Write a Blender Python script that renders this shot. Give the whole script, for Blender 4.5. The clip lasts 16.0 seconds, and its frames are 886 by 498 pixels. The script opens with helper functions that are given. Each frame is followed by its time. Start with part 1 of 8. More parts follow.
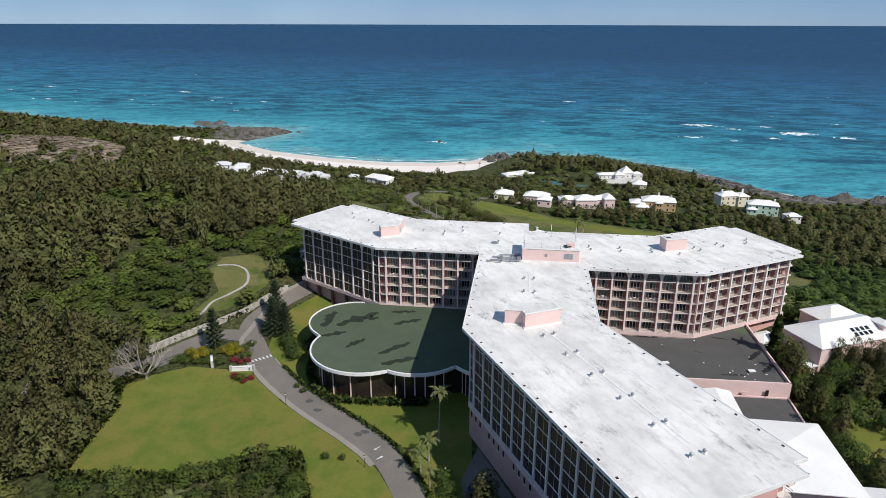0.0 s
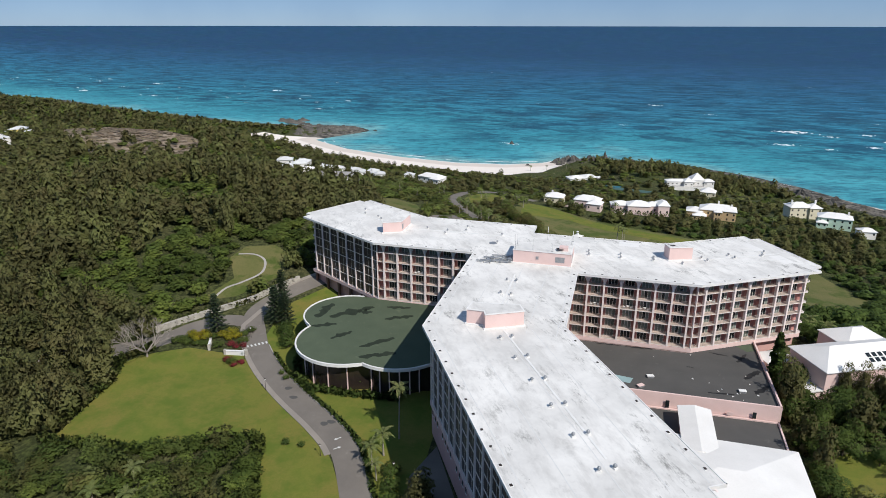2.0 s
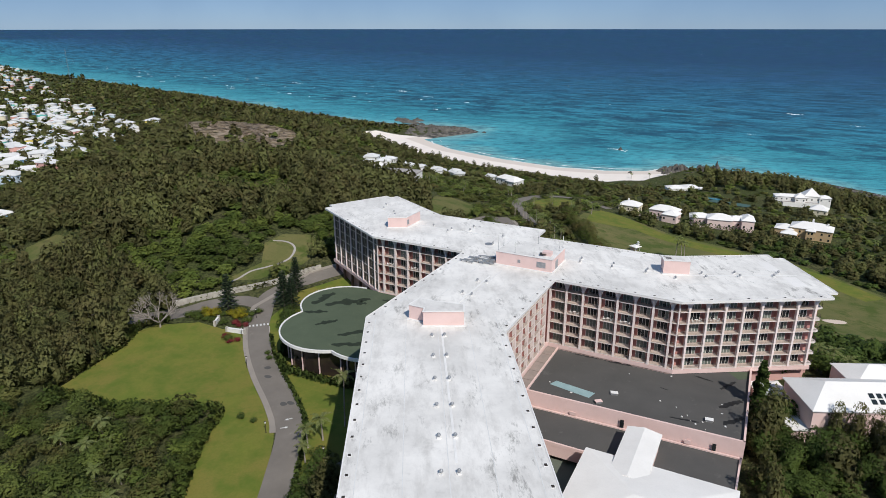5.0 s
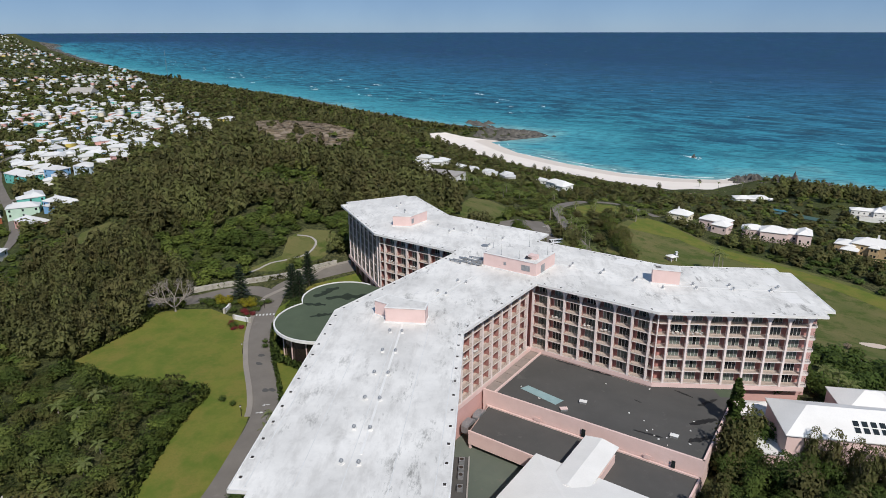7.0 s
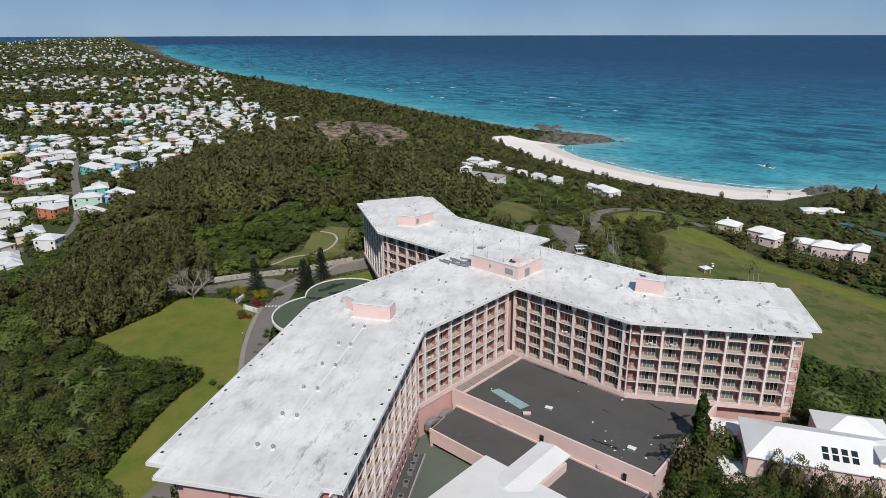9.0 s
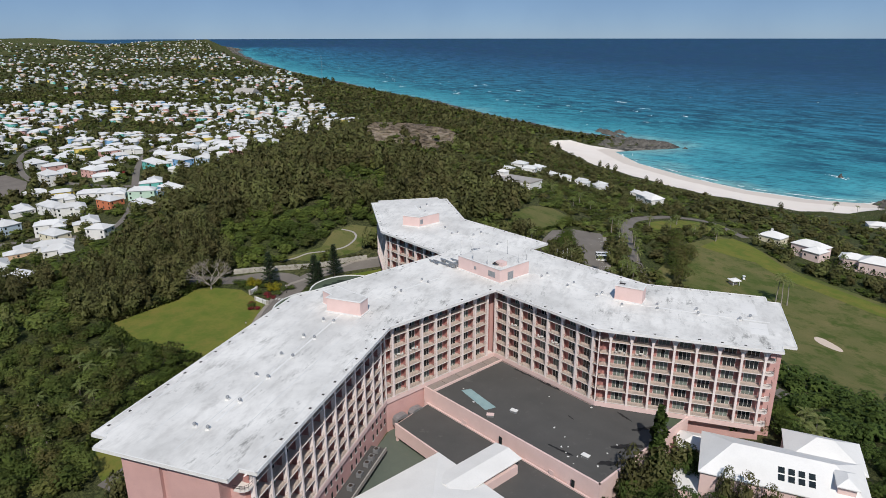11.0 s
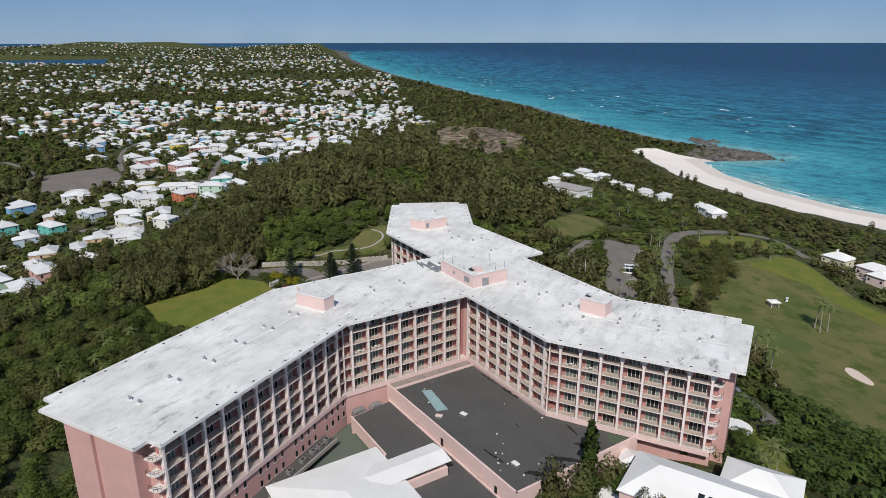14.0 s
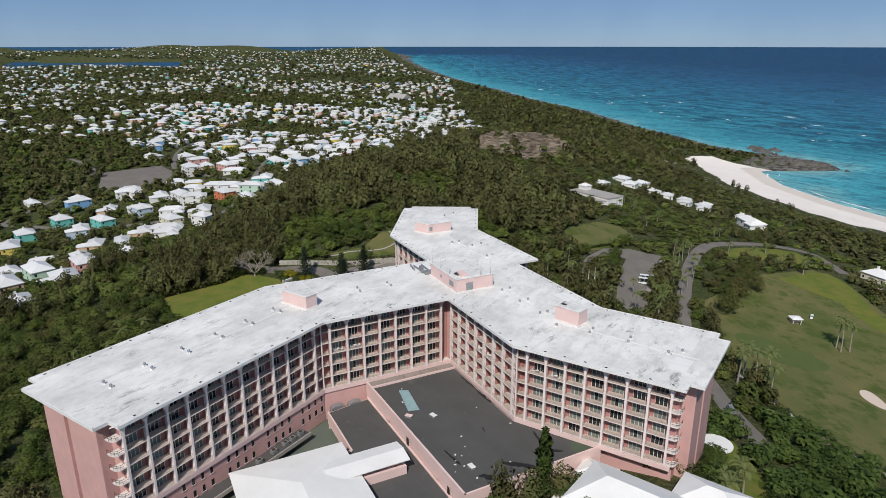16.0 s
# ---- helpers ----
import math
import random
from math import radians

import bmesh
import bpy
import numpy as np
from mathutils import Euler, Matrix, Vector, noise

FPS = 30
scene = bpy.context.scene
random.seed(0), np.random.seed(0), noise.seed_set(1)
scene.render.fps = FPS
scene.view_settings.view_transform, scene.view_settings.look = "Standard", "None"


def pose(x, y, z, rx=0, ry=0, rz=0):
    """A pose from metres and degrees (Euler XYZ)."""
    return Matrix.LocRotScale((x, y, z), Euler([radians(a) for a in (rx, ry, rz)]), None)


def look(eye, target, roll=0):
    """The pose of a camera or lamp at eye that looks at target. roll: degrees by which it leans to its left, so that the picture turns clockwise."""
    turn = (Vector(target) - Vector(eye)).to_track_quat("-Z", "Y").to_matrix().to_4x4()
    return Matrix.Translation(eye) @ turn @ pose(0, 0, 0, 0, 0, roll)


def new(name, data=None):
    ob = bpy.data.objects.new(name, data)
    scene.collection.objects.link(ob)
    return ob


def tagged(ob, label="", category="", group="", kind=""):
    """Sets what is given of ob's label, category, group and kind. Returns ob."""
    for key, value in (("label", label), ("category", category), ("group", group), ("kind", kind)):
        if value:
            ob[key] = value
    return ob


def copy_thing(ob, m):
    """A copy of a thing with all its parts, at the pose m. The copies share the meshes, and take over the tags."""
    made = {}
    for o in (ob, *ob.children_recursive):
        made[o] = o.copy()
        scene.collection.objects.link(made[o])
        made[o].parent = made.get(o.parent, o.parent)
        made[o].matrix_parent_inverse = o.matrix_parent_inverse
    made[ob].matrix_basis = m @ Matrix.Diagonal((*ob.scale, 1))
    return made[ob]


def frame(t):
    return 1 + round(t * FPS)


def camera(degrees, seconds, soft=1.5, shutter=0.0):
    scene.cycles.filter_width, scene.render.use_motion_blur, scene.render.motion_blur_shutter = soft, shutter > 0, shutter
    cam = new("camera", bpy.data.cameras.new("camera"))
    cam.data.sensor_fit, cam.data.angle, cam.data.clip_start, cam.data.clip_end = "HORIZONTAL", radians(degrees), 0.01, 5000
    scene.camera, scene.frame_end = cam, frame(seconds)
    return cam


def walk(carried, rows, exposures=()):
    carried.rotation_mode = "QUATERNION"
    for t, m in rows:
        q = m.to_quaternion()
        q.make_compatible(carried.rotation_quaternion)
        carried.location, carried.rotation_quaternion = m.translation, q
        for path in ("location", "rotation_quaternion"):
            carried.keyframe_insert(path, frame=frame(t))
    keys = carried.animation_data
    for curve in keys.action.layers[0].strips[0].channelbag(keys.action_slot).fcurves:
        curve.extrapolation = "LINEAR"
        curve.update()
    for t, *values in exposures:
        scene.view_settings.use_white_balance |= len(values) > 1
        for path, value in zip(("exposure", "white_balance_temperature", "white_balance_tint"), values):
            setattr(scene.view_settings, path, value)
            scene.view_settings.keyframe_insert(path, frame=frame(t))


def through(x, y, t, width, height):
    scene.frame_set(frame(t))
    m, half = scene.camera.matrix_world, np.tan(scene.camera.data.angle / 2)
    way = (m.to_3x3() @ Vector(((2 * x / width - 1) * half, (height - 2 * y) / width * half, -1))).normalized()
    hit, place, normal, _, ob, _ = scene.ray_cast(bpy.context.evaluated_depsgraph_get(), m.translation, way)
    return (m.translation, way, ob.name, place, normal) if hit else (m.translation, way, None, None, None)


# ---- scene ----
cam = camera(68.9, 16.0, soft=0.75)
METRES, EYE, TILT, LEAN, TURN = 200.0, 90.0, 0.0, 0.0, 7.3
EXPOSURES = [(0.0, 0.23), (4.0, 0.13), (9.0, 0.03), (16.0, 0.0)]
ROWS = [
    (0.0, 0.0, 0.0, 0.0, 0.05, -19.36, -0.14),
    (0.5, 0.0356, 0.0009, -0.0018, 2.08, -19.33, -0.12),
    (1.0, 0.071, 0.0028, -0.0034, 4.08, -19.3, -0.11),
    (1.5, 0.1064, 0.006, -0.0047, 6.13, -19.26, -0.09),
    (2.0, 0.1417, 0.0106, -0.0058, 8.17, -19.23, -0.05),
    (2.5, 0.1767, 0.0161, -0.0073, 10.21, -19.2, -0.05),
    (3.0, 0.2113, 0.0227, -0.0087, 12.18, -19.17, -0.03),
    (3.5, 0.2454, 0.0303, -0.0101, 14.17, -19.12, -0.0),
    (4.0, 0.2788, 0.0386, -0.0113, 16.16, -19.08, 0.01),
    (6.5, 0.4386, 0.0914, -0.0153, 25.75, -18.75, 0.09),
    (7.0, 0.4686, 0.1037, -0.0158, 27.6, -18.69, 0.09),
    (7.5, 0.4983, 0.1169, -0.0157, 29.41, -18.62, 0.09),
    (8.0, 0.5272, 0.1304, -0.0157, 31.21, -18.56, 0.1),
    (8.5, 0.5552, 0.1443, -0.0155, 32.98, -18.5, 0.11),
    (9.0, 0.5825, 0.1589, -0.0154, 34.72, -18.44, 0.13),
    (11.5, 0.707, 0.2349, -0.0126, 42.75, -18.15, 0.08),
    (12.0, 0.7301, 0.2521, -0.0112, 44.34, -18.11, 0.09),
    (12.5, 0.7525, 0.2695, -0.0099, 45.86, -18.06, 0.09),
    (13.0, 0.7742, 0.2873, -0.0086, 47.34, -18.02, 0.08),
    (13.5, 0.7951, 0.3051, -0.0074, 48.81, -17.97, 0.07),
    (14.0, 0.8152, 0.3231, -0.0062, 50.25, -17.88, 0.06),
    (14.5, 0.8345, 0.3413, -0.0049, 51.68, -17.82, 0.05),
    (15.0, 0.8531, 0.3594, -0.0039, 53.04, -17.73, 0.04),
    (15.5, 0.8714, 0.3779, -0.0023, 54.41, -17.65, 0.02),
    (16.0, 0.8891, 0.3966, -0.0007, 55.77, -17.58, -0.02),
]
walk(cam, [(t, pose(0, 0, EYE, TILT, LEAN, TURN) @ pose(METRES * x, METRES * y, METRES * z, 90 + pitch, roll, yaw)) for t, x, y, z, yaw, pitch, roll in ROWS],
     exposures=EXPOSURES)

# ---- daylight ----
SUN_DIR = Vector((0.72, -0.60, 0.98)).normalized()  # towards the sun
world = bpy.data.worlds.new("sky")
scene.world = world
world.use_nodes = True
wn = world.node_tree.nodes
sky = wn.new("ShaderNodeTexSky")
sky.sky_type = 'NISHITA'
sky.sun_disc = False
sky.sun_elevation = math.asin(SUN_DIR.z)
sky.sun_rotation = math.atan2(SUN_DIR.x, SUN_DIR.y)
sky.altitude = 50
sky.air_density, sky.dust_density, sky.ozone_density = 0.5, 0.1, 3.0
wn["Background"].inputs["Strength"].default_value = 0.10
veil_noise = wn.new("ShaderNodeTexNoise")  # thin high cloud, even over the whole sky
veil_noise.inputs["Scale"].default_value, veil_noise.inputs["Detail"].default_value = 5.0, 5.0
veil_tone = wn.new("ShaderNodeMapRange")
veil_tone.inputs["From Min"].default_value, veil_tone.inputs["From Max"].default_value = 0.35, 0.75
veil_tone.inputs["To Min"].default_value, veil_tone.inputs["To Max"].default_value = 0.66, 0.78
veil = wn.new("ShaderNodeMix")
veil.data_type = "RGBA"
veil.inputs[7].default_value = (1.36, 2.36, 4.10, 1)
world.node_tree.links.new(veil_noise.outputs["Fac"], veil_tone.inputs["Value"])
world.node_tree.links.new(veil_tone.outputs[0], veil.inputs[0])
world.node_tree.links.new(sky.outputs[0], veil.inputs[6])
world.node_tree.links.new(veil.outputs[2], wn["Background"].inputs["Color"])
sun = new("sun", bpy.data.lights.new("sun", "SUN"))
sun.data.energy, sun.data.angle, sun.data.color = 3.9, radians(0.53), (1.0, 0.95, 0.88)
sun.matrix_world = look(SUN_DIR * 400, (0, 0, 0))

from mathutils import geometry

# ---- materials ----
def nodes_of(name):
    m = bpy.data.materials.new(name)
    m.use_nodes = True
    nt = m.node_tree
    return m, nt, nt.nodes["Principled BSDF"]


def noise_at(nt, scale, detail=4.0, rough=0.6, stretch=(1, 1, 1), turn=0.0, coord="position"):
    if coord == "position":
        src = nt.nodes.new("ShaderNodeNewGeometry").outputs["Position"]
    else:
        src = nt.nodes.new("ShaderNodeTexCoord").outputs["Object"]
    mp = nt.nodes.new("ShaderNodeMapping")
    mp.vector_type = "TEXTURE"
    mp.inputs["Scale"].default_value = tuple(1 / s for s in stretch)
    mp.inputs["Rotation"].default_value = (0, 0, turn)
    tex = nt.nodes.new("ShaderNodeTexNoise")
    tex.inputs["Scale"].default_value, tex.inputs["Detail"].default_value = scale, detail
    tex.inputs["Roughness"].default_value = rough
    nt.links.new(src, mp.inputs["Vector"])
    nt.links.new(mp.outputs[0], tex.inputs["Vector"])
    return tex.outputs["Fac"]


def ramp(nt, fac, lo, hi):
    r = nt.nodes.new("ShaderNodeMapRange")
    r.inputs["From Min"].default_value, r.inputs["From Max"].default_value = lo, hi
    nt.links.new(fac, r.inputs["Value"])
    return r.outputs[0]


def mixed(nt, fac, a, b):
    mx = nt.nodes.new("ShaderNodeMix")
    mx.data_type = "RGBA"
    for sock, v in ((mx.inputs[0], fac), (mx.inputs[6], a), (mx.inputs[7], b)):
        if isinstance(v, (int, float)):
            sock.default_value = v
        elif isinstance(v, tuple):
            sock.default_value = (*v, 1)
        else:
            nt.links.new(v, sock)
    return mx.outputs[2]


def scaled(nt, a, k):
    n = nt.nodes.new("ShaderNodeMath")
    n.operation = "MULTIPLY"
    nt.links.new(a, n.inputs[0])
    if isinstance(k, (int, float)):
        n.inputs[1].default_value = k
    else:
        nt.links.new(k, n.inputs[1])
    return n.outputs[0]


def bumped(nt, bsdf, fac, strength, distance=0.05):
    b = nt.nodes.new("ShaderNodeBump")
    b.inputs["Strength"].default_value, b.inputs["Distance"].default_value = strength, distance
    nt.links.new(fac, b.inputs["Height"])
    nt.links.new(b.outputs[0], bsdf.inputs["Normal"])


def surface(name, a, b, scale=0.3, fine=6.0, rough=0.85, spec=0.2, metal=0.0, bump=0.3, grain=0.25, vary=0.0, stains=None):
    """Two tones at a large and a fine scale, with relief; vary: how far alike pieces differ; stains: (colour, scale, low, high)."""
    m, nt, p = nodes_of(name)
    big, small = noise_at(nt, scale), noise_at(nt, fine, 3.0)
    col = mixed(nt, ramp(nt, big, 0.3, 0.7), a, b)
    dark = tuple(c * 0.62 for c in a)
    col = mixed(nt, scaled(nt, ramp(nt, small, 0.45, 0.75), grain), col, dark)
    if stains:
        sc, s_scale, lo, hi = stains
        col = mixed(nt, ramp(nt, noise_at(nt, s_scale, 6.0, 0.7), lo, hi), col, sc)
    if vary:
        info = nt.nodes.new("ShaderNodeObjectInfo")
        col = mixed(nt, scaled(nt, info.outputs["Random"], vary), col, tuple(c * 0.55 for c in b))
    nt.links.new(col, p.inputs["Base Color"])
    p.inputs["Roughness"].default_value, p.inputs["Metallic"].default_value = rough, metal
    p.inputs["Specular IOR Level"].default_value = spec
    if bump:
        bumped(nt, p, small, bump)
    return m


def attribute(nt, name):
    a = nt.nodes.new("ShaderNodeAttribute")
    a.attribute_name = name
    return a.outputs["Fac"]


def leafy(name, a, b, c, patch=0.05, through=0.35, soft=True):
    """Foliage: tones change from plant to plant (patch), inside a plant and from leaf clump to leaf clump."""
    m, nt, p = nodes_of(name)
    geo = nt.nodes.new("ShaderNodeNewGeometry")
    col = mixed(nt, ramp(nt, noise_at(nt, patch, 3.0), 0.42, 0.58), a, b)
    col = mixed(nt, scaled(nt, ramp(nt, noise_at(nt, 0.13, 3.0), 0.46, 0.66), 0.8), col, c)
    plant = attribute(nt, "plant_tone")  # each plant's own tone: from -1, dark, to 1, pale
    col = mixed(nt, ramp(nt, plant, 0.0, 1.0), col, tuple(1.25 * u + 0.35 * v for u, v in zip(c, b)))
    col = mixed(nt, scaled(nt, ramp(nt, plant, 0.0, -1.0), 0.8), col, tuple(0.5 * v for v in a))
    col = mixed(nt, scaled(nt, geo.outputs["Random Per Island"], 0.40), col, tuple(0.45 * v for v in a))
    nt.links.new(col, p.inputs["Base Color"])
    p.inputs["Roughness"].default_value, p.inputs["Specular IOR Level"].default_value = 0.7, 0.1
    tr = nt.nodes.new("ShaderNodeBsdfTranslucent")
    nt.links.new(col, tr.inputs["Color"])
    if soft:  # leaves share the roundness of their crown
        lean = nt.nodes.new("ShaderNodeAttribute")
        lean.attribute_name = "crown_side"
        turn = nt.nodes.new("ShaderNodeVectorTransform")
        turn.vector_type, turn.convert_from, turn.convert_to = "NORMAL", "OBJECT", "WORLD"
        nt.links.new(lean.outputs["Vector"], turn.inputs[0])
        nt.links.new(turn.outputs[0], p.inputs["Normal"])
        nt.links.new(turn.outputs[0], tr.inputs["Normal"])
    mx = nt.nodes.new("ShaderNodeMixShader")
    mx.inputs[0].default_value = through
    nt.links.new(p.outputs[0], mx.inputs[1])
    nt.links.new(tr.outputs[0], mx.inputs[2])
    nt.links.new(mx.outputs[0], nt.nodes["Material Output"].inputs["Surface"])
    return m


def glassy(name, tint, rough=0.08):
    m, nt, p = nodes_of(name)
    nt.links.new(mixed(nt, ramp(nt, noise_at(nt, 0.6), 0.35, 0.65), tint, tuple(1.6 * v + 0.005 for v in tint)), p.inputs["Base Color"])
    p.inputs["Roughness"].default_value, p.inputs["Specular IOR Level"].default_value = rough, 0.5
    return m


def roofing():
    """White coated roof: cloudy grey wash, faint laps along the wings, ponding rings, short dark scuffs and paler repairs."""
    m, nt, p = nodes_of("white_roof_coating")
    along = radians(-59)
    col = mixed(nt, ramp(nt, noise_at(nt, 0.07, 6.0, 0.65), 0.38, 0.66), (0.79, 0.772, 0.738), (0.59, 0.577, 0.552))
    col = mixed(nt, scaled(nt, ramp(nt, noise_at(nt, 0.35, 6.0, 0.7, (0.35, 1.0, 1), along), 0.48, 0.66), 0.55), col, (0.48, 0.465, 0.44))
    col = mixed(nt, scaled(nt, ramp(nt, noise_at(nt, 0.28, 7.0, 0.75), 0.57, 0.70), 0.45), col, (0.46, 0.445, 0.42))
    scuff = scaled(nt, ramp(nt, noise_at(nt, 0.42, 7.0, 0.78, (0.36, 1.0, 1), along), 0.545, 0.66), ramp(nt, noise_at(nt, 0.06, 2.0), 0.47, 0.57))
    col = mixed(nt, scaled(nt, scuff, 0.85), col, (0.24, 0.235, 0.22))
    speck = scaled(nt, ramp(nt, noise_at(nt, 2.2, 3.0, 0.6), 0.66, 0.72), ramp(nt, noise_at(nt, 0.12, 3.0), 0.52, 0.62))
    col = mixed(nt, scaled(nt, speck, 0.6), col, (0.30, 0.29, 0.27))
    nt.links.new(col, p.inputs["Base Color"])
    p.inputs["Roughness"].default_value, p.inputs["Specular IOR Level"].default_value = 0.75, 0.2
    bumped(nt, p, noise_at(nt, 3.0, 4.0), 0.15, 0.04)
    return m


def pavement_like(name, a, b, patch):
    return surface(name, a, b, scale=0.12, fine=9.0, rough=0.9, bump=0.2, grain=0.3, stains=(patch, 0.35, 0.60, 0.72))


ROOF = roofing()
FASCIA = surface("white_fascia_paint", (0.78, 0.77, 0.75), (0.68, 0.67, 0.65), 0.4, 4.0, 0.6, grain=0.15, bump=0.1)
WHITE = surface("white_lime_wash", (0.79, 0.775, 0.75), (0.71, 0.695, 0.67), 0.15, 3.0, 0.8, grain=0.12, bump=0.15)
PINK = surface("pink_stucco", (0.60, 0.365, 0.335), (0.53, 0.32, 0.295), 0.25, 5.0, 0.85, grain=0.15, stains=((0.40, 0.24, 0.22), 0.3, 0.66, 0.8))
PALEPINK = surface("pale_pink_paint", (0.74, 0.555, 0.52), (0.68, 0.50, 0.465), 0.3, 5.0, 0.8, grain=0.12, stains=((0.52, 0.36, 0.32), 0.4, 0.66, 0.8))
ROSE = surface("rose_partition_paint", (0.47, 0.235, 0.205), (0.40, 0.195, 0.175), 0.3, 5.0, 0.85, grain=0.15, vary=0.25)
BALCONY = surface("beige_balcony_tile", (0.61, 0.50, 0.43), (0.53, 0.44, 0.38), 0.5, 5.0, 0.8, grain=0.2, vary=0.2)
COLUMN = surface("whitish_pink_column_paint", (0.80, 0.71, 0.68), (0.75, 0.65, 0.62), 0.4, 5.0, 0.7, grain=0.12)
SLABEDGE = surface("white_slab_paint", (0.72, 0.67, 0.63), (0.66, 0.60, 0.56), 0.4, 5.0, 0.7, grain=0.12)
METAL = surface("weathered_grey_metal", (0.42, 0.43, 0.44), (0.30, 0.31, 0.32), 1.5, 8.0, 0.45, metal=0.6, grain=0.2)
DARKMETAL = surface("dark_bronze_metal", (0.07, 0.055, 0.045), (0.05, 0.04, 0.035), 1.0, 8.0, 0.5, metal=0.3, grain=0.2)
GLASS = glassy("dark_window_glass", (0.012, 0.016, 0.017))
CURTAIN = surface("green_grey_curtain", (0.27, 0.31, 0.27), (0.16, 0.19, 0.165), 0.7, 4.0, 0.8, grain=0.3, vary=0.75)
BITUMEN = pavement_like("dark_flat_roofing_felt", (0.096, 0.093, 0.089), (0.078, 0.076, 0.073), (0.118, 0.114, 0.108))
GREENROOF = pavement_like("green_flat_roofing", (0.088, 0.112, 0.072), (0.072, 0.094, 0.061), (0.105, 0.125, 0.08))
POOLBLUE = surface("pale_blue_roof_patch", (0.30, 0.42, 0.43), (0.24, 0.35, 0.36), 0.6, 4.0, 0.7)
ASPHALT = pavement_like("worn_asphalt", (0.195, 0.174, 0.152), (0.150, 0.134, 0.118), (0.235, 0.208, 0.182))
CONCRETE = pavement_like("pale_concrete", (0.40, 0.37, 0.34), (0.33, 0.31, 0.29), (0.25, 0.235, 0.215))
PAVING = pavement_like("worn_tan_paving", (0.30, 0.265, 0.23), (0.24, 0.215, 0.19), (0.20, 0.18, 0.16))
ROADPAINT = surface("road_paint", (0.66, 0.66, 0.64), (0.5, 0.5, 0.49), 1.0, 6.0, 0.8)
STONE = surface("limestone_masonry", (0.50, 0.47, 0.41), (0.34, 0.32, 0.28), 0.8, 5.0, 0.95, bump=0.6, grain=0.4, stains=((0.24, 0.225, 0.20), 0.7, 0.55, 0.7))
LAWN = surface("mown_lawn", (0.138, 0.160, 0.026), (0.180, 0.152, 0.038), 0.07, 2.5, 0.95, bump=0.5, grain=0.35, stains=((0.098, 0.132, 0.020), 0.13, 0.43, 0.62))
FAIRWAY = surface("golf_fairway_turf", (0.092, 0.108, 0.030), (0.162, 0.142, 0.056), 0.06, 2.0, 0.95, bump=0.4, grain=0.35, stains=((0.066, 0.090, 0.018), 0.09, 0.49, 0.60))
SAND = surface("pale_coral_sand", (0.66, 0.54, 0.44), (0.58, 0.47, 0.39), 0.03, 1.5, 0.95, bump=0.2, grain=0.12)
ROCK = surface("dark_shore_rock", (0.155, 0.145, 0.13), (0.075, 0.071, 0.066), 0.12, 0.9, 0.95, bump=0.9, grain=0.5, stains=((0.22, 0.20, 0.17), 0.15, 0.58, 0.7))
BARK = surface("grey_brown_bark", (0.17, 0.14, 0.11), (0.11, 0.09, 0.07), 1.0, 8.0, 0.95, bump=0.6)
PALEBARK = surface("pale_dead_branches", (0.34, 0.30, 0.26), (0.25, 0.22, 0.19), 1.0, 8.0, 0.95, bump=0.4)
CASUARINA = leafy("casuarina_needles", (0.156, 0.156, 0.062), (0.194, 0.172, 0.074), (0.130, 0.154, 0.050), through=0.45)
SCRUB = leafy("bay_grape_leaves", (0.130, 0.182, 0.040), (0.112, 0.158, 0.042), (0.176, 0.206, 0.046), through=0.45)
THICKET = leafy("mixed_thicket_leaves", (0.122, 0.160, 0.042), (0.176, 0.152, 0.058), (0.132, 0.184, 0.042), patch=0.09, through=0.42)
HEDGE = leafy("dark_hedge_leaves", (0.085, 0.130, 0.032), (0.115, 0.160, 0.038), (0.072, 0.110, 0.030))
PINE = leafy("norfolk_pine_needles", (0.040, 0.058, 0.028), (0.052, 0.070, 0.032), (0.044, 0.066, 0.028), through=0.15, soft=False)
PALMLEAF = leafy("palm_fronds", (0.19, 0.23, 0.075), (0.22, 0.23, 0.095), (0.16, 0.21, 0.07), through=0.3, soft=False)
YELLOWLEAF = leafy("yellow_green_croton_leaves", (0.38, 0.33, 0.03), (0.24, 0.25, 0.03), (0.45, 0.34, 0.025))
REDLEAF = leafy("crimson_flowering_leaves", (0.26, 0.045, 0.05), (0.20, 0.055, 0.05), (0.32, 0.05, 0.06))
DRYLEAF = leafy("dry_brown_scrub", (0.43, 0.34, 0.26), (0.36, 0.285, 0.21), (0.29, 0.25, 0.16))


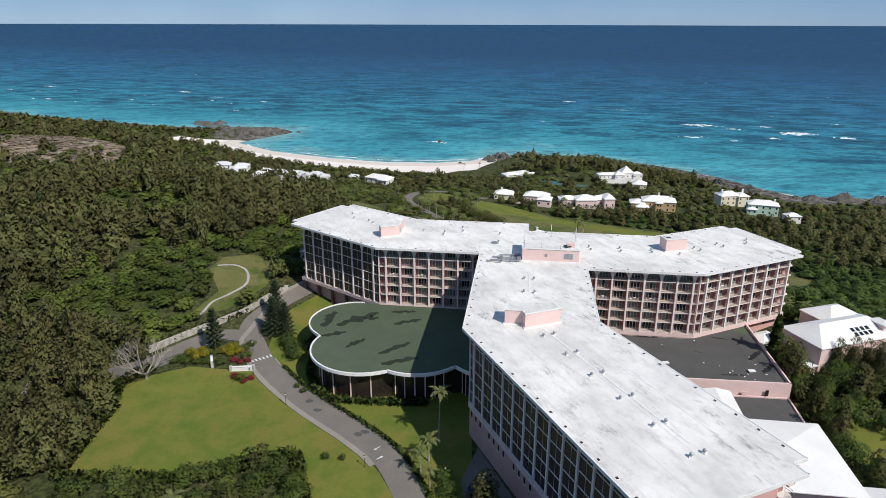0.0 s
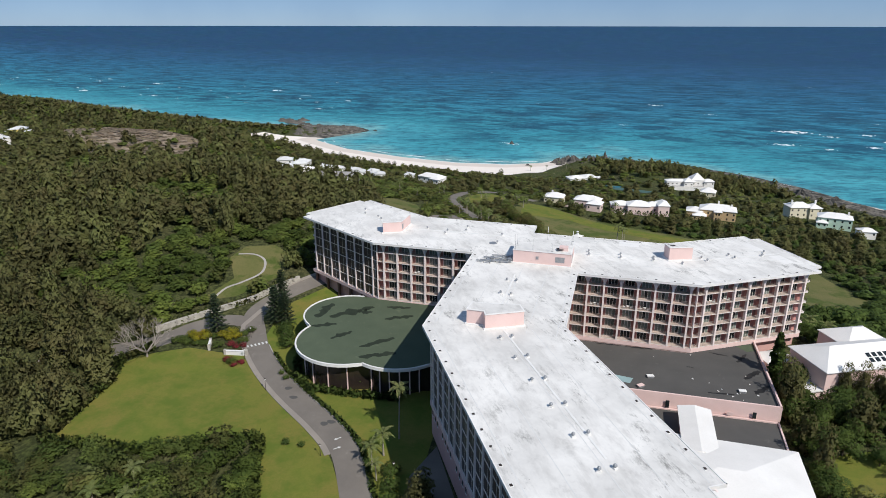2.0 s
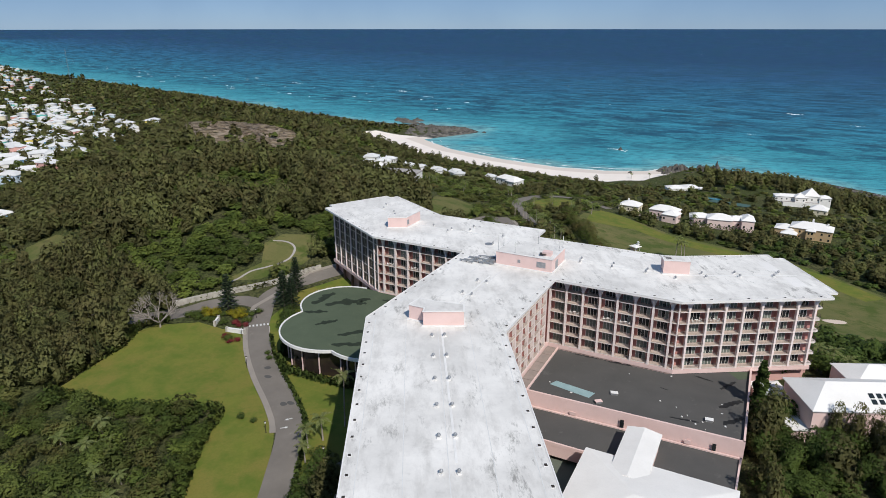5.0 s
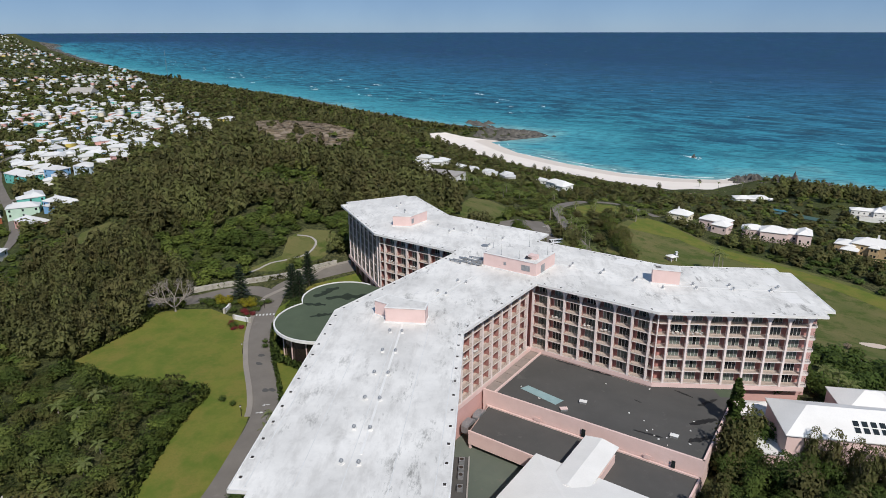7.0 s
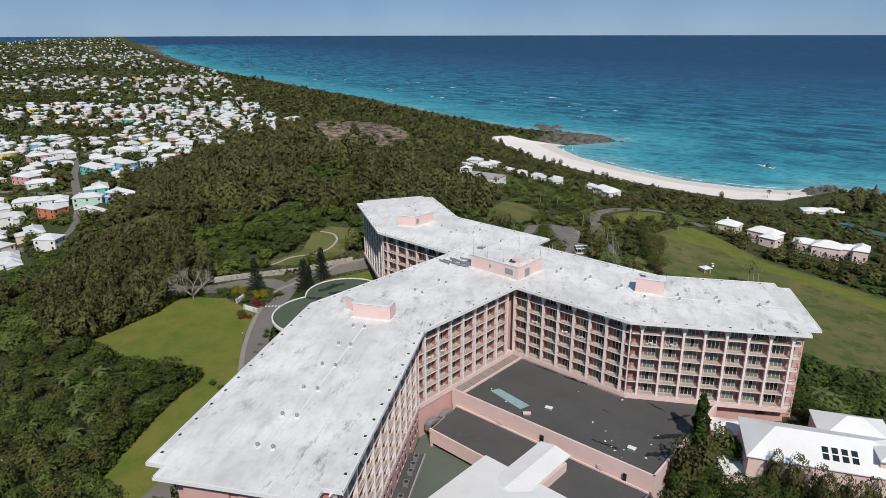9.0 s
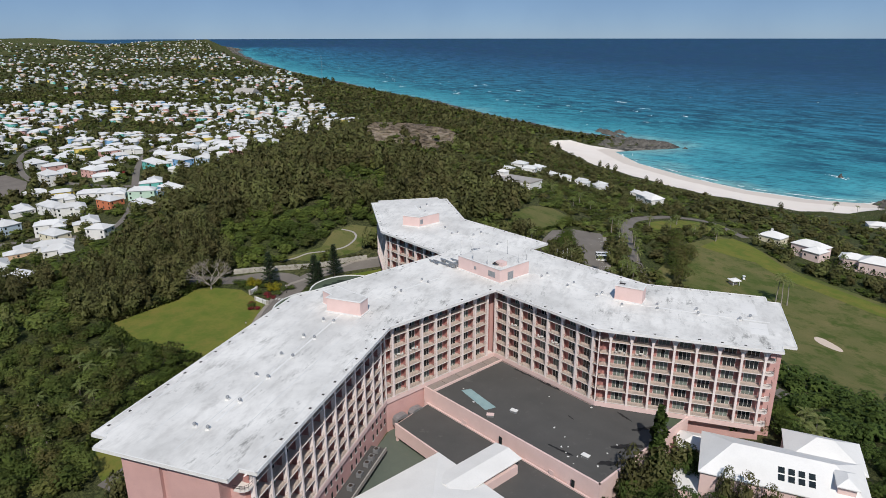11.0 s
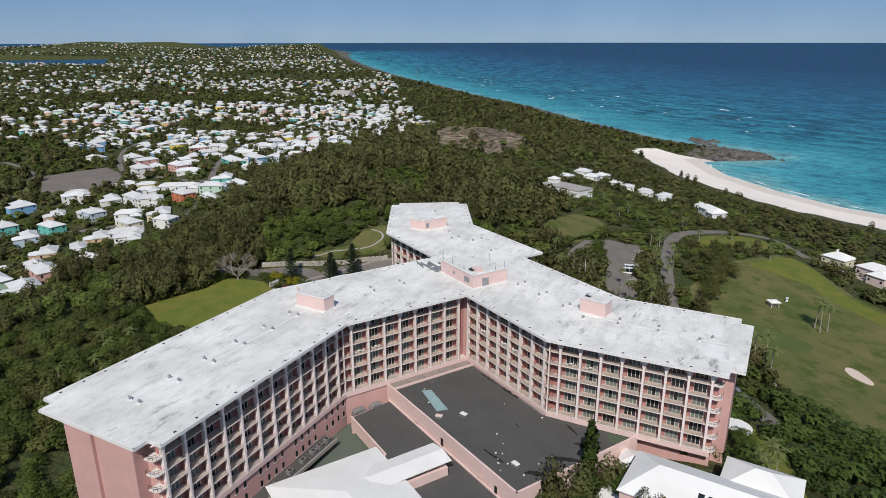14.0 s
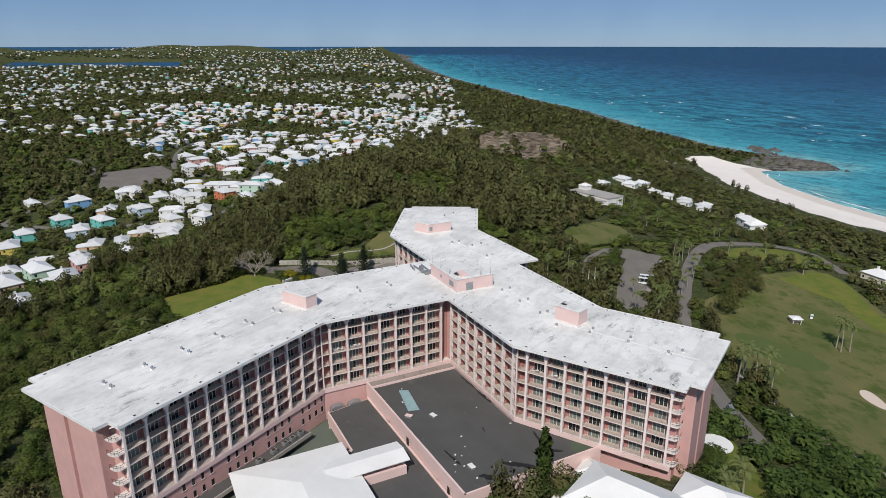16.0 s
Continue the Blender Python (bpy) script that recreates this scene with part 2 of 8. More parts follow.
# ---- mesh helpers ----
class Build:
    """Collects corners and faces for one mesh."""

    def __init__(self):
        self.v, self.f = [], []

    def add(self, verts, faces):
        n = len(self.v)
        self.v += [tuple(p) for p in verts]
        self.f += [tuple(i + n for i in face) for face in faces]
        return self

    def box(self, x0, x1, y0, y1, z0, z1, m=None):
        c = [Vector((x, y, z)) for z in (z0, z1) for y in (y0, y1) for x in (x0, x1)]
        if m is not None:
            c = [m @ p for p in c]
        return self.add(c, [(0, 2, 3, 1), (4, 5, 7, 6), (0, 1, 5, 4), (2, 6, 7, 3), (0, 4, 6, 2), (1, 3, 7, 5)])

    def prism(self, poly, z0, z1, top=True, bottom=True):
        n = len(poly)
        area = sum(poly[i][0] * poly[(i + 1) % n][1] - poly[(i + 1) % n][0] * poly[i][1] for i in range(n))
        poly = poly if area > 0 else poly[::-1]
        v = [(x, y, z0) for x, y in poly] + [(x, y, z1) for x, y in poly]
        f = [(i, (i + 1) % n, n + (i + 1) % n, n + i) for i in range(n)]
        f += [tuple(range(n, 2 * n))] if top else []
        f += [tuple(range(n - 1, -1, -1))] if bottom else []
        return self.add(v, f)

    def tube(self, path, radii, sides=6, cap=True):
        """A tapered round bar along a path."""
        rings = []
        path = [Vector(p) for p in path]
        for i, p in enumerate(path):
            d = (path[min(i + 1, len(path) - 1)] - path[max(i - 1, 0)]).normalized()
            a = d.orthogonal().normalized()
            b = d.cross(a)
            r = radii[i] if isinstance(radii, (list, tuple)) else radii
            rings.append([p + r * (math.cos(2 * math.pi * k / sides) * a + math.sin(2 * math.pi * k / sides) * b) for k in range(sides)])
        f = [(i * sides + k, i * sides + (k + 1) % sides, (i + 1) * sides + (k + 1) % sides, (i + 1) * sides + k) for i in range(len(path) - 1) for k in range(sides)]
        if cap:
            f += [tuple(range(sides - 1, -1, -1)), tuple(range((len(path) - 1) * sides, len(path) * sides))]
        return self.add([q for r in rings for q in r], f)

    def mesh(self, name, *materials, smooth=False):
        me = bpy.data.meshes.new(name)
        me.from_pydata(self.v, [], self.f)
        for m in materials:
            me.materials.append(m)
        if smooth:
            me.polygons.foreach_set("use_smooth", [True] * len(me.polygons))
        me.update()
        return me


WORLD = {}  # where each thing stands


def thing(name, x, y, z, label, category, turn=0.0, group="", kind=""):
    e = new(name)
    m = pose(x, y, z, 0, 0, turn)
    e.matrix_basis = m
    WORLD[e] = m
    return tagged(e, label, category, group, kind)


def part(name, built, material, parent, label="", m=None):
    """One mesh object under a thing or part. built: a Build in the parent's own metres, or a mesh to share; m: its pose there."""
    me = built if isinstance(built, bpy.types.Mesh) else built.mesh(name, material)
    ob = new(name, me)
    ob.parent = parent
    if m is not None:
        ob.matrix_basis = m
    if label:
        ob["label"] = label
    return ob


def single(name, built, material, label, category, kind="", m=None, group="", smooth=False):
    """A thing that is one mesh."""
    me = built if isinstance(built, bpy.types.Mesh) else built.mesh(name, material, smooth=smooth)
    ob = new(name, me)
    if m is not None:
        ob.matrix_basis = m
    return tagged(ob, label, category, group, kind)


def from_arrays(name, verts, quads, *materials):
    """A mesh of many four-cornered faces, straight from arrays."""
    me = bpy.data.meshes.new(name)
    verts, quads = np.asarray(verts, np.float32), np.asarray(quads, np.int32)
    me.vertices.add(len(verts))
    me.vertices.foreach_set("co", verts.ravel())
    me.loops.add(quads.size)
    me.loops.foreach_set("vertex_index", quads.ravel())
    me.polygons.add(len(quads))
    me.polygons.foreach_set("loop_start", np.arange(0, quads.size, quads.shape[1], dtype=np.int32))
    for m in materials:
        me.materials.append(m)
    me.update(calc_edges=True)
    return me


def crown_sides(me, directions):
    """Stores for each corner which way its side of the crown faces."""
    d = np.asarray(directions, np.float32)
    d = d / (np.linalg.norm(d, axis=1, keepdims=True) + 1e-9)
    me.attributes.new("crown_side", "FLOAT_VECTOR", "POINT").data.foreach_set("vector", d.ravel())
    return me


# ---- lie of the land ----
SEA, EYE_LEVEL = -72.0, 90.0
COAST = [(1500, 150), (700, 480), (450, 600), (341, 640), (261, 640), (230, 673), (198, 724), (158, 765), (120, 790), (80, 815), (20, 815), (-30, 800), (-54, 773), (-105, 750), (-165, 745), (-243, 760), (-340, 796), (-400, 840), (-430, 862), (-405, 915), (-380, 965), (-410, 990), (-460, 985), (-520, 975), (-600, 975), (-700, 1010), (-860, 1050), (-1165, 1165), (-1490, 1240), (-2100, 1430), (-2650, 1580), (-4000, 2050), (-6000, 2800), (-9000, 4000)]
FAR_SWELLS = np.array([[1.6, 1.3, 1.4, 1.8, -7.7, 2.2, 7.1, 0.2, -0.3], [0.5, 0.2, 7.4, 26.0, -3.3, -12.3, 12.4, 2.7, -0.2], [-0.5, 2.4, 8.5, -14.6, 8.1, 10.8, 11.4, 4.1, 0.9], [0.3, -0.8, 10.5, -26.7, 24.7, 15.1, -13.0, -7.1, -1.5], [3.4, -8.6, -2.3, 14.3, -1.4, -28.4, -14.2, -7.9, -3.0], [3.7, 1.1, -3.4, -6.5, -23.4, -18.9, -1.3, -0.6, -0.7]])
NEAR_SWELLS = np.array([[-1.5, 4.4, 7.2, 3.1, -2.5, -1.0], [-10.4, -3.2, -1.8, -1.8, -0.6, 0.1], [3.1, 7.5, 6.1, 0.2, 12.2, 2.7], [2.9, 9.1, 8.9, -4.5, -5.9, -6.9], [1.0, 0.1, -1.1, -1.6, 1.7, 3.2], [1.6, -6.1, 0.9, 3.4, 3.1, 4.4]])


def coast(x, y):
    """Distance to the shore line, positive on land."""
    best, side = np.full(np.shape(x), 1e9), np.zeros(np.shape(x))
    for (ax, ay), (bx, by) in zip(COAST[:-1], COAST[1:]):
        dx, dy = bx - ax, by - ay
        t = np.clip(((x - ax) * dx + (y - ay) * dy) / (dx * dx + dy * dy), 0, 1)
        d = np.hypot(x - ax - t * dx, y - ay - t * dy)
        near = d < best - 1e-6
        side = np.where(near, dx * (y - ay) - dy * (x - ax), side)
        best = np.where(near, d, best)
    return np.where(side > 0, best, -best)


def swell(x, y, weights, x0, dx, y0, dy, width):
    gx = np.exp(-((np.asarray(x)[..., None] - (x0 + dx * np.arange(weights.shape[1]))) ** 2) / (2 * width ** 2))
    gy = np.exp(-((np.asarray(y)[..., None] - (y0 + dy * np.arange(weights.shape[0]))) ** 2) / (2 * width ** 2))
    return np.einsum("...j,...i,ij->...", gx, gy, weights)


def inlet(x, y):
    """A sheltered sound far behind the town: above zero on the water."""
    u, w = (x + 5600) * 0.99 + (y + 100) * 0.12, (y + 100) * 0.99 - (x + 5600) * 0.12
    return 1 - (u / 1500) ** 2 - (w / 1050 + 0.30 * np.sin(u / 420)) ** 2 + 0.25 * np.sin(x / 260) * np.sin(y / 330 + 1)


def height(x, y):
    """Height of the ground; the hotel stands on a level shoulder of the hill."""
    x, y = np.asarray(x, float), np.asarray(y, float)
    z = -34 + swell(x, y, FAR_SWELLS, -1600, 275, -300, 280, 240) + swell(x, y, NEAR_SWELLS, -300, 100, 0, 100, 80)
    z = z + 5.0 * np.exp(-((x - 84) ** 2 + (y - 200) ** 2) / 512)
    w = np.exp(-((x + 15) / 85) ** 4 - ((y - 150) / 62) ** 4)
    z = z * (1 - w) - 6.0 * w
    r = np.hypot(x, y - 180)
    far = np.clip((r - 1300) / 1500, 0, 1)
    z = z + far * (9 * np.sin(x / 310 + 1) * np.cos(y / 270) + 7 * np.sin(x / 130 - y / 170) + np.clip(r - 6600, 0, 2400) * 0.030 * (1 + 0.5 * np.sin(x / 700 + y / 500)))
    d = coast(x, y)
    shore = SEA + 2.5 + np.where(d < 130, 0.02 * d + 0.0011 * d * d, 21.0 + 0.5 * (d - 130))
    z = -6 * np.log(np.exp(-z / 6) + np.exp(-np.minimum(shore, 200) / 6))
    z = np.maximum(z, SEA + 0.5 + 0.03 * np.clip(d, 0, 120))
    knolls = 13 * np.exp(-((x - 60) ** 2 + (y - 690) ** 2) / 2900) + 8 * np.exp(-((x + 10) ** 2 + (y - 765) ** 2) / 800) + 9 * np.exp(-((x + 450) / 150) ** 2 - ((y - 492) / 75) ** 2)
    z = z + knolls * np.clip(d / 25, 0, 1)
    z = np.where(inlet(x, y) > 0, SEA - 3, z)
    return np.where(d > 0, z, SEA + 1.0 + 0.05 * np.maximum(d, -200))


def ground(x, y):
    return float(height(np.array([x]), np.array([y]))[0])


def distant(x, y, z):
    """Beyond 2.5 km distances are drawn in, seen from the hotel, as on a stage model: what lies 60 km off ends at 4.7 km under the same angle."""
    x, y, z = (np.asarray(v, float) for v in (x, y, z))
    ax, ay = x, y - 180
    r = np.maximum(np.hypot(ax, ay), 1.0)
    near = np.where(r < 2500, r, 2500 + 2300 * (1 - 1 / (1 + (np.maximum(r, 2500) - 2500) / 2300)))
    k = near / r
    drop = np.where(r > 2500, r * r / 6.0e7, 0.0)  # the earth's roundness
    return ax * k, 180 + ay * k, EYE_LEVEL - (EYE_LEVEL - z + drop) * k, k


def axis(lo, hi, step, ends):
    """Even steps from lo to hi, growing ones beyond, out to +-ends."""
    mid = list(np.arange(lo, hi + step / 2, step))
    for sign in (-1, 1):
        s, p = step, lo if sign < 0 else hi
        tail = []
        while abs(p) < ends:
            s *= 1.085
            p += sign * s
            tail.append(p)
        mid = (tail[::-1] + mid) if sign < 0 else (mid + tail)
    return np.array(mid)


def sheet(name, xs, ys, z_of, material, attribute=None):
    X, Y = np.meshgrid(xs, ys)
    Z = z_of(X, Y)
    px, py, pz, k = distant(X, Y, Z)
    n, m = len(xs), len(ys)
    i = (np.arange(m - 1)[:, None] * n + np.arange(n - 1)[None]).ravel()
    me = from_arrays(name, np.stack([px, py, pz], -1).reshape(-1, 3), np.stack([i, i + 1, i + n + 1, i + n], -1), material)
    me.polygons.foreach_set("use_smooth", [True] * len(me.polygons))
    if attribute:
        for key, fn in attribute.items():
            me.attributes.new(key, "FLOAT", "POINT").data.foreach_set("value", fn(X, Y).ravel().astype(np.float32))
    return new(name, me)


BROWN_TOP = [(-610, 640), (-585, 580), (-500, 520), (-440, 455), (-375, 410), (-310, 385), (-285, 410), (-318, 480), (-345, 505), (-400, 535), (-450, 565), (-510, 605), (-560, 660)]


def inside_poly(x, y, poly):
    res = np.zeros(np.shape(x), bool)
    for (ax, ay), (bx, by) in zip(poly, poly[1:] + poly[:1]):
        if ay != by:
            res ^= ((ay > y) != (by > y)) & (x < (bx - ax) * (y - ay) / (by - ay) + ax)
    return res


def ground_material():
    """Undergrowth and leaf litter; coral sand and rock towards the shore."""
    m, nt, p = nodes_of("undergrowth_and_sand")
    col = mixed(nt, ramp(nt, noise_at(nt, 0.03, 5.0), 0.4, 0.62), (0.080, 0.098, 0.032), (0.112, 0.110, 0.050))
    col = mixed(nt, scaled(nt, ramp(nt, noise_at(nt, 0.8, 6.0, 0.7), 0.42, 0.56), 0.85), col, (0.032, 0.038, 0.016))
    d = nt.nodes.new("ShaderNodeMath")
    d.operation = "ADD"
    nt.links.new(attribute(nt, "beach"), d.inputs[0])
    nt.links.new(scaled(nt, noise_at(nt, 0.05, 4.0), 14.0), d.inputs[1])
    sand = mixed(nt, ramp(nt, noise_at(nt, 0.02, 3.0), 0.3, 0.7), (0.86, 0.79, 0.72), (0.80, 0.72, 0.65))
    wet = mixed(nt, ramp(nt, attribute(nt, "shore"), 0.0, 4.0), (0.68, 0.60, 0.53), sand)
    parched = mixed(nt, ramp(nt, noise_at(nt, 0.10, 5.0, 0.7), 0.40, 0.62), (0.40, 0.32, 0.245), (0.28, 0.23, 0.165))
    col = mixed(nt, attribute(nt, "dry"), col, parched)
    edge = nt.nodes.new("ShaderNodeMath")  # bare limestone above the water line
    edge.operation = "ADD"
    nt.links.new(attribute(nt, "shore"), edge.inputs[0])
    nt.links.new(scaled(nt, noise_at(nt, 0.035, 4.0), 44.0), edge.inputs[1])
    crag = mixed(nt, ramp(nt, noise_at(nt, 0.12, 5.0, 0.7), 0.40, 0.56), (0.22, 0.20, 0.17), (0.055, 0.052, 0.048))
    col = mixed(nt, ramp(nt, edge.outputs[0], 42.0, 34.0), col, crag)
    col = mixed(nt, ramp(nt, d.outputs[0], 6.0, 9.0), col, wet)
    nt.links.new(col, p.inputs["Base Color"])
    p.inputs["Roughness"].default_value, p.inputs["Specular IOR Level"].default_value = 0.95, 0.1
    bumped(nt, p, noise_at(nt, 1.0, 6.0, 0.7), 1.0, 0.8)
    return m


def beach(X, Y):
    """Above zero on the open sand, in metres from its inner edge."""
    d = coast(X, Y)
    wide = np.interp(X, [-520, -500, -430, -340, -240, -185, -100, -55, -20], [30, 78, 64, 62, 62, 60, 48, 40, 0])
    wide = np.where((Y > 882) | (X > -20) | (X < -525), -20, wide)
    wide = wide - 4 + 3 * np.sin(X / 19) + 3 * np.sin(X / 7.3 + Y / 11)
    return np.where(d > -40, wide - d, -30)


def water_material():
    """Clear water: pale over sand, turquoise over the shelf, blue beyond, dark reefs, wind ripples and foam."""
    m, nt, p = nodes_of("sea_water")
    off = attribute(nt, "offing")
    wob = nt.nodes.new("ShaderNodeMath")
    wob.operation = "MULTIPLY_ADD"
    nt.links.new(noise_at(nt, 0.006, 5.0), wob.inputs[0])
    wob.inputs[1].default_value = 0.22
    nt.links.new(off, wob.inputs[2])
    r = nt.nodes.new("ShaderNodeValToRGB")
    el = r.color_ramp.elements
    stops = [(0.10, (0.26, 0.50, 0.48)), (0.16, (0.075, 0.36, 0.42)), (0.24, (0.046, 0.290, 0.350)), (0.36, (0.042, 0.260, 0.350)), (0.55, (0.034, 0.182, 0.300)), (0.78, (0.028, 0.100, 0.208)), (1.0, (0.020, 0.052, 0.132))]
    el[0].position, el[0].color = stops[0][0], (*stops[0][1], 1)
    el[1].position, el[1].color = stops[-1][0], (*stops[-1][1], 1)
    for pos, c in stops[1:-1]:
        e = el.new(pos)
        e.color = (*c, 1)
    nt.links.new(wob.outputs[0], r.inputs[0])
    reef = scaled(nt, ramp(nt, noise_at(nt, 0.017, 8.0, 0.75, (0.8, 1.7, 1)), 0.47, 0.56), ramp(nt, off, 0.09, 0.16))
    col = mixed(nt, scaled(nt, reef, 0.80), r.outputs[0], (0.010, 0.060, 0.105))
    shelf = scaled(nt, ramp(nt, noise_at(nt, 0.03, 7.0, 0.7, (0.28, 1.7, 1), radians(161)), 0.51, 0.58), ramp(nt, noise_at(nt, 0.005, 3.0), 0.38, 0.52))
    col = mixed(nt, scaled(nt, scaled(nt, shelf, ramp(nt, off, 0.14, 0.24)), 0.75), col, (0.020, 0.058, 0.080))
    ripple = noise_at(nt, 0.11, 5.0, 0.65, (0.6, 1.5, 1), radians(15))
    col = mixed(nt, scaled(nt, ramp(nt, ripple, 0.47, 0.62), 0.50), col, (0.008, 0.045, 0.088))
    gust = noise_at(nt, 0.035, 7.0, 0.7, (0.5, 1.5, 1), radians(12))
    col = mixed(nt, scaled(nt, ramp(nt, gust, 0.50, 0.62), 0.42), col, (0.008, 0.038, 0.082))
    col = mixed(nt, scaled(nt, ramp(nt, gust, 0.46, 0.36), 0.30), col, (0.050, 0.160, 0.225))
    col = mixed(nt, scaled(nt, ramp(nt, noise_at(nt, 0.02, 5.0, 0.7, (0.4, 1.6, 1), radians(10)), 0.5, 0.68), 0.4), col, (0.012, 0.065, 0.12))
    surf = scaled(nt, ramp(nt, noise_at(nt, 0.045, 5.0, 0.6, (0.5, 1.6, 1)), 0.73, 0.76), ramp(nt, noise_at(nt, 0.004, 2.0), 0.52, 0.62))
    col = mixed(nt, scaled(nt, surf, ramp(nt, off, 0.05, 0.15)), col, (0.70, 0.74, 0.75))
    nt.links.new(col, p.inputs["Base Color"])
    p.inputs["Roughness"].default_value, p.inputs["Specular IOR Level"].default_value = 0.55, 0.12
    bumped(nt, p, noise_at(nt, 0.25, 5.0, 0.65, (0.6, 1.4, 1), radians(15)), 0.6, 0.8)
    return m


GROUND = ground_material()
land_xs, land_ys = axis(-520, 360, 5.0, 9000), axis(-20, 880, 5.0, 9000)
land = tagged(sheet("ground", land_xs, land_ys, height, GROUND, {"beach": beach, "shore": lambda X, Y: coast(X, Y), "dry": lambda X, Y: inside_poly(X, Y, BROWN_TOP).astype(float)}), "hilly ground with leaf litter running down to coral sand", "ground", kind="structure")
sea_xs, sea_ys = axis(-700, 600, 25.0, 60000), axis(500, 1400, 25.0, 60000)
sea = tagged(sheet("water", sea_xs, sea_ys, lambda X, Y: np.full(X.shape, SEA), water_material(), {"offing": lambda X, Y: np.interp(-coast(X, Y), [-75, -50, 0, 60, 160, 320, 700, 1400, 3000], [0.75, -0.05, 0.0, 0.06, 0.12, 0.24, 0.42, 0.66, 1.0])}), "turquoise and deep blue sea with whitecaps", "sea", kind="structure")


def drape(name, poly, lift, material, label, category, step=4.0, kind="structure", thick=0.0):
    """A flat-lying sheet with the outline poly that follows the ground."""
    pts = []
    n = len(poly)
    for i in range(n):
        a, b = Vector(poly[i]), Vector(poly[(i + 1) % n])
        k = max(1, int((b - a).length / step))
        pts += [a.lerp(b, j / k) for j in range(k)]
    edge = len(pts)
    xs, ys = [p.x for p in pts], [p.y for p in pts]
    for gx in np.arange(min(xs), max(xs), step):
        for gy in np.arange(min(ys), max(ys), step):
            inside, near = False, 1e9
            for i in range(edge):
                p, q = pts[i], pts[i - 1]
                if (p.y > gy) != (q.y > gy) and gx < (q.x - p.x) * (gy - p.y) / (q.y - p.y) + p.x:
                    inside = not inside
                near = min(near, (p.x - gx) ** 2 + (p.y - gy) ** 2)
            if inside and near > (0.45 * step) ** 2:
                pts.append(Vector((gx, gy)))
    out = geometry.delaunay_2d_cdt(pts, [(i, (i + 1) % edge) for i in range(edge)], [], 1, 1e-4)
    v2, f2 = out[0], out[2]
    zs = height(np.array([p.x for p in v2]), np.array([p.y for p in v2])) + lift
    b = Build().add([(p.x, p.y, z) for p, z in zip(v2, zs)], [f if sum((v2[f[i]].x * v2[f[i - 2]].y - v2[f[i - 2]].x * v2[f[i]].y) for i in range(3)) < 0 else f[::-1] for f in f2])
    if thick:
        ring = [(p.x, p.y) for p in pts[:edge]]
        area = sum(ring[i - 1][0] * ring[i][1] - ring[i][0] * ring[i - 1][1] for i in range(edge))
        ring = ring if area > 0 else ring[::-1]
        rz = height(np.array([p[0] for p in ring]), np.array([p[1] for p in ring])) + lift
        b.add([(x, y, z) for (x, y), z in zip(ring, rz)] + [(x, y, z - thick) for (x, y), z in zip(ring, rz)], [(i, edge + i, edge + (i + 1) % edge, (i + 1) % edge) for i in range(edge)])
    return single(name, b, material, label, category, kind, smooth=False)


def curve_through(points, step=2.0):
    """A smooth line through points."""
    P = [Vector(p) for p in points]
    out = []
    for i in range(len(P) - 1):
        a, b, c, d = P[max(i - 1, 0)], P[i], P[i + 1], P[min(i + 2, len(P) - 1)]
        n = max(2, int((c - b).length / step))
        for j in range(n):
            t = j / n
            out.append(0.5 * (2 * b + (c - a) * t + (2 * a - 5 * b + 4 * c - d) * t * t + (3 * b - a - 3 * c + d) * t ** 3))
    return out + [P[-1]]


def ribbon(line, left, right):
    """The outline of a band along a line, from left to right of it in metres (left positive)."""
    L, R = [], []
    for i, p in enumerate(line):
        d = (line[min(i + 1, len(line) - 1)] - line[max(i - 1, 0)]).normalized()
        n = Vector((-d.y, d.x))
        L.append(p + n * left)
        R.append(p + n * right)
    return L + R[::-1]

RAILING = surface("bronze_grey_railing_paint", (0.40, 0.34, 0.30), (0.32, 0.27, 0.24), 1.0, 6.0, 0.5)

# ---- hotel ----
ROOF_Z, SOFFIT, FLOOR0, STOREY, BASE = 23.1, 22.5, 3.45, 3.2, -6.6
MAIN = [(19.4, 177.4), (52.0, 177.4), (85.5, 197.6), (69.4, 225.9), (43.7, 211.0), (2.4, 211.0), (2.4, 219.4), (-37.2, 219.4),
        (-65.3, 235.7), (-80.4, 208.0), (-45.4, 187.0), (-12.7, 186.8), (-12.7, 134.4), (19.4, 78.5), (47.9, 94.8), (19.4, 142.3)]
ENDS = {2: 3, 8: 9, 13: 14}  # the corners between which each wing ends


def inset(poly, e):
    """The outline moved inwards by e (poly runs anticlockwise); e may be a list, one for each side."""
    n = len(poly)
    e = e if isinstance(e, (list, tuple)) else [e] * n
    out = []
    for i in range(n):
        p0, p1, p2 = Vector(poly[i - 1]), Vector(poly[i]), Vector(poly[(i + 1) % n])
        d1, d2 = (p1 - p0).normalized(), (p2 - p1).normalized()
        a = p0 + Vector((-d1.y, d1.x)) * e[i - 1]
        b = p1 + Vector((-d2.y, d2.x)) * e[i]
        hit = geometry.intersect_line_line_2d(a - d1 * 500, a + d1 * 500, b - d2 * 500, b + d2 * 500)
        out.append(tuple(hit if hit else b))
    return out


def with_ends(poly, narrow, out):
    """The outline with a narrower piece standing out at each wing's end."""
    res = []
    for i, p in enumerate(poly):
        res.append(p)
        if i in ENDS:
            a, b = Vector(p), Vector(poly[ENDS[i]])
            d = (b - a).normalized()
            o = Vector((d.y, -d.x)) * out
            res += [tuple(a + d * narrow), tuple(a + d * narrow + o), tuple(b - d * narrow + o), tuple(b - d * narrow)]
    return res


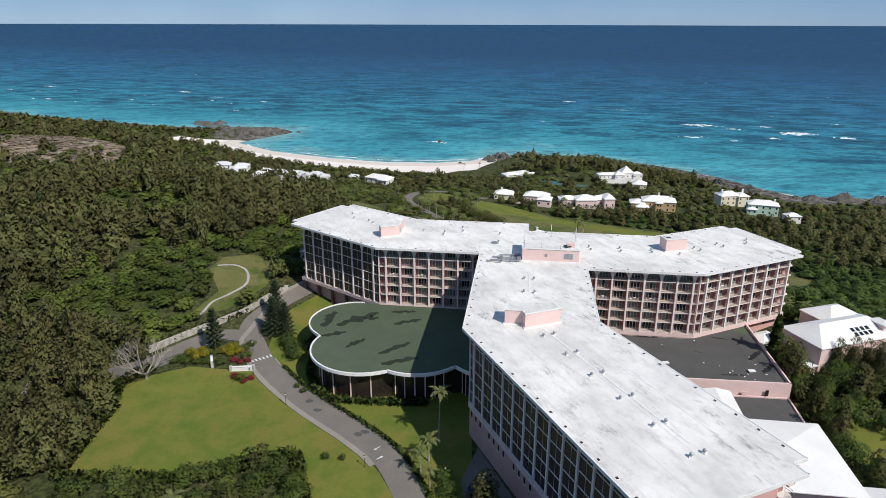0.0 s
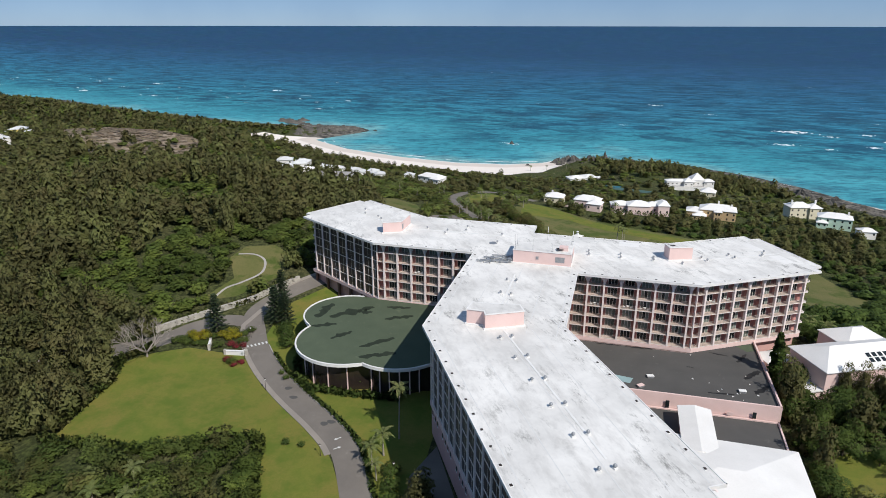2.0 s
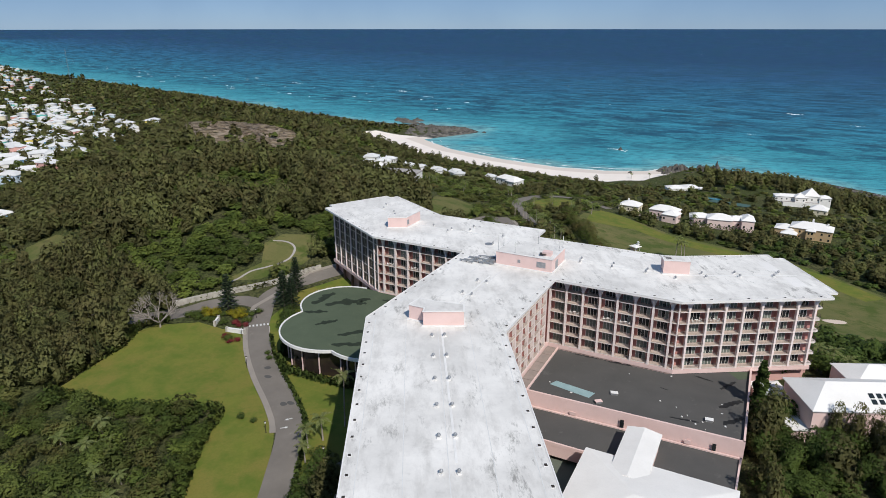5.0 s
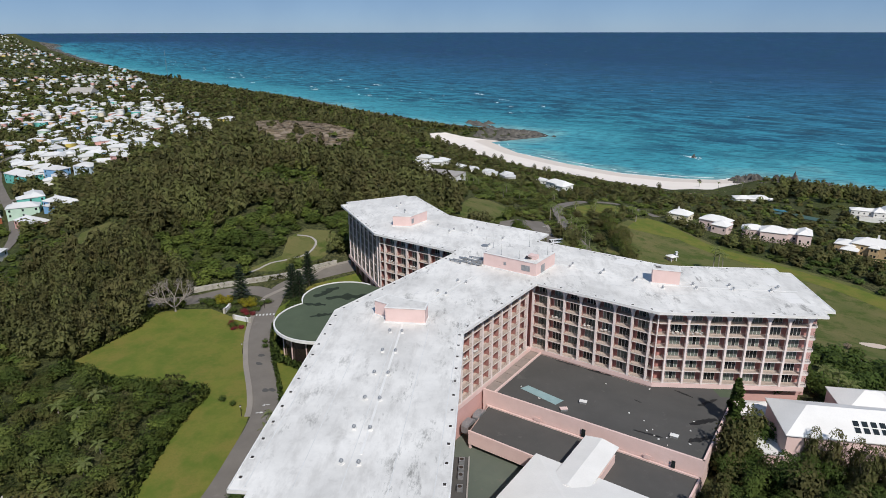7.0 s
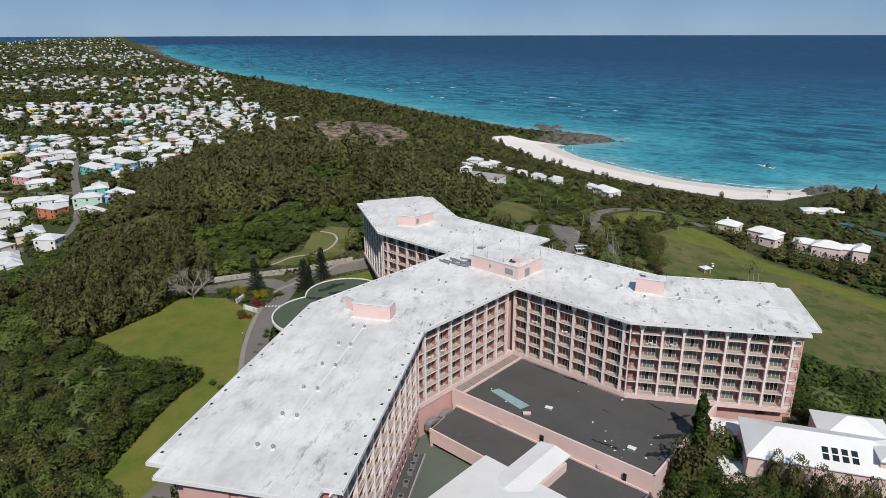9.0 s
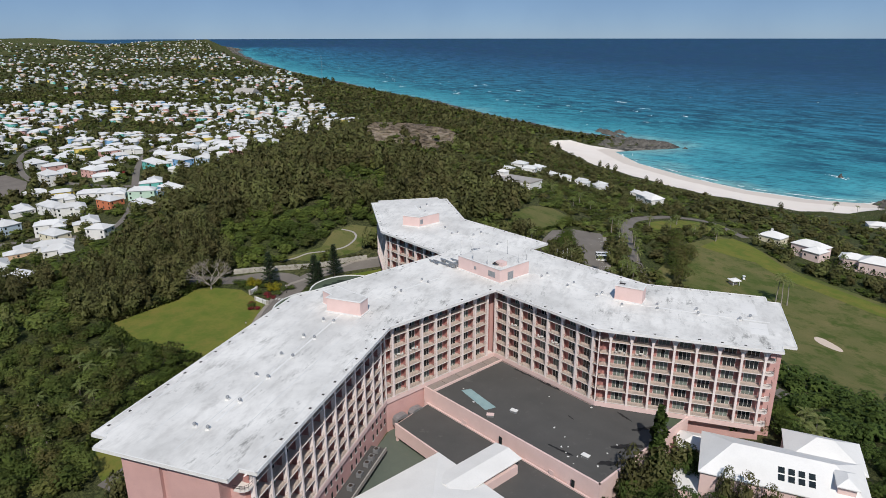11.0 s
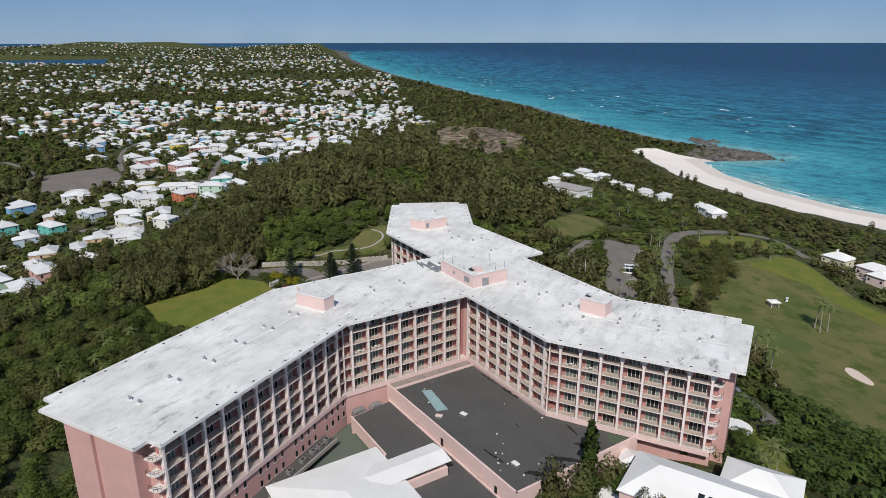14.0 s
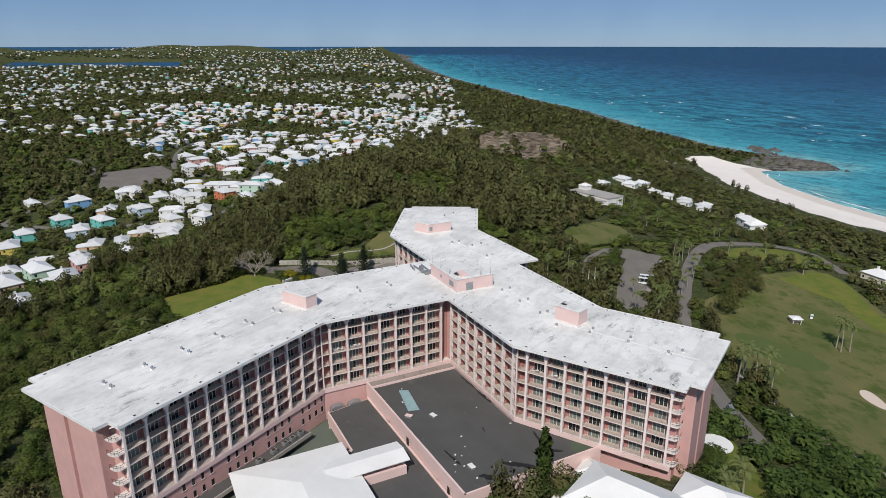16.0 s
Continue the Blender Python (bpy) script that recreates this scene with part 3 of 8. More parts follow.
hotel = thing("hotel_building", 0, 180, 0, "six-storey pink hotel with three bent wings and a white flat roof", "hotel")
lay = lambda poly: [(x, y - 180) for x, y in poly]
FACE = inset(MAIN, 1.8)
BACK = inset(MAIN, [3.75 if i not in ENDS else 1.8 for i in range(len(MAIN))])
END_NARROW, END_OUT = 3.2, 2.9

roof_outline = with_ends(MAIN, END_NARROW, END_OUT)
roof = part("roof", Build().prism(lay(roof_outline), SOFFIT + 0.02, ROOF_Z), FASCIA, hotel, "thick white roof slab with wide eaves")
part("roof_coating", Build().prism(lay(inset(roof_outline, 0.22)), ROOF_Z - 0.05, ROOF_Z + 0.02, bottom=False), ROOF, roof, "white weathered roof coating with grey stains")
lip = Build()
for i, (p, q) in enumerate(zip(roof_outline, roof_outline[1:] + roof_outline[:1])):
    a, b = Vector(p), Vector(q)
    d = (b - a).normalized()
    lip.box(0, (b - a).length, 0.0, 0.2, ROOF_Z - 0.01, ROOF_Z + 0.10, Matrix.Translation((a.x, a.y - 180, 0)) @ Matrix.Rotation(math.atan2(d.y, d.x), 4, "Z"))
part("roof_edge", lip, FASCIA, roof)
SEAM = surface("grey_roof_seam", (0.70, 0.70, 0.69), (0.58, 0.58, 0.57), 0.5, 4.0, 0.8)
for (ax, ay), (bx, by), offs in (((-12.7, 134.4), (19.4, 78.5), (2.4, 9.5, 16.6, 23.7, 30.4)), ((52.0, 177.4), (85.5, 197.6), (2.4, 11.0, 19.5, 30.0)), ((-80.4, 208.0), (-45.4, 187.0), (2.4, 10.5, 18.6, 27.0)), ((-45.4, 187.0), (-12.7, 186.8), (2.4, 10.5, 18.6, 27.0)), ((19.4, 177.4), (52.0, 177.4), (2.4, 11.0, 19.5, 30.0)), ((-12.7, 184), (-12.7, 136), (2.4, 9.5, 16.6, 23.7, 30.4))):
    a, b = Vector((ax, ay)), Vector((bx, by))
    d = (b - a).normalized()
    for off in offs:  # welded membrane seams along the wing
        part("roof_seam", Build().box(1.5, (b - a).length - 0.8, off - 0.07, off + 0.07, ROOF_Z + 0.015, ROOF_Z + 0.035, Matrix.Translation((ax, ay - 180, 0)) @ Matrix.Rotation(math.atan2(d.y, d.x), 4, "Z")), SEAM, roof)
body_outline = with_ends(BACK, END_NARROW - 0.2, END_OUT - 0.9 + 0.0)
part("wall", Build().prism(lay(body_outline), BASE, SOFFIT + 0.02, top=False), PINK, hotel, "pink stucco wall")
# the end walls' recessed strip
for i, j in ENDS.items():
    a, b = Vector(BACK[i]), Vector(BACK[j])
    d = (b - a).normalized()
    m = Matrix.Translation((a.x, a.y - 180, 0)) @ Matrix.Rotation(math.atan2(d.y, d.x), 4, "Z")
    L = (b - a).length
    n0, n1 = END_NARROW - 0.2, L - END_NARROW + 0.2
    s0 = n0 + 0.40 * (n1 - n0)
    part("end_wall", Build().box(n0, s0, -2.65, -1.9, BASE, SOFFIT, m), PINK, hotel, "plain pink end wall")
    part("end_wall", Build().box(s0 + 1.7, n1, -2.65, -1.9, BASE, SOFFIT, m), PINK, hotel, "plain pink end wall")

ARCH, DROP = 1.95, 2.8
col = Build().box(-0.25, 0.25, -0.1, 0.75, FLOOR0 - 1.2, SOFFIT)
for s in (-1, 1):
    arc = [(s * 0.3, SOFFIT)] + [(s * (0.3 + ARCH - ARCH * math.cos(k * math.pi / 10)), SOFFIT - DROP + DROP * math.sin(k * math.pi / 10)) for k in range(6)]
    n = len(arc)
    v = [(x, y, z) for y in (-0.02, 0.3) for x, z in arc]
    f = [tuple(range(n)), tuple(range(2 * n - 1, n - 1, -1))] + [(k, n + k, n + (k + 1) % n, (k + 1) % n) for k in range(n)]
    col.add(v, f if s < 0 else [q[::-1] for q in f])
COLUMN_MESH = col.mesh("column", COLUMN)
POST_MESH = Build().box(-0.13, 0.13, 0.0, 0.5, FLOOR0 - 1.2, SOFFIT).mesh("post", COLUMN)
DEPTH = 1.95


def bay_meshes(w):
    """Slab, railing, door and partition for a bay w wide."""
    h = w / 2
    edge = Build().box(-h + 0.28, h - 0.28, 0.0, 0.10, -0.13, 0.03).box(-h + 0.28, h - 0.28, 0.1, DEPTH, -0.12, 0.0)
    edge = edge.mesh("balcony_slab", SLABEDGE, BALCONY)
    for p in edge.polygons:
        p.material_index = 1 if p.index >= 6 else 0
    rail = Build()
    for z, t in ((1.0, 0.05), (0.72, 0.02), (0.46, 0.02), (0.2, 0.02)):
        rail.box(-h + 0.28, h - 0.28, 0.10, 0.10 + t, z, z + t)
    for k in range(5):
        x = -h + 0.3 + k * (w - 0.62) / 4
        rail.box(x, x + 0.025, 0.10, 0.125, 0.0, 1.0)
    rail = rail.mesh("balcony_rail", RAILING)
    door = Build()
    dw = min(2.6, w - 1.2)
    for k in range(4):  # frame: sides, top, mullion
        x = -dw / 2 + k * dw / 3
        door.box(x - 0.04, x + 0.04, DEPTH - 0.10, DEPTH - 0.02, 0.04, 2.2)
    door.box(-dw / 2 - 0.04, dw / 2 + 0.04, DEPTH - 0.10, DEPTH - 0.02, 2.2, 2.3)
    door = door.mesh("sliding_door", FASCIA)
    pane = Build().box(-dw / 6 + 0.05, dw / 6 - 0.05, DEPTH - 0.07, DEPTH - 0.035, 0.06, 2.19).mesh("pane", GLASS)
    curtain = Build()
    for k in range(8):
        x = -dw / 6 + 0.06 + k * (dw / 3 - 0.12) / 8
        curtain.box(x, x + (dw / 3 - 0.12) / 9, DEPTH - 0.085 - 0.01 * (k % 2), DEPTH - 0.071, 0.06, 2.19)
    curtain = curtain.mesh("pane", CURTAIN)
    wall = Build().box(-0.10, 0.10, 0.72, DEPTH, 0.0, STOREY - 0.12).mesh("partition", ROSE)
    return edge, rail, door, pane, curtain, wall, dw


rng = random.Random(4)
# near-black brown that paints in the shade of the west balconies
BALCONY_SHADE = surface("dark_brown_balcony_shade", (0.050, 0.034, 0.032), (0.034, 0.024, 0.024), 0.5, 4.0, 0.35, 0.4, grain=0.25, vary=0.3, bump=0.05)


def facade(p, q, first, pitch, count, detailed=True, half_start=False, half_end=False, shade_filled=False):
    """Balcony bays between columns, along the line p to q with the outside to the right; first: the first column's distance from p."""
    p, q = Vector(p), Vector(q)
    d = (q - p).normalized()
    L = (q - p).length
    m = Matrix.Translation((p.x, p.y - 180, 0)) @ Matrix.Rotation(math.atan2(d.y, d.x), 4, "Z")
    face = part("facade", Build().box(0.0, L, -0.12, 0.5, FLOOR0 - 1.35, FLOOR0 - 0.25), PALEPINK, hotel, "balcony front of pale pink columns and rose walls", m)
    part("back_wall", Build().box(0, L, DEPTH - 0.02, DEPTH + 0.05, FLOOR0, SOFFIT), ROSE, face)
    part("base_slab", Build().box(0, L, 0.5, DEPTH, FLOOR0 - 0.6, FLOOR0 - 0.25), SLABEDGE, face)
    columns = [first + pitch * k for k in range(count)]
    for x in columns:
        part("column", COLUMN_MESH, None, face, "", Matrix.Translation((x, 0, 0)))
    bays = [(x, x + pitch) for x in columns[:-1]]
    if half_start:
        bays.insert(0, (0.0, columns[0]))
        part("post", POST_MESH, None, face, "", Matrix.Translation((0.0, 0, 0)))
    if half_end:
        bays.append((columns[-1], L))
    meshes = {}
    for a, b in bays:
        w = round(b - a, 1)
        if w < 0.9:
            continue
        if w not in meshes:
            meshes[w] = bay_meshes(b - a)
        edge, rail, door, pane, curtain, wall, dw = meshes[w]
        if shade_filled:  # dark sheets flush between the columns, storey by storey, for the balconies' shade
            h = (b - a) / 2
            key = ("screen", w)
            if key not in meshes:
                meshes[key] = (Build().box(-h + 0.26, -0.03, 0.24, 0.32, 0.10, STOREY - 0.09).box(0.03, h - 0.26, 0.24, 0.32, 0.10, STOREY - 0.09).mesh("infill_panel", BALCONY_SHADE),
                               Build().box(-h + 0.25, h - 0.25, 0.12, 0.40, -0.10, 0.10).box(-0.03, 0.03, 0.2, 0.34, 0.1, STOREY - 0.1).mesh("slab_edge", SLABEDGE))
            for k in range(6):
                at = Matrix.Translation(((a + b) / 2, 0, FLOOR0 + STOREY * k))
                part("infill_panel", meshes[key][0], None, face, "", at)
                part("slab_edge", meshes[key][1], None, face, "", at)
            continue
        for k in range(6):
            at = Matrix.Translation(((a + b) / 2, 0, FLOOR0 + STOREY * k))
            part("balcony_slab", edge, None, face, "", at)
            if not detailed:
                continue
            part("balcony_rail", rail, None, face, "", at)
            part("partition", wall, None, face, "", Matrix.Translation((a, 0, FLOOR0 + STOREY * k)))
            if w > 2.6:
                part("sliding_door", door, None, face, "", at)
                pick = rng.random()
                for j in (-1, 0, 1):
                    drawn = (pick < 0.72 and j != 0) or pick < 0.36
                    part("pane", curtain if drawn else pane, None, face, "", at @ Matrix.Translation((j * dw / 3, 0, 0)))
    return face, m, L, columns


F = FACE
facade(F[0], F[1], 0.05, 4.58, 8, half_end=True)
facade(F[1], F[2], 2.6, 4.72, 8, half_start=True)
facade(F[3], F[4], 2.0, 4.72, 6, detailed=False)
facade(F[4], F[5], 2.0, 4.6, 9, detailed=False)
facade(F[6], F[7], 2.0, 4.6, 9, detailed=False)
facade(F[7], F[8], 2.0, 4.7, 6, detailed=False)
LA = (Vector(F[10]) - Vector(F[9])).length
facade(F[9], F[10], LA - 2.7 - 4.78 * 7, 4.78, 8, half_end=True, shade_filled=True)
facade(F[10], F[11], 2.3, 4.63, 8, half_start=True)
facade(F[11], F[12], 0.4, 4.62, 11, shade_filled=True)
facade(F[12], F[13], 2.5, 4.7, 13, half_start=True, shade_filled=True)
LC = (Vector(F[15]) - Vector(F[14])).length
facade(F[14], F[15], LC - 2.5 - 4.7 * 11, 4.7, 12, half_end=True)
facade(F[15], F[0], 2.3, 4.6, 8, half_start=True)


def rounded_balcony(m, side):
    """The rounded end of a balcony row, past the last column."""
    pts = [(0, 0.05)] + [(side * (1.2 + 1.1 * math.sin(a)), 0.05 + 1.5 - 1.5 * math.cos(a)) for a in [k * math.pi / 12 for k in range(7)]] + [(side * 2.3, 2.4), (0, 2.4)]
    b = Build().prism(pts, -0.22, 0.0)
    r = Build()
    line = [Vector((x, y, 0)) for x, y in pts[:-1]]
    for z in (0.55, 1.0):
        r.tube([p + Vector((0, 0, z)) for p in line], 0.035, 4)
    for p in line[::2]:
        r.box(p.x - 0.02, p.x + 0.02, p.y - 0.02, p.y + 0.02, 0, 1.0)
    return b.mesh("balcony_slab", SLABEDGE), r.mesh("balcony_rail", DARKMETAL)


for i, j, side, first in ((1, 2, 1, 2.6 + 4.72 * 7), (10, 9, -1, None), (12, 13, 1, 2.5 + 4.7 * 12), (15, 14, -1, None)):
    a, b = Vector(F[i]), Vector(F[j])
    if side < 0:  # counted from the far corner
        dist = 2.7 + 4.78 * 7 if i == 10 else 2.5 + 4.7 * 11
    else:
        dist = first
    d = (b - a).normalized()
    p = a + d * dist
    d = d if side > 0 else -d
    m = Matrix.Translation((p.x, p.y - 180, 0)) @ Matrix.Rotation(math.atan2(d.y, d.x), 4, "Z")
    sl, rl = rounded_balcony(m, side)
    for k in range(6):
        at = m @ Matrix.Translation((0, 0, FLOOR0 + STOREY * k))
        part("end_balcony", sl, None, hotel, "rounded corner balcony", at)
        part("balcony_rail", rl, None, hotel, "thin dark railing", at)

# the lower walls of the long wing, with two rows of small windows
for i, j, rows in ((14, 15, (0.2, -2.9)), (12, 13, (-0.2,)), (15, 0, ())):
    a, b = Vector(F[i]), Vector(F[j])
    d = (b - a).normalized()
    L = (b - a).length
    m = Matrix.Translation((a.x, a.y - 180, 0)) @ Matrix.Rotation(math.atan2(d.y, d.x), 4, "Z")
    low = part("lower_wall", Build().box(0, L, 0.25, DEPTH, BASE, FLOOR0 - 1.3), PINK, hotel, "plain pink lower wall", m)
    win = Build().box(-0.32, 0.32, 0.19, 0.27, 0, 1.5).mesh("window", GLASS)
    sill = Build().box(-0.55, 0.55, 0.10, 0.25, -0.1, 0.0).mesh("sill", SLABEDGE)
    for z in rows:
        for k in range(int(L / 2.35)):
            if k % 5 != 3:
                part("window", win, None, low, "", Matrix.Translation((1.3 + 2.35 * k, 0, z)))
                part("sill", sill, None, low, "", Matrix.Translation((1.3 + 2.35 * k, 0, z)))
# the entrance storey under the west wing: brown piers and dark glazing
for i, j in ((9, 10), (10, 11)):
    a, b = Vector(F[i]), Vector(F[j])
    d = (b - a).normalized()
    L = (b - a).length
    m = Matrix.Translation((a.x, a.y - 180, 0)) @ Matrix.Rotation(math.atan2(d.y, d.x), 4, "Z")
    low = part("entrance_storey", Build().box(0, L, 2.4, 2.6, BASE, FLOOR0 - 1.3), GLASS, hotel, "dark glazed ground floor between brown arches", m)
    pier = Build().box(-0.45, 0.45, 0.6, 1.4, BASE, FLOOR0 - 1.15)
    for s in (-1, 1):
        pier.prism([(s * 0.45, 0.7), (s * 1.6, 0.7), (s * 1.6, 1.3), (s * 0.45, 1.3)], FLOOR0 - 2.1, FLOOR0 - 1.35)
    pier = pier.mesh("pier", surface("brown_stucco", (0.20, 0.12, 0.09), (0.15, 0.09, 0.07), 0.4, 5.0) if i == 9 else pier_mat)
    pier_mat = pier.materials[0]
    for k in range(int(L / 7) + 1):
        part("pier", pier, None, low, "", Matrix.Translation((0.6 + 7 * k, 0, 0)))


# ---- on the roof ----
def roof_box(name, poly, z1, label, doors=()):
    b = thing(name, poly[0][0], poly[0][1], ROOF_Z + 0.02, label, "roof house")
    o = Vector(poly[0])
    loc = [(x - o.x, y - o.y) for x, y in poly]
    part("wall", Build().prism(loc, 0, z1, bottom=False), PALEPINK, b, "pale pink stucco wall")
    part("cap", Build().prism(inset_any(loc, -0.15), z1, z1 + 0.18), FASCIA, b, "white coping")
    part("upstand", Build().prism(inset_any(loc, -0.35), -0.01, 0.28), FASCIA, b)
    part("top", Build().prism(inset_any(loc, 0.2), z1 + 0.17, z1 + 0.2), ROOF, b)
    return b


def inset_any(poly, e):
    area = sum(poly[i - 1][0] * poly[i][1] - poly[i][0] * poly[i - 1][1] for i in range(len(poly)))
    return inset(poly if area > 0 else poly[::-1], e)


def fit_box(parent, x, y, turn, w, h, d, z, name, mat, label=""):
    return part(name, Build().box(-w / 2, w / 2, -d / 2, d / 2, 0, h), mat, parent, label, Matrix.Translation((x, y, z)) @ Matrix.Rotation(radians(turn), 4, "Z"))


core = roof_box("lift_house", [(0.4, 181.4), (17.0, 181.4), (17.0, 193.2), (0.4, 193.2)], 3.9, "pale pink lift and plant house on the white roof")
fit_box(core, 13.5, 0.0, 0, 2.6, 1.6, 0.14, 1.2, "louvre", METAL, "grey louvred vent")
fit_box(core, 16.6, 4.2, 90, 2.2, 2.3, 0.14, 0.3, "louvre", METAL, "grey louvred vent")
fit_box(core, 14.2, 3.0, 0, 2.4, 1.1, 2.0, 4.1, "hatch", PALEPINK, "pink hatch hood")
fit_box(core, 13.2, 2.2, 20, 1.8, 0.12, 1.8, 4.5, "hatch_lid", DARKMETAL, "rusty open lid")
fit_box(core, 7.0, 0.0, 0, 0.8, 0.9, 0.14, 1.6, "louvre", METAL)
roof_box("stair_house", [(-3.1, 138.1), (1.0, 138.1), (1.7, 136.2), (9.9, 140.5), (8.3, 143.8), (2.0, 142.6), (-2.7, 142.4)], 3.6, "pale pink bent stair house on the white roof")
pb = roof_box("stair_house", [(44.3, 195.2), (50.9, 197.4), (49.5, 201.2), (43.0, 198.8)], 3.9, "pale pink stair house on the white roof")
fit_box(pb, 1.2, 0.42, 18, 0.9, 2.0, 0.14, 0.3, "door", PALEPINK)
fit_box(pb, 0.8, 2.0, 18, 1.4, 0.12, 0.9, 4.05, "vent_cover", DARKMETAL)
pa = roof_box("stair_house", [(-45.7, 197.2), (-40.2, 200.0), (-40.2, 209.6), (-44.3, 210.0), (-44.6, 202.0), (-47.2, 200.8)], 3.6, "pale pink bent stair house on the white roof")
fit_box(pa, 5.5, 4.0, 90, 1.2, 1.6, 0.14, 1.0, "louvre", METAL, "grey vent in the wall")


def roof_vent():
    """A mushroom ventilator: kerb, neck and hood."""
    e = thing("roof_vent", 0, 0, -60, "grey metal mushroom vent on the white roof", "roof vent", group="roof vents")
    part("kerb", Build().box(-0.36, 0.36, -0.36, 0.36, -0.02, 0.25), FASCIA, e)
    part("neck", Build().tube([(0, 0, 0.2), (0, 0, 0.6)], 0.2, 10), METAL, e)
    hood = Build().tube([(0, 0, 0.5), (0, 0, 0.60), (0, 0, 0.80), (0, 0, 0.94)], [0.33, 0.36, 0.27, 0.08], 10)
    part("hood", hood, METAL, e)
    return e


vent = roof_vent()
vents = []
for k in range(7):  # pairs along the long wing
    x, y = 29.0 - 4.62 * k, 92.6 + 8.0 * k
    vents += [(x, y), (x + 2.4, y + 1.35)] if k < 6 else [(1.3, 157.6), (4.0, 157.4)]
vents += [(1.3, 166.8), (3.9, 166.9), (-19.7, 207.0), (-20.2, 211.0), (-25.8, 202.5), (-25.7, 205.2), (-7.2, 205.6), (-7.3, 197.5), (-33, 206), (-52, 212), (-54, 214.5), (-60, 217), (-62, 222)]
vents += [(21.5, 193.6), (21.2, 196.4), (30.7, 193.5), (30.6, 196.3), (40.0, 193.6), (40.1, 195.9), (48.0, 193.0), (53.8, 199.7), (55.2, 197.5), (61.8, 204.4), (63.3, 202.3), (71.5, 206.7), (72.5, 210.0)]
vent.matrix_basis = pose(vents[0][0], vents[0][1], ROOF_Z + 0.02)
for x, y in vents[1:]:
    copy_thing(vent, pose(x, y, ROOF_Z + 0.02, 0, 0, rng.uniform(0, 90)))

# roof drains along the eaves
drain = thing("roof_drain", 0, 0, -60, "small square drain grate near the roof edge", "drain", group="roof drains")
part("frame", Build().box(-0.42, 0.42, -0.36, 0.36, -0.03, 0.05), FASCIA, drain)
part("grate", Build().box(-0.30, 0.30, -0.25, 0.25, 0.04, 0.065), DARKMETAL, drain)
edge_in = inset(MAIN, 1.0)
placed = False
for i in (0, 1, 3, 4, 6, 7, 9, 10, 11, 12, 14, 15):
    a, b = Vector(edge_in[i]), Vector(edge_in[(i + 1) % len(edge_in)])
    n = int((b - a).length / 4.7)
    for k in range(n):
        p = a.lerp(b, (k + 0.6) / n)
        d = (b - a).normalized()
        m = pose(p.x, p.y, ROOF_Z + 0.025, 0, 0, math.degrees(math.atan2(d.y, d.x)))
        if not placed:
            drain.matrix_basis, placed = m, True
        else:
            copy_thing(drain, m)

# a low pipe casing along each wing
casings = [[(18, 194.9), (46, 194.6), (77, 210.5)], [(-3, 205), (-40, 204.8), (-66, 219)], [(2.6, 172), (3.0, 142), (30, 96)]]
for line in casings:
    b = Build()
    for p, q in zip(line[:-1], line[1:]):
        a, c = Vector(p), Vector(q)
        d = c - a
        b.box(0, d.length, -0.22, 0.22, ROOF_Z, ROOF_Z + 0.07, Matrix.Translation((a.x, a.y, 0)) @ Matrix.Rotation(math.atan2(d.y, d.x), 4, "Z"))
    single("pipe_casing", b, FASCIA, "low white pipe casing along the roof", "pipe casing")

# aerials round the lift house
for x, y, h in ((0.9, 181.9, 4.5), (0.9, 186, 3.2), (6.0, 181.8, 3.4), (11.5, 182.0, 2.4), (16.5, 192.6, 3.6), (16.4, 189.5, 2.6), (9.0, 192.8, 4.2)):
    e = thing("aerial", x, y, ROOF_Z + 4.1, "thin grey radio aerial on the lift house", "aerial", group="aerials")
    part("mast", Build().tube([(0, 0, -0.1), (0, 0, h)], 0.05, 5), METAL, e)
    part("antenna", Build().box(-0.09, 0.09, -0.06, 0.06, h * 0.55, h * 0.95), FASCIA, e)
    part("bracket", Build().box(-0.25, 0.25, -0.04, 0.04, 0.1, 0.2), METAL, e)
# pipework and ducts beside the lift house
duct = thing("roof_ductwork", -3.5, 183.5, ROOF_Z + 0.02, "tangle of grey pipes and ducts on low legs", "ductwork")
for k, (p, q, r) in enumerate((((-5.5, -3.5), (3.5, -3.2), 0.22), ((-5.0, -1.0), (3.6, -1.4), 0.25), ((0.5, -3.8), (1.4, 2.0), 0.3), ((-3.0, 1.2), (3.6, 1.8), 0.2), ((-6.5, -4.2), (-2.0, -4.8), 0.2), ((2.6, -3.5), (2.9, 2.4), 0.35))):
    part("pipe", Build().tube([(*p, 0.5), ((p[0] + q[0]) / 2, (p[1] + q[1]) / 2, 0.55), (*q, 0.5)], r, 8), METAL, duct)
    for t in (0.1, 0.5, 0.9):
        x, y = p[0] + (q[0] - p[0]) * t, p[1] + (q[1] - p[1]) * t
        part("leg", Build().box(x - 0.06, x + 0.06, y - 0.06, y + 0.06, 0, 0.4), DARKMETAL, duct)
for x, y, w in ((1.8, 0.2, 1.4), (-2.2, -2.4, 1.0), (3.0, -2.2, 1.1)):
    part("unit", Build().box(x - w / 2, x + w / 2, y - 0.5, y + 0.5, 0.15, 1.25), METAL, duct, "grey air handling unit")
single("roof_hatch", Build().tube([(-8.5, 197, ROOF_Z), (-8.5, 197, ROOF_Z + 0.15), (-8.5, 197, ROOF_Z + 0.2)], [1.3, 1.3, 1.0], 16), METAL, "round rusty cover on the roof", "roof hatch")

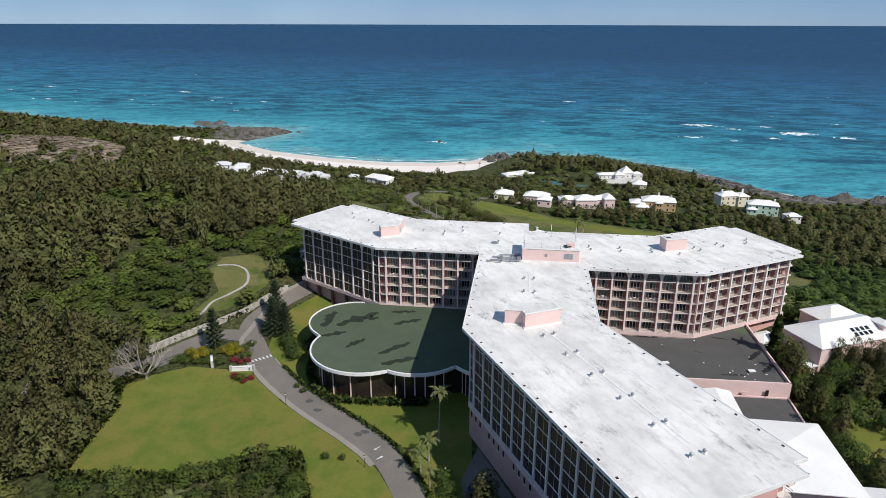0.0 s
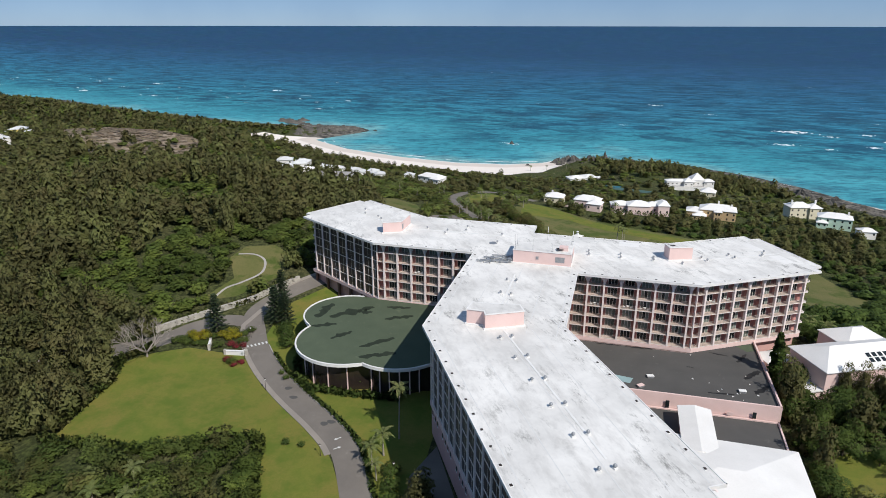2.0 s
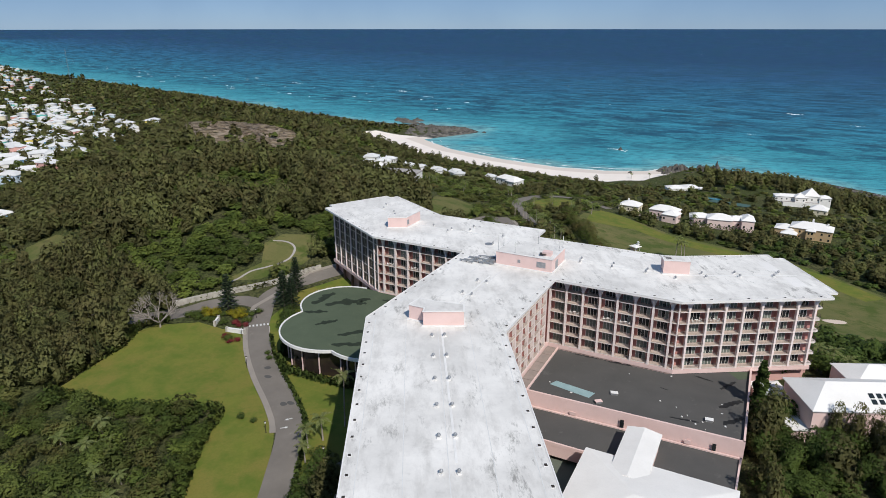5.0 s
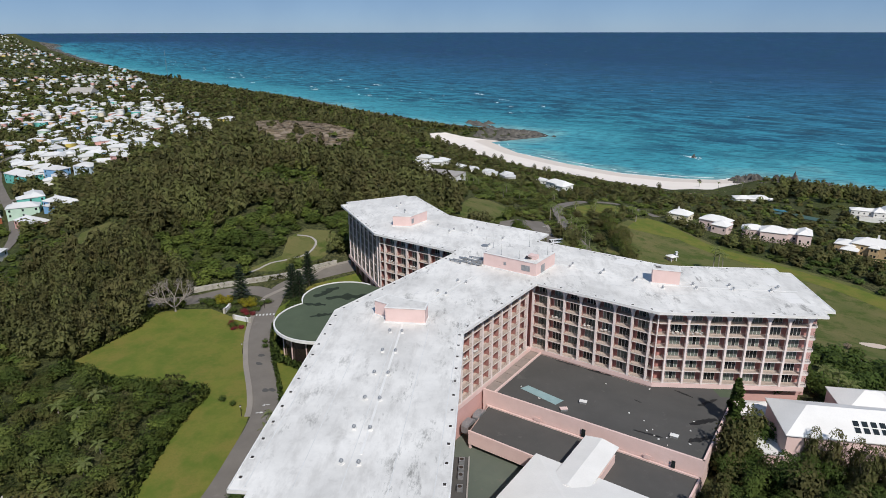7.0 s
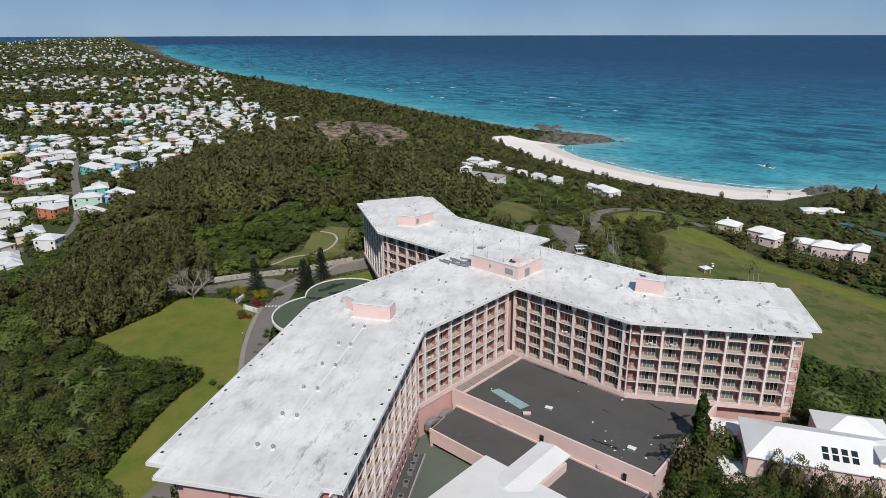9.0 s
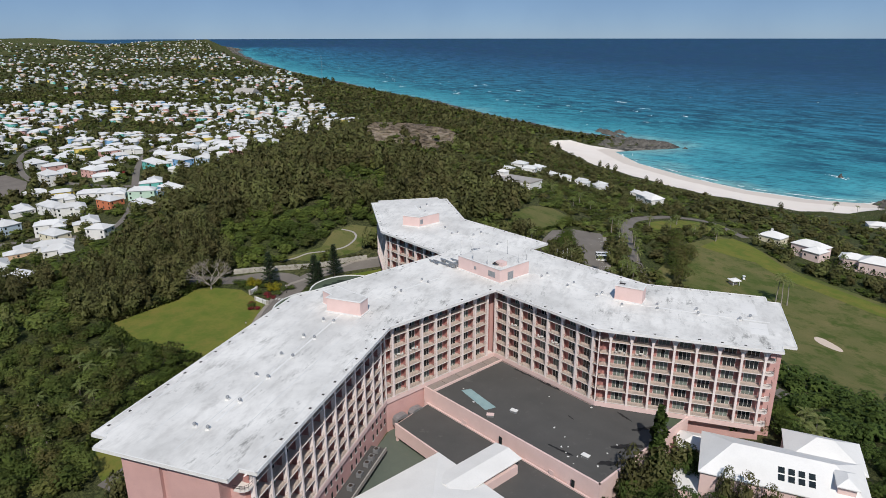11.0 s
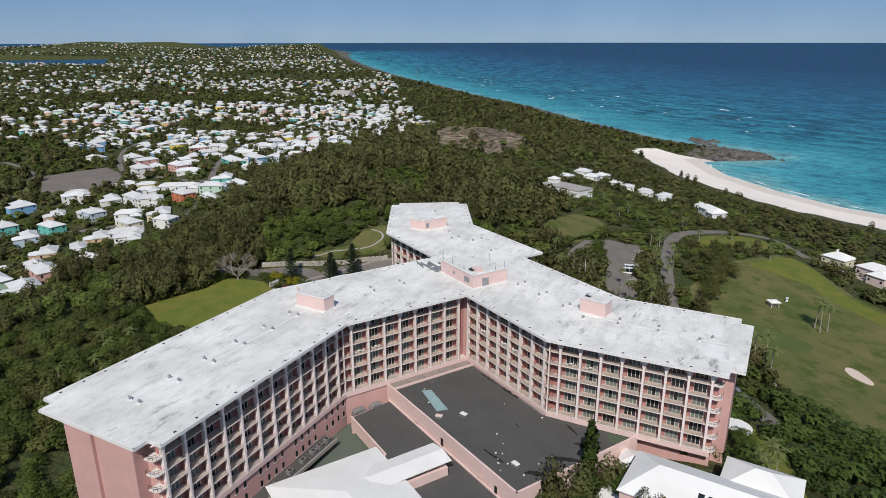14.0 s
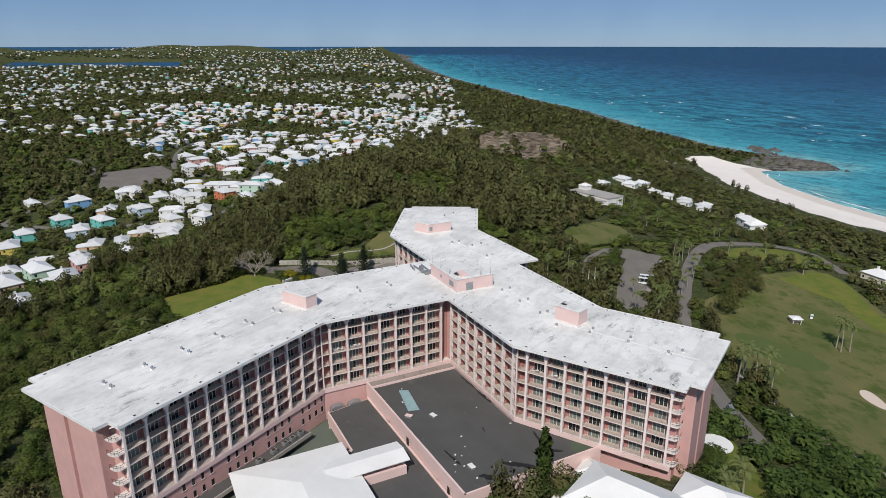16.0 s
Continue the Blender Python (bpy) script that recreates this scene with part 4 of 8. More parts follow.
# ---- terrace roofs on the court side ----
court = thing("court_building", 45, 165, BASE, "low pink block with a dark flat roof between the wings", "low building")
cl = lambda poly: [(x - 45, y - 165) for x, y in poly]
CZ, LZ = 2.0 - BASE, -1.5 - BASE
court_poly = [(18.0, 153.4), (70.4, 155.0), (69.8, 190.6), (62.0, 186.2), (50.4, 179.0), (18.0, 179.0)]
low_poly = [(21.5, 141.2), (40, 141.2), (40, 137), (70.0, 137.5), (70.2, 154.6), (19.5, 153.2)]
part("wall", Build().prism(cl(court_poly), 0, CZ - 0.02, top=False), PALEPINK, court, "pale pink wall")
part("felt_roof", Build().prism(cl(inset_any(court_poly, 0.2)), CZ - 0.3, CZ), BITUMEN, court, "dark grey flat roof with patches")
par = Build()
for p, q, w in (((18.0, 153.4), (70.4, 155.0), 0.4), ((70.4, 155.0), (69.8, 190.6), 0.4)):
    a, b = Vector(p), Vector(q)
    d = b - a
    par.box(-0.05, d.length + 0.05, -0.06, w, CZ - 3.45, CZ + 0.75, Matrix.Translation((a.x - 45, a.y - 165, 0)) @ Matrix.Rotation(math.atan2(d.y, d.x), 4, "Z"))
part("parapet", par, PALEPINK, court, "pink parapet wall")
part("lower_roof", Build().prism(cl(inset_any(low_poly, 0.3)), LZ - 0.4, LZ), BITUMEN, court, "dark grey lower flat roof")
part("lower_wall", Build().prism(cl(low_poly), 1.9, LZ - 0.02, top=False), PALEPINK, court)
rim = Build()
for p, q in zip(low_poly, low_poly[1:]):
    a, b = Vector(p), Vector(q)
    d = b - a
    rim.box(-0.06, d.length + 0.06, -0.06, 0.35, LZ - 0.6, LZ + 0.35, Matrix.Translation((a.x - 45, a.y - 165, 0)) @ Matrix.Rotation(math.atan2(d.y, d.x), 4, "Z"))
part("rim", rim, PALEPINK, court)
for k in range(5):  # loading bay posts
    part("post", Build().box(21.6 - 45 + 0.0, 22.1 - 45, 141.3 - 165 + 2.6 * k, 141.8 - 165 + 2.6 * k, 0, 2.6), PALEPINK, court)
for x, y, w, h in ((33, 153.75, 1.6, 0.9), (44.5, 154.1, 0.9, 2.0), (59, 154.5, 1.4, 1.0), (64.5, 154.65, 0.8, 1.7)):
    part("window", Build().box(x - w / 2 - 45, x + w / 2 - 45, y - 165 - 0.46, y - 165 - 0.36, LZ + 0.6, LZ + 0.6 + h), GLASS if w < 1 else PALEPINK, court)
patch = Build().prism([(24.9, 159.9), (35.4, 158.0), (36.2, 160.8), (25.9, 162.2)], 2.004, 2.03)
single("roof_patch", patch, POOLBLUE, "pale blue repaired strip on the dark roof", "roof patch")
for k in range(16):  # loose scraps lying on the roof
    x, y = (rng.uniform(24, 68), rng.uniform(157, 178)) if k > 7 else (rng.gauss(60, 2.5), rng.gauss(160, 1.2))
    s = rng.uniform(0.12, 0.32)
    m = pose(x, y, 2.0, 0, 0, rng.uniform(0, 180))
    single("roof_scrap", Build().prism([(-s, -s * 0.5), (s, -s * 0.6), (s * 0.8, s * 0.5), (-s * 0.7, s * 0.6)], 0.002, 0.06), FASCIA, "small pale scrap lying on the dark flat roof", "debris", m=m, group="roof scraps")
for x, y, a in ((40.5, 162.5, 15), (62.5, 161.0, 5), (38.0, 157.0, 40)):
    e = thing("roof_box", x, y, 2.0, "small metal box on the dark flat roof", "roof box", turn=a)
    part("body", Build().box(-0.8, 0.8, -0.5, 0.5, 0, 0.5), METAL, e)
    part("lid", Build().box(-0.9, 0.9, -0.6, 0.6, 0.5, 0.58), PALEPINK if x < 39 else FASCIA, e)
terrace = thing("balcony_terrace", 20, 166, 2.0, "narrow tiled terrace along the wing's foot", "terrace")
for k in range(5):
    part("tile_bay", Build().box(-2.1, 0.6, -12.0 + 5.0 * k, -7.2 + 5.0 * k, 0.01, 0.35), surface("terrace_tiles", (0.33, 0.27, 0.24), (0.26, 0.22, 0.2), 0.5, 3.0) if k == 0 else terrace_mat, terrace)
    terrace_mat = terrace.children[0].data.materials[0]
part("kerb", Build().box(0.6, 1.0, -12.0, 13.0, -0.02, 0.5), PALEPINK, terrace)


def hip_roof(x0, x1, y0, y1, z, rise, over=0.4, run=None):
    """A hipped roof, or a gabled one with run=0."""
    b = Build()
    x0, x1, y0, y1 = x0 - over, x1 + over, y0 - over, y1 + over
    w, d = x1 - x0, y1 - y0
    run = min(w, d) / 2 if run is None else run
    if w >= d:
        r = [(x0 + run, (y0 + y1) / 2), (x1 - run, (y0 + y1) / 2)]
        f = [(0, 1, 5, 4), (1, 2, 5), (2, 3, 4, 5), (3, 0, 4)]
    else:
        r = [((x0 + x1) / 2, y0 + run), ((x0 + x1) / 2, y1 - run)]
        f = [(0, 1, 4), (1, 2, 5, 4), (2, 3, 5), (3, 0, 4, 5)]
    v = [(x0, y0, z), (x1, y0, z), (x1, y1, z), (x0, y1, z)] + [(x, y, z + rise) for x, y in r]
    v += [(x0, y0, z - 0.22), (x1, y0, z - 0.22), (x1, y1, z - 0.22), (x0, y1, z - 0.22)]
    f = [tuple(q) for q in f] + [(6, 7, 1, 0), (7, 8, 2, 1), (8, 9, 3, 2), (9, 6, 0, 3), (9, 8, 7, 6)]
    return b.add(v, f)


hall = thing("banquet_hall", 55, 130, BASE, "low building with broad white hipped roofs", "hall")
part("wall", Build().box(-14, 14.8, -15, 7.5, 0, 8.0).box(-8, -1.4, 7, 19.5, 0, 7.2), PALEPINK, hall)
part("roof", hip_roof(-14.6, 15.2, -16, 8.6, 8.3, 1.9), WHITE, hall, "white hipped roof")
part("roof", hip_roof(-8.4, -1.2, 2, 20.0, 8.9, 0.7, 0.2, 0.0), WHITE, hall, "white ridged roof")
part("wall", Build().box(12, 34, -34, -12, 0, 7.0), PALEPINK, hall)
part("roof", hip_roof(11.6, 34.4, -34.4, -11.6, 7.0, 3.0), WHITE, hall, "white hipped roof")

# ---- green-roofed lobby ----
lobby = thing("lobby_pavilion", -36, 165, BASE, "low round-lobed pavilion with a green flat roof and white rim", "pavilion")
LB = 3.0 - BASE


def lobes(grow=0.0):
    """The scalloped outline: arcs meeting in notches."""
    arcs = [((-50.0, 189.5), (-57.6, 164.5), 10.0), ((-57.6, 164.5), (-33.7, 147.2), 10.5), ((-33.7, 147.2), (-16.1, 151.8), 3.2), ((-16.1, 151.8), (-9.0, 147.0), 0.3)]
    out = []
    for p, q, bulge in arcs:
        a, b = Vector(p), Vector(q)
        d = b - a
        nrm = Vector((d.y, -d.x)).normalized()
        if nrm.dot((a + b) / 2 - Vector((-36, 172))) < 0:
            nrm = -nrm
        n = 18
        half = d.length / 2
        r = (half * half + bulge * bulge) / (2 * bulge)
        c = (a + b) / 2 - nrm * (r - bulge)
        t0, t1 = math.atan2((a - c).y, (a - c).x), math.atan2((b - c).y, (b - c).x)
        while t1 < t0:
            t1 += 2 * math.pi
        for k in range(n):
            t = t0 + (t1 - t0) * k / n
            out.append(tuple(c + Vector((math.cos(t), math.sin(t))) * (r + grow)))
    return out


pl = lambda poly: [(x + 36, y - 165) for x, y in poly]
tail = [(-9.0, 147.0), (-9.0, 189.5)]
part("roof", Build().prism(pl(lobes(-0.3) + tail), LB - 0.5, LB), GREENROOF, lobby, "green flat roof")
rim_line = lobes() + [(-9.0, 147.0)]
rim_in = lobes(-0.45) + [(-9.0, 147.4)]
rb = Build()
n = len(rim_line)
rb.add([(x + 36, y - 165, z) for z in (LB - 0.62, LB + 0.25) for x, y in rim_line] + [(x + 36, y - 165, z) for z in (LB - 0.62, LB + 0.25) for x, y in rim_in],
       [q for k in range(n - 1) for q in ((k, k + 1, n + k + 1, n + k), (2 * n + k, 3 * n + k, 3 * n + k + 1, 2 * n + k + 1), (n + k, n + k + 1, 3 * n + k + 1, 3 * n + k), (k, 2 * n + k, 2 * n + k + 1, k + 1))])
part("rim", rb, FASCIA, lobby, "white curved roof rim")
part("glazing", Build().prism(pl(lobes(-2.6) + [(-12, 153), (-12, 189.5)]), 0, LB - 0.5), surface("smoked_glazing", (0.03, 0.022, 0.018), (0.02, 0.016, 0.014), 0.5, 3.0, 0.2, 0.5), lobby, "dark glazed wall")
pillar = Build().box(-0.14, 0.14, -0.14, 0.14, 0, LB - 0.6).mesh("pillar", PALEPINK)
for k, (x, y) in enumerate(lobes(-2.3)):
    if k % 3 == 1:
        part("pillar", pillar, None, lobby, "", Matrix.Translation((x + 36, y - 165, 0)))

# damp dark blotches that have settled on the flat roofs
STAIN = surface("dark_damp_stain", (0.022, 0.030, 0.020), (0.030, 0.040, 0.026), 0.6, 3.0, 0.8)
TAR = surface("fresh_tar", (0.018, 0.018, 0.019), (0.026, 0.026, 0.027), 0.6, 3.0, 0.6)


def blotch(p, q, wide, z, mat, seed, label):
    """A ragged puddle-shaped stain from p to q."""
    a, b = Vector(p), Vector(q)
    d = (b - a)
    n = Vector((-d.y, d.x)).normalized()
    up, down = [], []
    for k in range(15):
        t = k / 14
        w = wide * math.sin(math.pi * (0.06 + 0.88 * t)) ** 0.6
        f = lambda o: 0.55 + 0.9 * noise.noise(Vector((t * 5.0 + seed * 3.1, o, seed)))
        c = a.lerp(b, t)
        up.append(tuple(c + n * w * max(0.25, f(0.0))))
        down.append(tuple(c - n * w * max(0.25, f(7.0))))
    single("roof_stain", Build().prism(up + down[::-1], z, z + 0.012), mat, label, "stain", "structure", group="roof stains")


for k, (p, q, w) in enumerate((((-58.2, 170.5), (-58.0, 181.5), 2.6), ((-54.5, 172.0), (-44.0, 182.5), 2.8), ((-47.5, 178.0), (-43.0, 178.5), 2.2), ((-57.0, 164.5), (-50.5, 168.0), 1.9), ((-48.0, 158.5), (-44.0, 164.5), 1.7),
                               ((-38.0, 156.0), (-30.5, 163.8), 1.9), ((-36.0, 150.5), (-27.0, 155.5), 2.2), ((-37.5, 175.0), (-29.8, 179.5), 1.8), ((-40.0, 183.5), (-32.5, 185.0), 1.6))):
    blotch(p, q, w, 3.003, STAIN, k, "dark damp blotch on the green flat roof")
for k, (p, q, w) in enumerate((((26.0, 178.2), (33.0, 178.6), 0.6), ((34.0, 178.4), (41.5, 178.6), 0.7), ((56.7, 181.0), (61.5, 180.0), 0.5), ((54.2, 158.6), (60.5, 159.4), 0.55), ((63.5, 177.0), (66.5, 182.5), 0.9), ((64.0, 168.0), (68.5, 173.5), 1.5), ((65.5, 161.0), (69.5, 166.0), 1.3), ((20.2, 156.0), (20.6, 158.5), 0.4), ((50.0, 171.0), (52.0, 170.6), 0.3))):
    blotch(p, q, w, 2.003, TAR, 20 + k, "dark tarry patch on the grey flat roof")
single("roof_edge_patch", Build().prism([(64.5, 186.8), (69.2, 189.6), (69.4, 185.5), (67.0, 184.0)], 2.003, 2.02), GREENROOF, "pale green corner of the flat roof", "stain", "structure")
# two round-topped water tanks and plant by the long wing's foot
for x, y in ((19.4, 144.6), (19.5, 149.4)):
    e = thing("plant_unit", x, y, -3.6, "grey rounded plant unit against the wall", "plant unit", turn=90)
    prof = [(-1.9, 0.0), (-1.9, 1.7), (-1.5, 2.3), (-0.7, 2.55), (0.7, 2.55), (1.5, 2.3), (1.9, 1.7), (1.9, 0.0)]
    v = [(a, b, z) for b in (-0.9, 0.9) for a, z in prof]
    n = len(prof)
    part("casing", Build().add(v, [tuple(range(n)), tuple(range(2 * n - 1, n - 1, -1))] + [(k, k + n, (k + 1) % n + n, (k + 1) % n) for k in range(n)]), METAL, e)
    part("grille", Build().box(-1.5, 1.5, -0.95, -0.88, 0.2, 1.7), DARKMETAL, e)
ledge = thing("service_roof", 33, 118, BASE, "narrow flat service roof along the wing's foot", "service roof", turn=-59.5)
part("deck", Build().box(-19, 19, -1.6, 2.2, 2.6, 3.1), BITUMEN, ledge)
part("edge", Build().box(-19, 19, 2.2, 2.5, 2.4, 3.4), CONCRETE, ledge)
for k, x in enumerate((-17, -14.2, -11.8, -8.0, -3.5, 2.0)):
    u = part("air_unit", Build().box(x - 0.7, x + 0.7, 0.2, 1.4, 3.15, 4.1), METAL, ledge, "grey air conditioner")
    part("fan", Build().tube([(x, 0.8, 4.09), (x, 0.8, 4.16)], 0.45, 12), DARKMETAL, u)
# white furniture left on some balconies
def balcony_set(i, j, first, pitch, bay, floor):
    a, b = Vector(F[i]), Vector(F[j])
    d = (b - a).normalized()
    p = a + d * (first + pitch * (bay + 0.5)) + Vector((-d.y, d.x)) * 0.75
    e = thing("balcony_set", p.x, p.y, FLOOR0 + STOREY * floor + 0.03, "white table and two chairs out on a balcony", "outdoor furniture", math.degrees(math.atan2(d.y, d.x)), "balcony sets")
    part("table", Build().tube([(0, 0, 0), (0, 0, 0.68), (0, 0, 0.70), (0, 0, 0.75)], [0.06, 0.06, 0.45, 0.45], 12), WHITE, e)
    for s in (-1, 1):
        part("chair", Build().box(s * 0.95 - 0.25, s * 0.95 + 0.25, -0.25, 0.25, 0.38, 0.45).box(s * 1.2 - 0.04, s * 1.2 + 0.04, -0.25, 0.25, 0.45, 0.95).box(s * 0.95 - 0.22, s * 0.95 - 0.16, -0.22, 0.22, 0, 0.4).box(s * 0.95 + 0.16, s * 0.95 + 0.22, -0.22, 0.22, 0, 0.4), WHITE, e)


for args in ((0, 1, 0.05, 4.58, 1, 3), (0, 1, 0.05, 4.58, 3, 3), (0, 1, 0.05, 4.58, 4, 3), (1, 2, 2.6, 4.72, 0, 4), (1, 2, 2.6, 4.72, 1, 4), (10, 11, 2.3, 4.63, 0, 3), (10, 11, 2.3, 4.63, 2, 3), (15, 0, 2.3, 4.6, 0, 3), (15, 0, 2.3, 4.6, 1, 3)):
    balcony_set(*args)

for poly in ([(66.8, 217.0), (69.6, 218.7), (73.2, 212.4), (70.4, 210.8)], [(73.4, 207.2), (76.8, 209.0), (79.8, 203.3), (76.6, 201.4)], [(30, 205), (36, 205), (36, 209), (30, 209)], [(-64, 214), (-60, 211.6), (-58, 215), (-62, 217.4)]):
    single("roof_patch", Build().prism(poly, ROOF_Z + 0.022, ROOF_Z + 0.03), WHITE, "fresh bright white patch of roof coating", "roof patch", "structure", group="roof repairs")

# ---- drives, lawns, links ----
DRIVE = curve_through([(-9, 84), (-14, 98), (-20.5, 110.3), (-28.5, 123), (-37.5, 131.2), (-52.5, 142), (-65, 152.5), (-74.5, 162.5), (-80.5, 171), (-86, 180), (-85.5, 190), (-81, 201), (-74, 213)])
BRANCH = curve_through([(-83, 175), (-92, 174), (-99.5, 166), (-105, 156), (-118, 146), (-135, 140)])
NORTH_ROAD = curve_through([(-26, 440), (-42, 449), (-60, 456), (-74, 436), (-74, 397), (-63, 370), (-39, 336), (-10, 303), (3, 290), (25, 271), (43, 260), (58, 251.5), (68, 247), (74, 243.5)], 4.0)
LAWN_WEST = [(-101, 109), (-103, 125), (-107.5, 143), (-105, 148), (-94, 155.5), (-84, 156), (-76, 158), (-66, 149), (-52, 138.5), (-38, 128), (-29.5, 118), (-22, 107), (-15.5, 96), (-10, 84), (-27, 84), (-33.5, 94), (-43, 108.5), (-50.5, 122.5), (-58, 119), (-64.5, 114.5), (-72.5, 112), (-87, 110.5)]
LAWN_EAST = [(-76, 169), (-64, 155), (-51, 144), (-36, 133), (-26.5, 123.5), (-19, 111), (-13, 100), (-7, 104), (-10, 134), (-12, 152), (-58, 178), (-62, 198), (-71, 208), (-80, 190)]
MOUND = [(-32, 421), (-18, 424), (14, 400), (-8, 392), (-28, 388)]
OVAL = [(-66, 388), (-69, 414), (-67, 436), (-60, 447), (-49, 443), (-42, 427), (-50, 406), (-56, 384)]
MEADOW = [(-108, 180), (-105, 198), (-114, 210), (-113, 220), (-103, 226), (-92, 220), (-91, 206), (-98, 188)]
CLEARING = [(-70, 275), (-89, 302), (-99, 330), (-95, 342), (-80, 340), (-70, 322), (-64, 300)]
PARKING = [(-47, 281), (-50, 279), (-59, 292), (-66, 307), (-65, 323), (-56, 339), (-50, 331), (-38, 314), (-21, 292), (-13, 287), (-7, 279), (-11, 274), (-22, 277), (-42, 296), (-55, 312), (-59, 307), (-55, 293)]
FAIRWAY_LINE = [(-14, 318), (-34, 382), (-35, 425), (-20, 428), (18, 402), (50, 395), (90, 384), (128, 352), (142, 300), (112, 272), (90, 273), (64, 274), (47, 279), (30, 282)]
EAST_GREEN = [(72, 226), (67, 238), (84, 229), (104, 206), (96, 200), (90, 207)]
SOUTH_GREEN = [(78, 136), (78, 148), (95, 155), (112, 150), (108, 132), (92, 128)]
LOT = [(-222, 176), (-218, 188), (-196, 186), (-190, 174), (-197, 166), (-212, 168)]
QUARRY = [(-494, 88), (-497, 138), (-455, 146), (-411, 136), (-427, 84)]
FIELD = [(-640, 455), (-672, 560), (-610, 548), (-575, 480), (-590, 440)]

drape("road", ribbon(DRIVE, 3.5, -3.1), 0.10, ASPHALT, "worn grey asphalt drive curving past the lawn", "road", 3.0, thick=0.3)
drape("road", ribbon(BRANCH, 3.2, -3.2), 0.09, ASPHALT, "grey asphalt side road beside a stone wall", "road", 3.0, thick=0.3)
drape("road", ribbon(NORTH_ROAD, 3.0, -3.0), 0.10, ASPHALT, "grey asphalt road between palms and links", "road", 4.0, thick=0.3)
drape("pavement", ribbon([p for p in DRIVE if p.y > 121.5 and p.x > -82], 5.0, 3.52), 0.22, PAVING, "pale concrete pavement along the drive", "pavement", 2.5, thick=0.4)
drape("kerb", ribbon(DRIVE[2:50], -3.12, -3.35), 0.24, CONCRETE, "pale kerb along the drive", "kerb", 2.5, thick=0.4)
drape("lawn", LAWN_WEST, 0.05, LAWN, "broad mown green lawn", "lawn", 5.0)
drape("lawn", LAWN_EAST, 0.05, LAWN, "mown lawn between drive and pavilion", "lawn", 5.0)
drape("meadow", MEADOW, 0.06, FAIRWAY, "small grassy hillside clearing", "meadow", 4.0)
drape("meadow", CLEARING, 0.06, FAIRWAY, "grassy clearing among trees", "meadow", 5.0)
drape("meadow", LOT, 0.06, FAIRWAY, "bright grassy plot among trees", "meadow", 5.0)
drape("meadow", EAST_GREEN, 0.06, LAWN, "mown grass bank below the wing", "lawn", 4.0)
drape("meadow", SOUTH_GREEN, 0.06, LAWN, "mown grass plot among trees", "lawn", 4.0)
drape("fairway", FAIRWAY_LINE, 0.06, FAIRWAY, "golf fairway with mown and dry patches", "golf fairway", 8.0)
drape("meadow", OVAL, 0.06, LAWN, "mown grass oval inside a loop of road", "lawn", 4.0)
drape("fairway_rise", MOUND, 0.10, LAWN, "bright mown rise of the links", "golf fairway", 6.0)
drape("footpath", ribbon(curve_through([(27, 281), (45, 278), (62, 272.5), (80, 270), (100, 271)], 4), 1.0, -1.0), 0.13, CONCRETE, "pale worn cart path beside the fairway", "footpath", 3.0)
drape("field", FIELD, 0.3, FAIRWAY, "sports field at the edge of the town", "field", 12.0)
drape("quarry_floor", QUARRY, 0.25, pavement_like("bare_quarry_ground", (0.20, 0.175, 0.15), (0.15, 0.13, 0.115), (0.11, 0.10, 0.085)), "bare grey quarry yard", "yard", 10.0)
drape("car_park", PARKING, 0.08, ASPHALT, "asphalt car park with planted islands", "car park", 5.0, thick=0.3)
drape("pavement", ribbon([Vector((-53.5, 335.5)), Vector((-37.5, 315.0)), Vector((-20.5, 292.5))], 0.3, -1.6), 0.20, PAVING, "pale walk along the car park", "pavement", 2.5, thick=0.4)
drape("grass_strip", [(-51, 336), (-35, 315.5), (-18.5, 293), (-12, 288.5), (-10, 292), (-16, 299), (-32, 319), (-48, 340)], 0.09, LAWN, "narrow grass strip beside the car park", "lawn", 3.0)
for k in range(11):  # parking bays
    c = Vector((-50.5, 329.0)).lerp(Vector((-23.0, 293.0)), k / 10)
    single("road_marking", Build().box(-2.3, 2.3, -0.06, 0.06, 0.0, 0.02), ROADPAINT, "white line of a parking bay on asphalt", "road marking", "structure", pose(c.x - 1.8, c.y - 1.4, ground(c.x - 1.8, c.y - 1.4) + 0.10, 0, 0, 37), "parking bay lines")
drape("path", ribbon(curve_through([(-106, 178), (-104.3, 184), (-104, 191), (-100.8, 197.3), (-98, 205.6), (-101.2, 213.5), (-107, 215.8), (-112.5, 213.5)], 1.5), 0.45, -0.45), 0.12, CONCRETE, "pale winding footpath over the grass", "footpath", 1.5)


def oval(cx, cy, rx, ry, n=24, wob=0.1, turn=0.0, seed=1):
    r = random.Random(seed)
    ph = r.uniform(0, 6)
    out = []
    for k in range(n):
        a = 2 * math.pi * k / n
        s = 1 + wob * math.sin(2 * a + ph) + wob * 0.6 * math.sin(3 * a)
        x, y = rx * s * math.cos(a), ry * s * math.sin(a)
        out.append((cx + x * math.cos(turn) - y * math.sin(turn), cy + x * math.sin(turn) + y * math.cos(turn)))
    return out


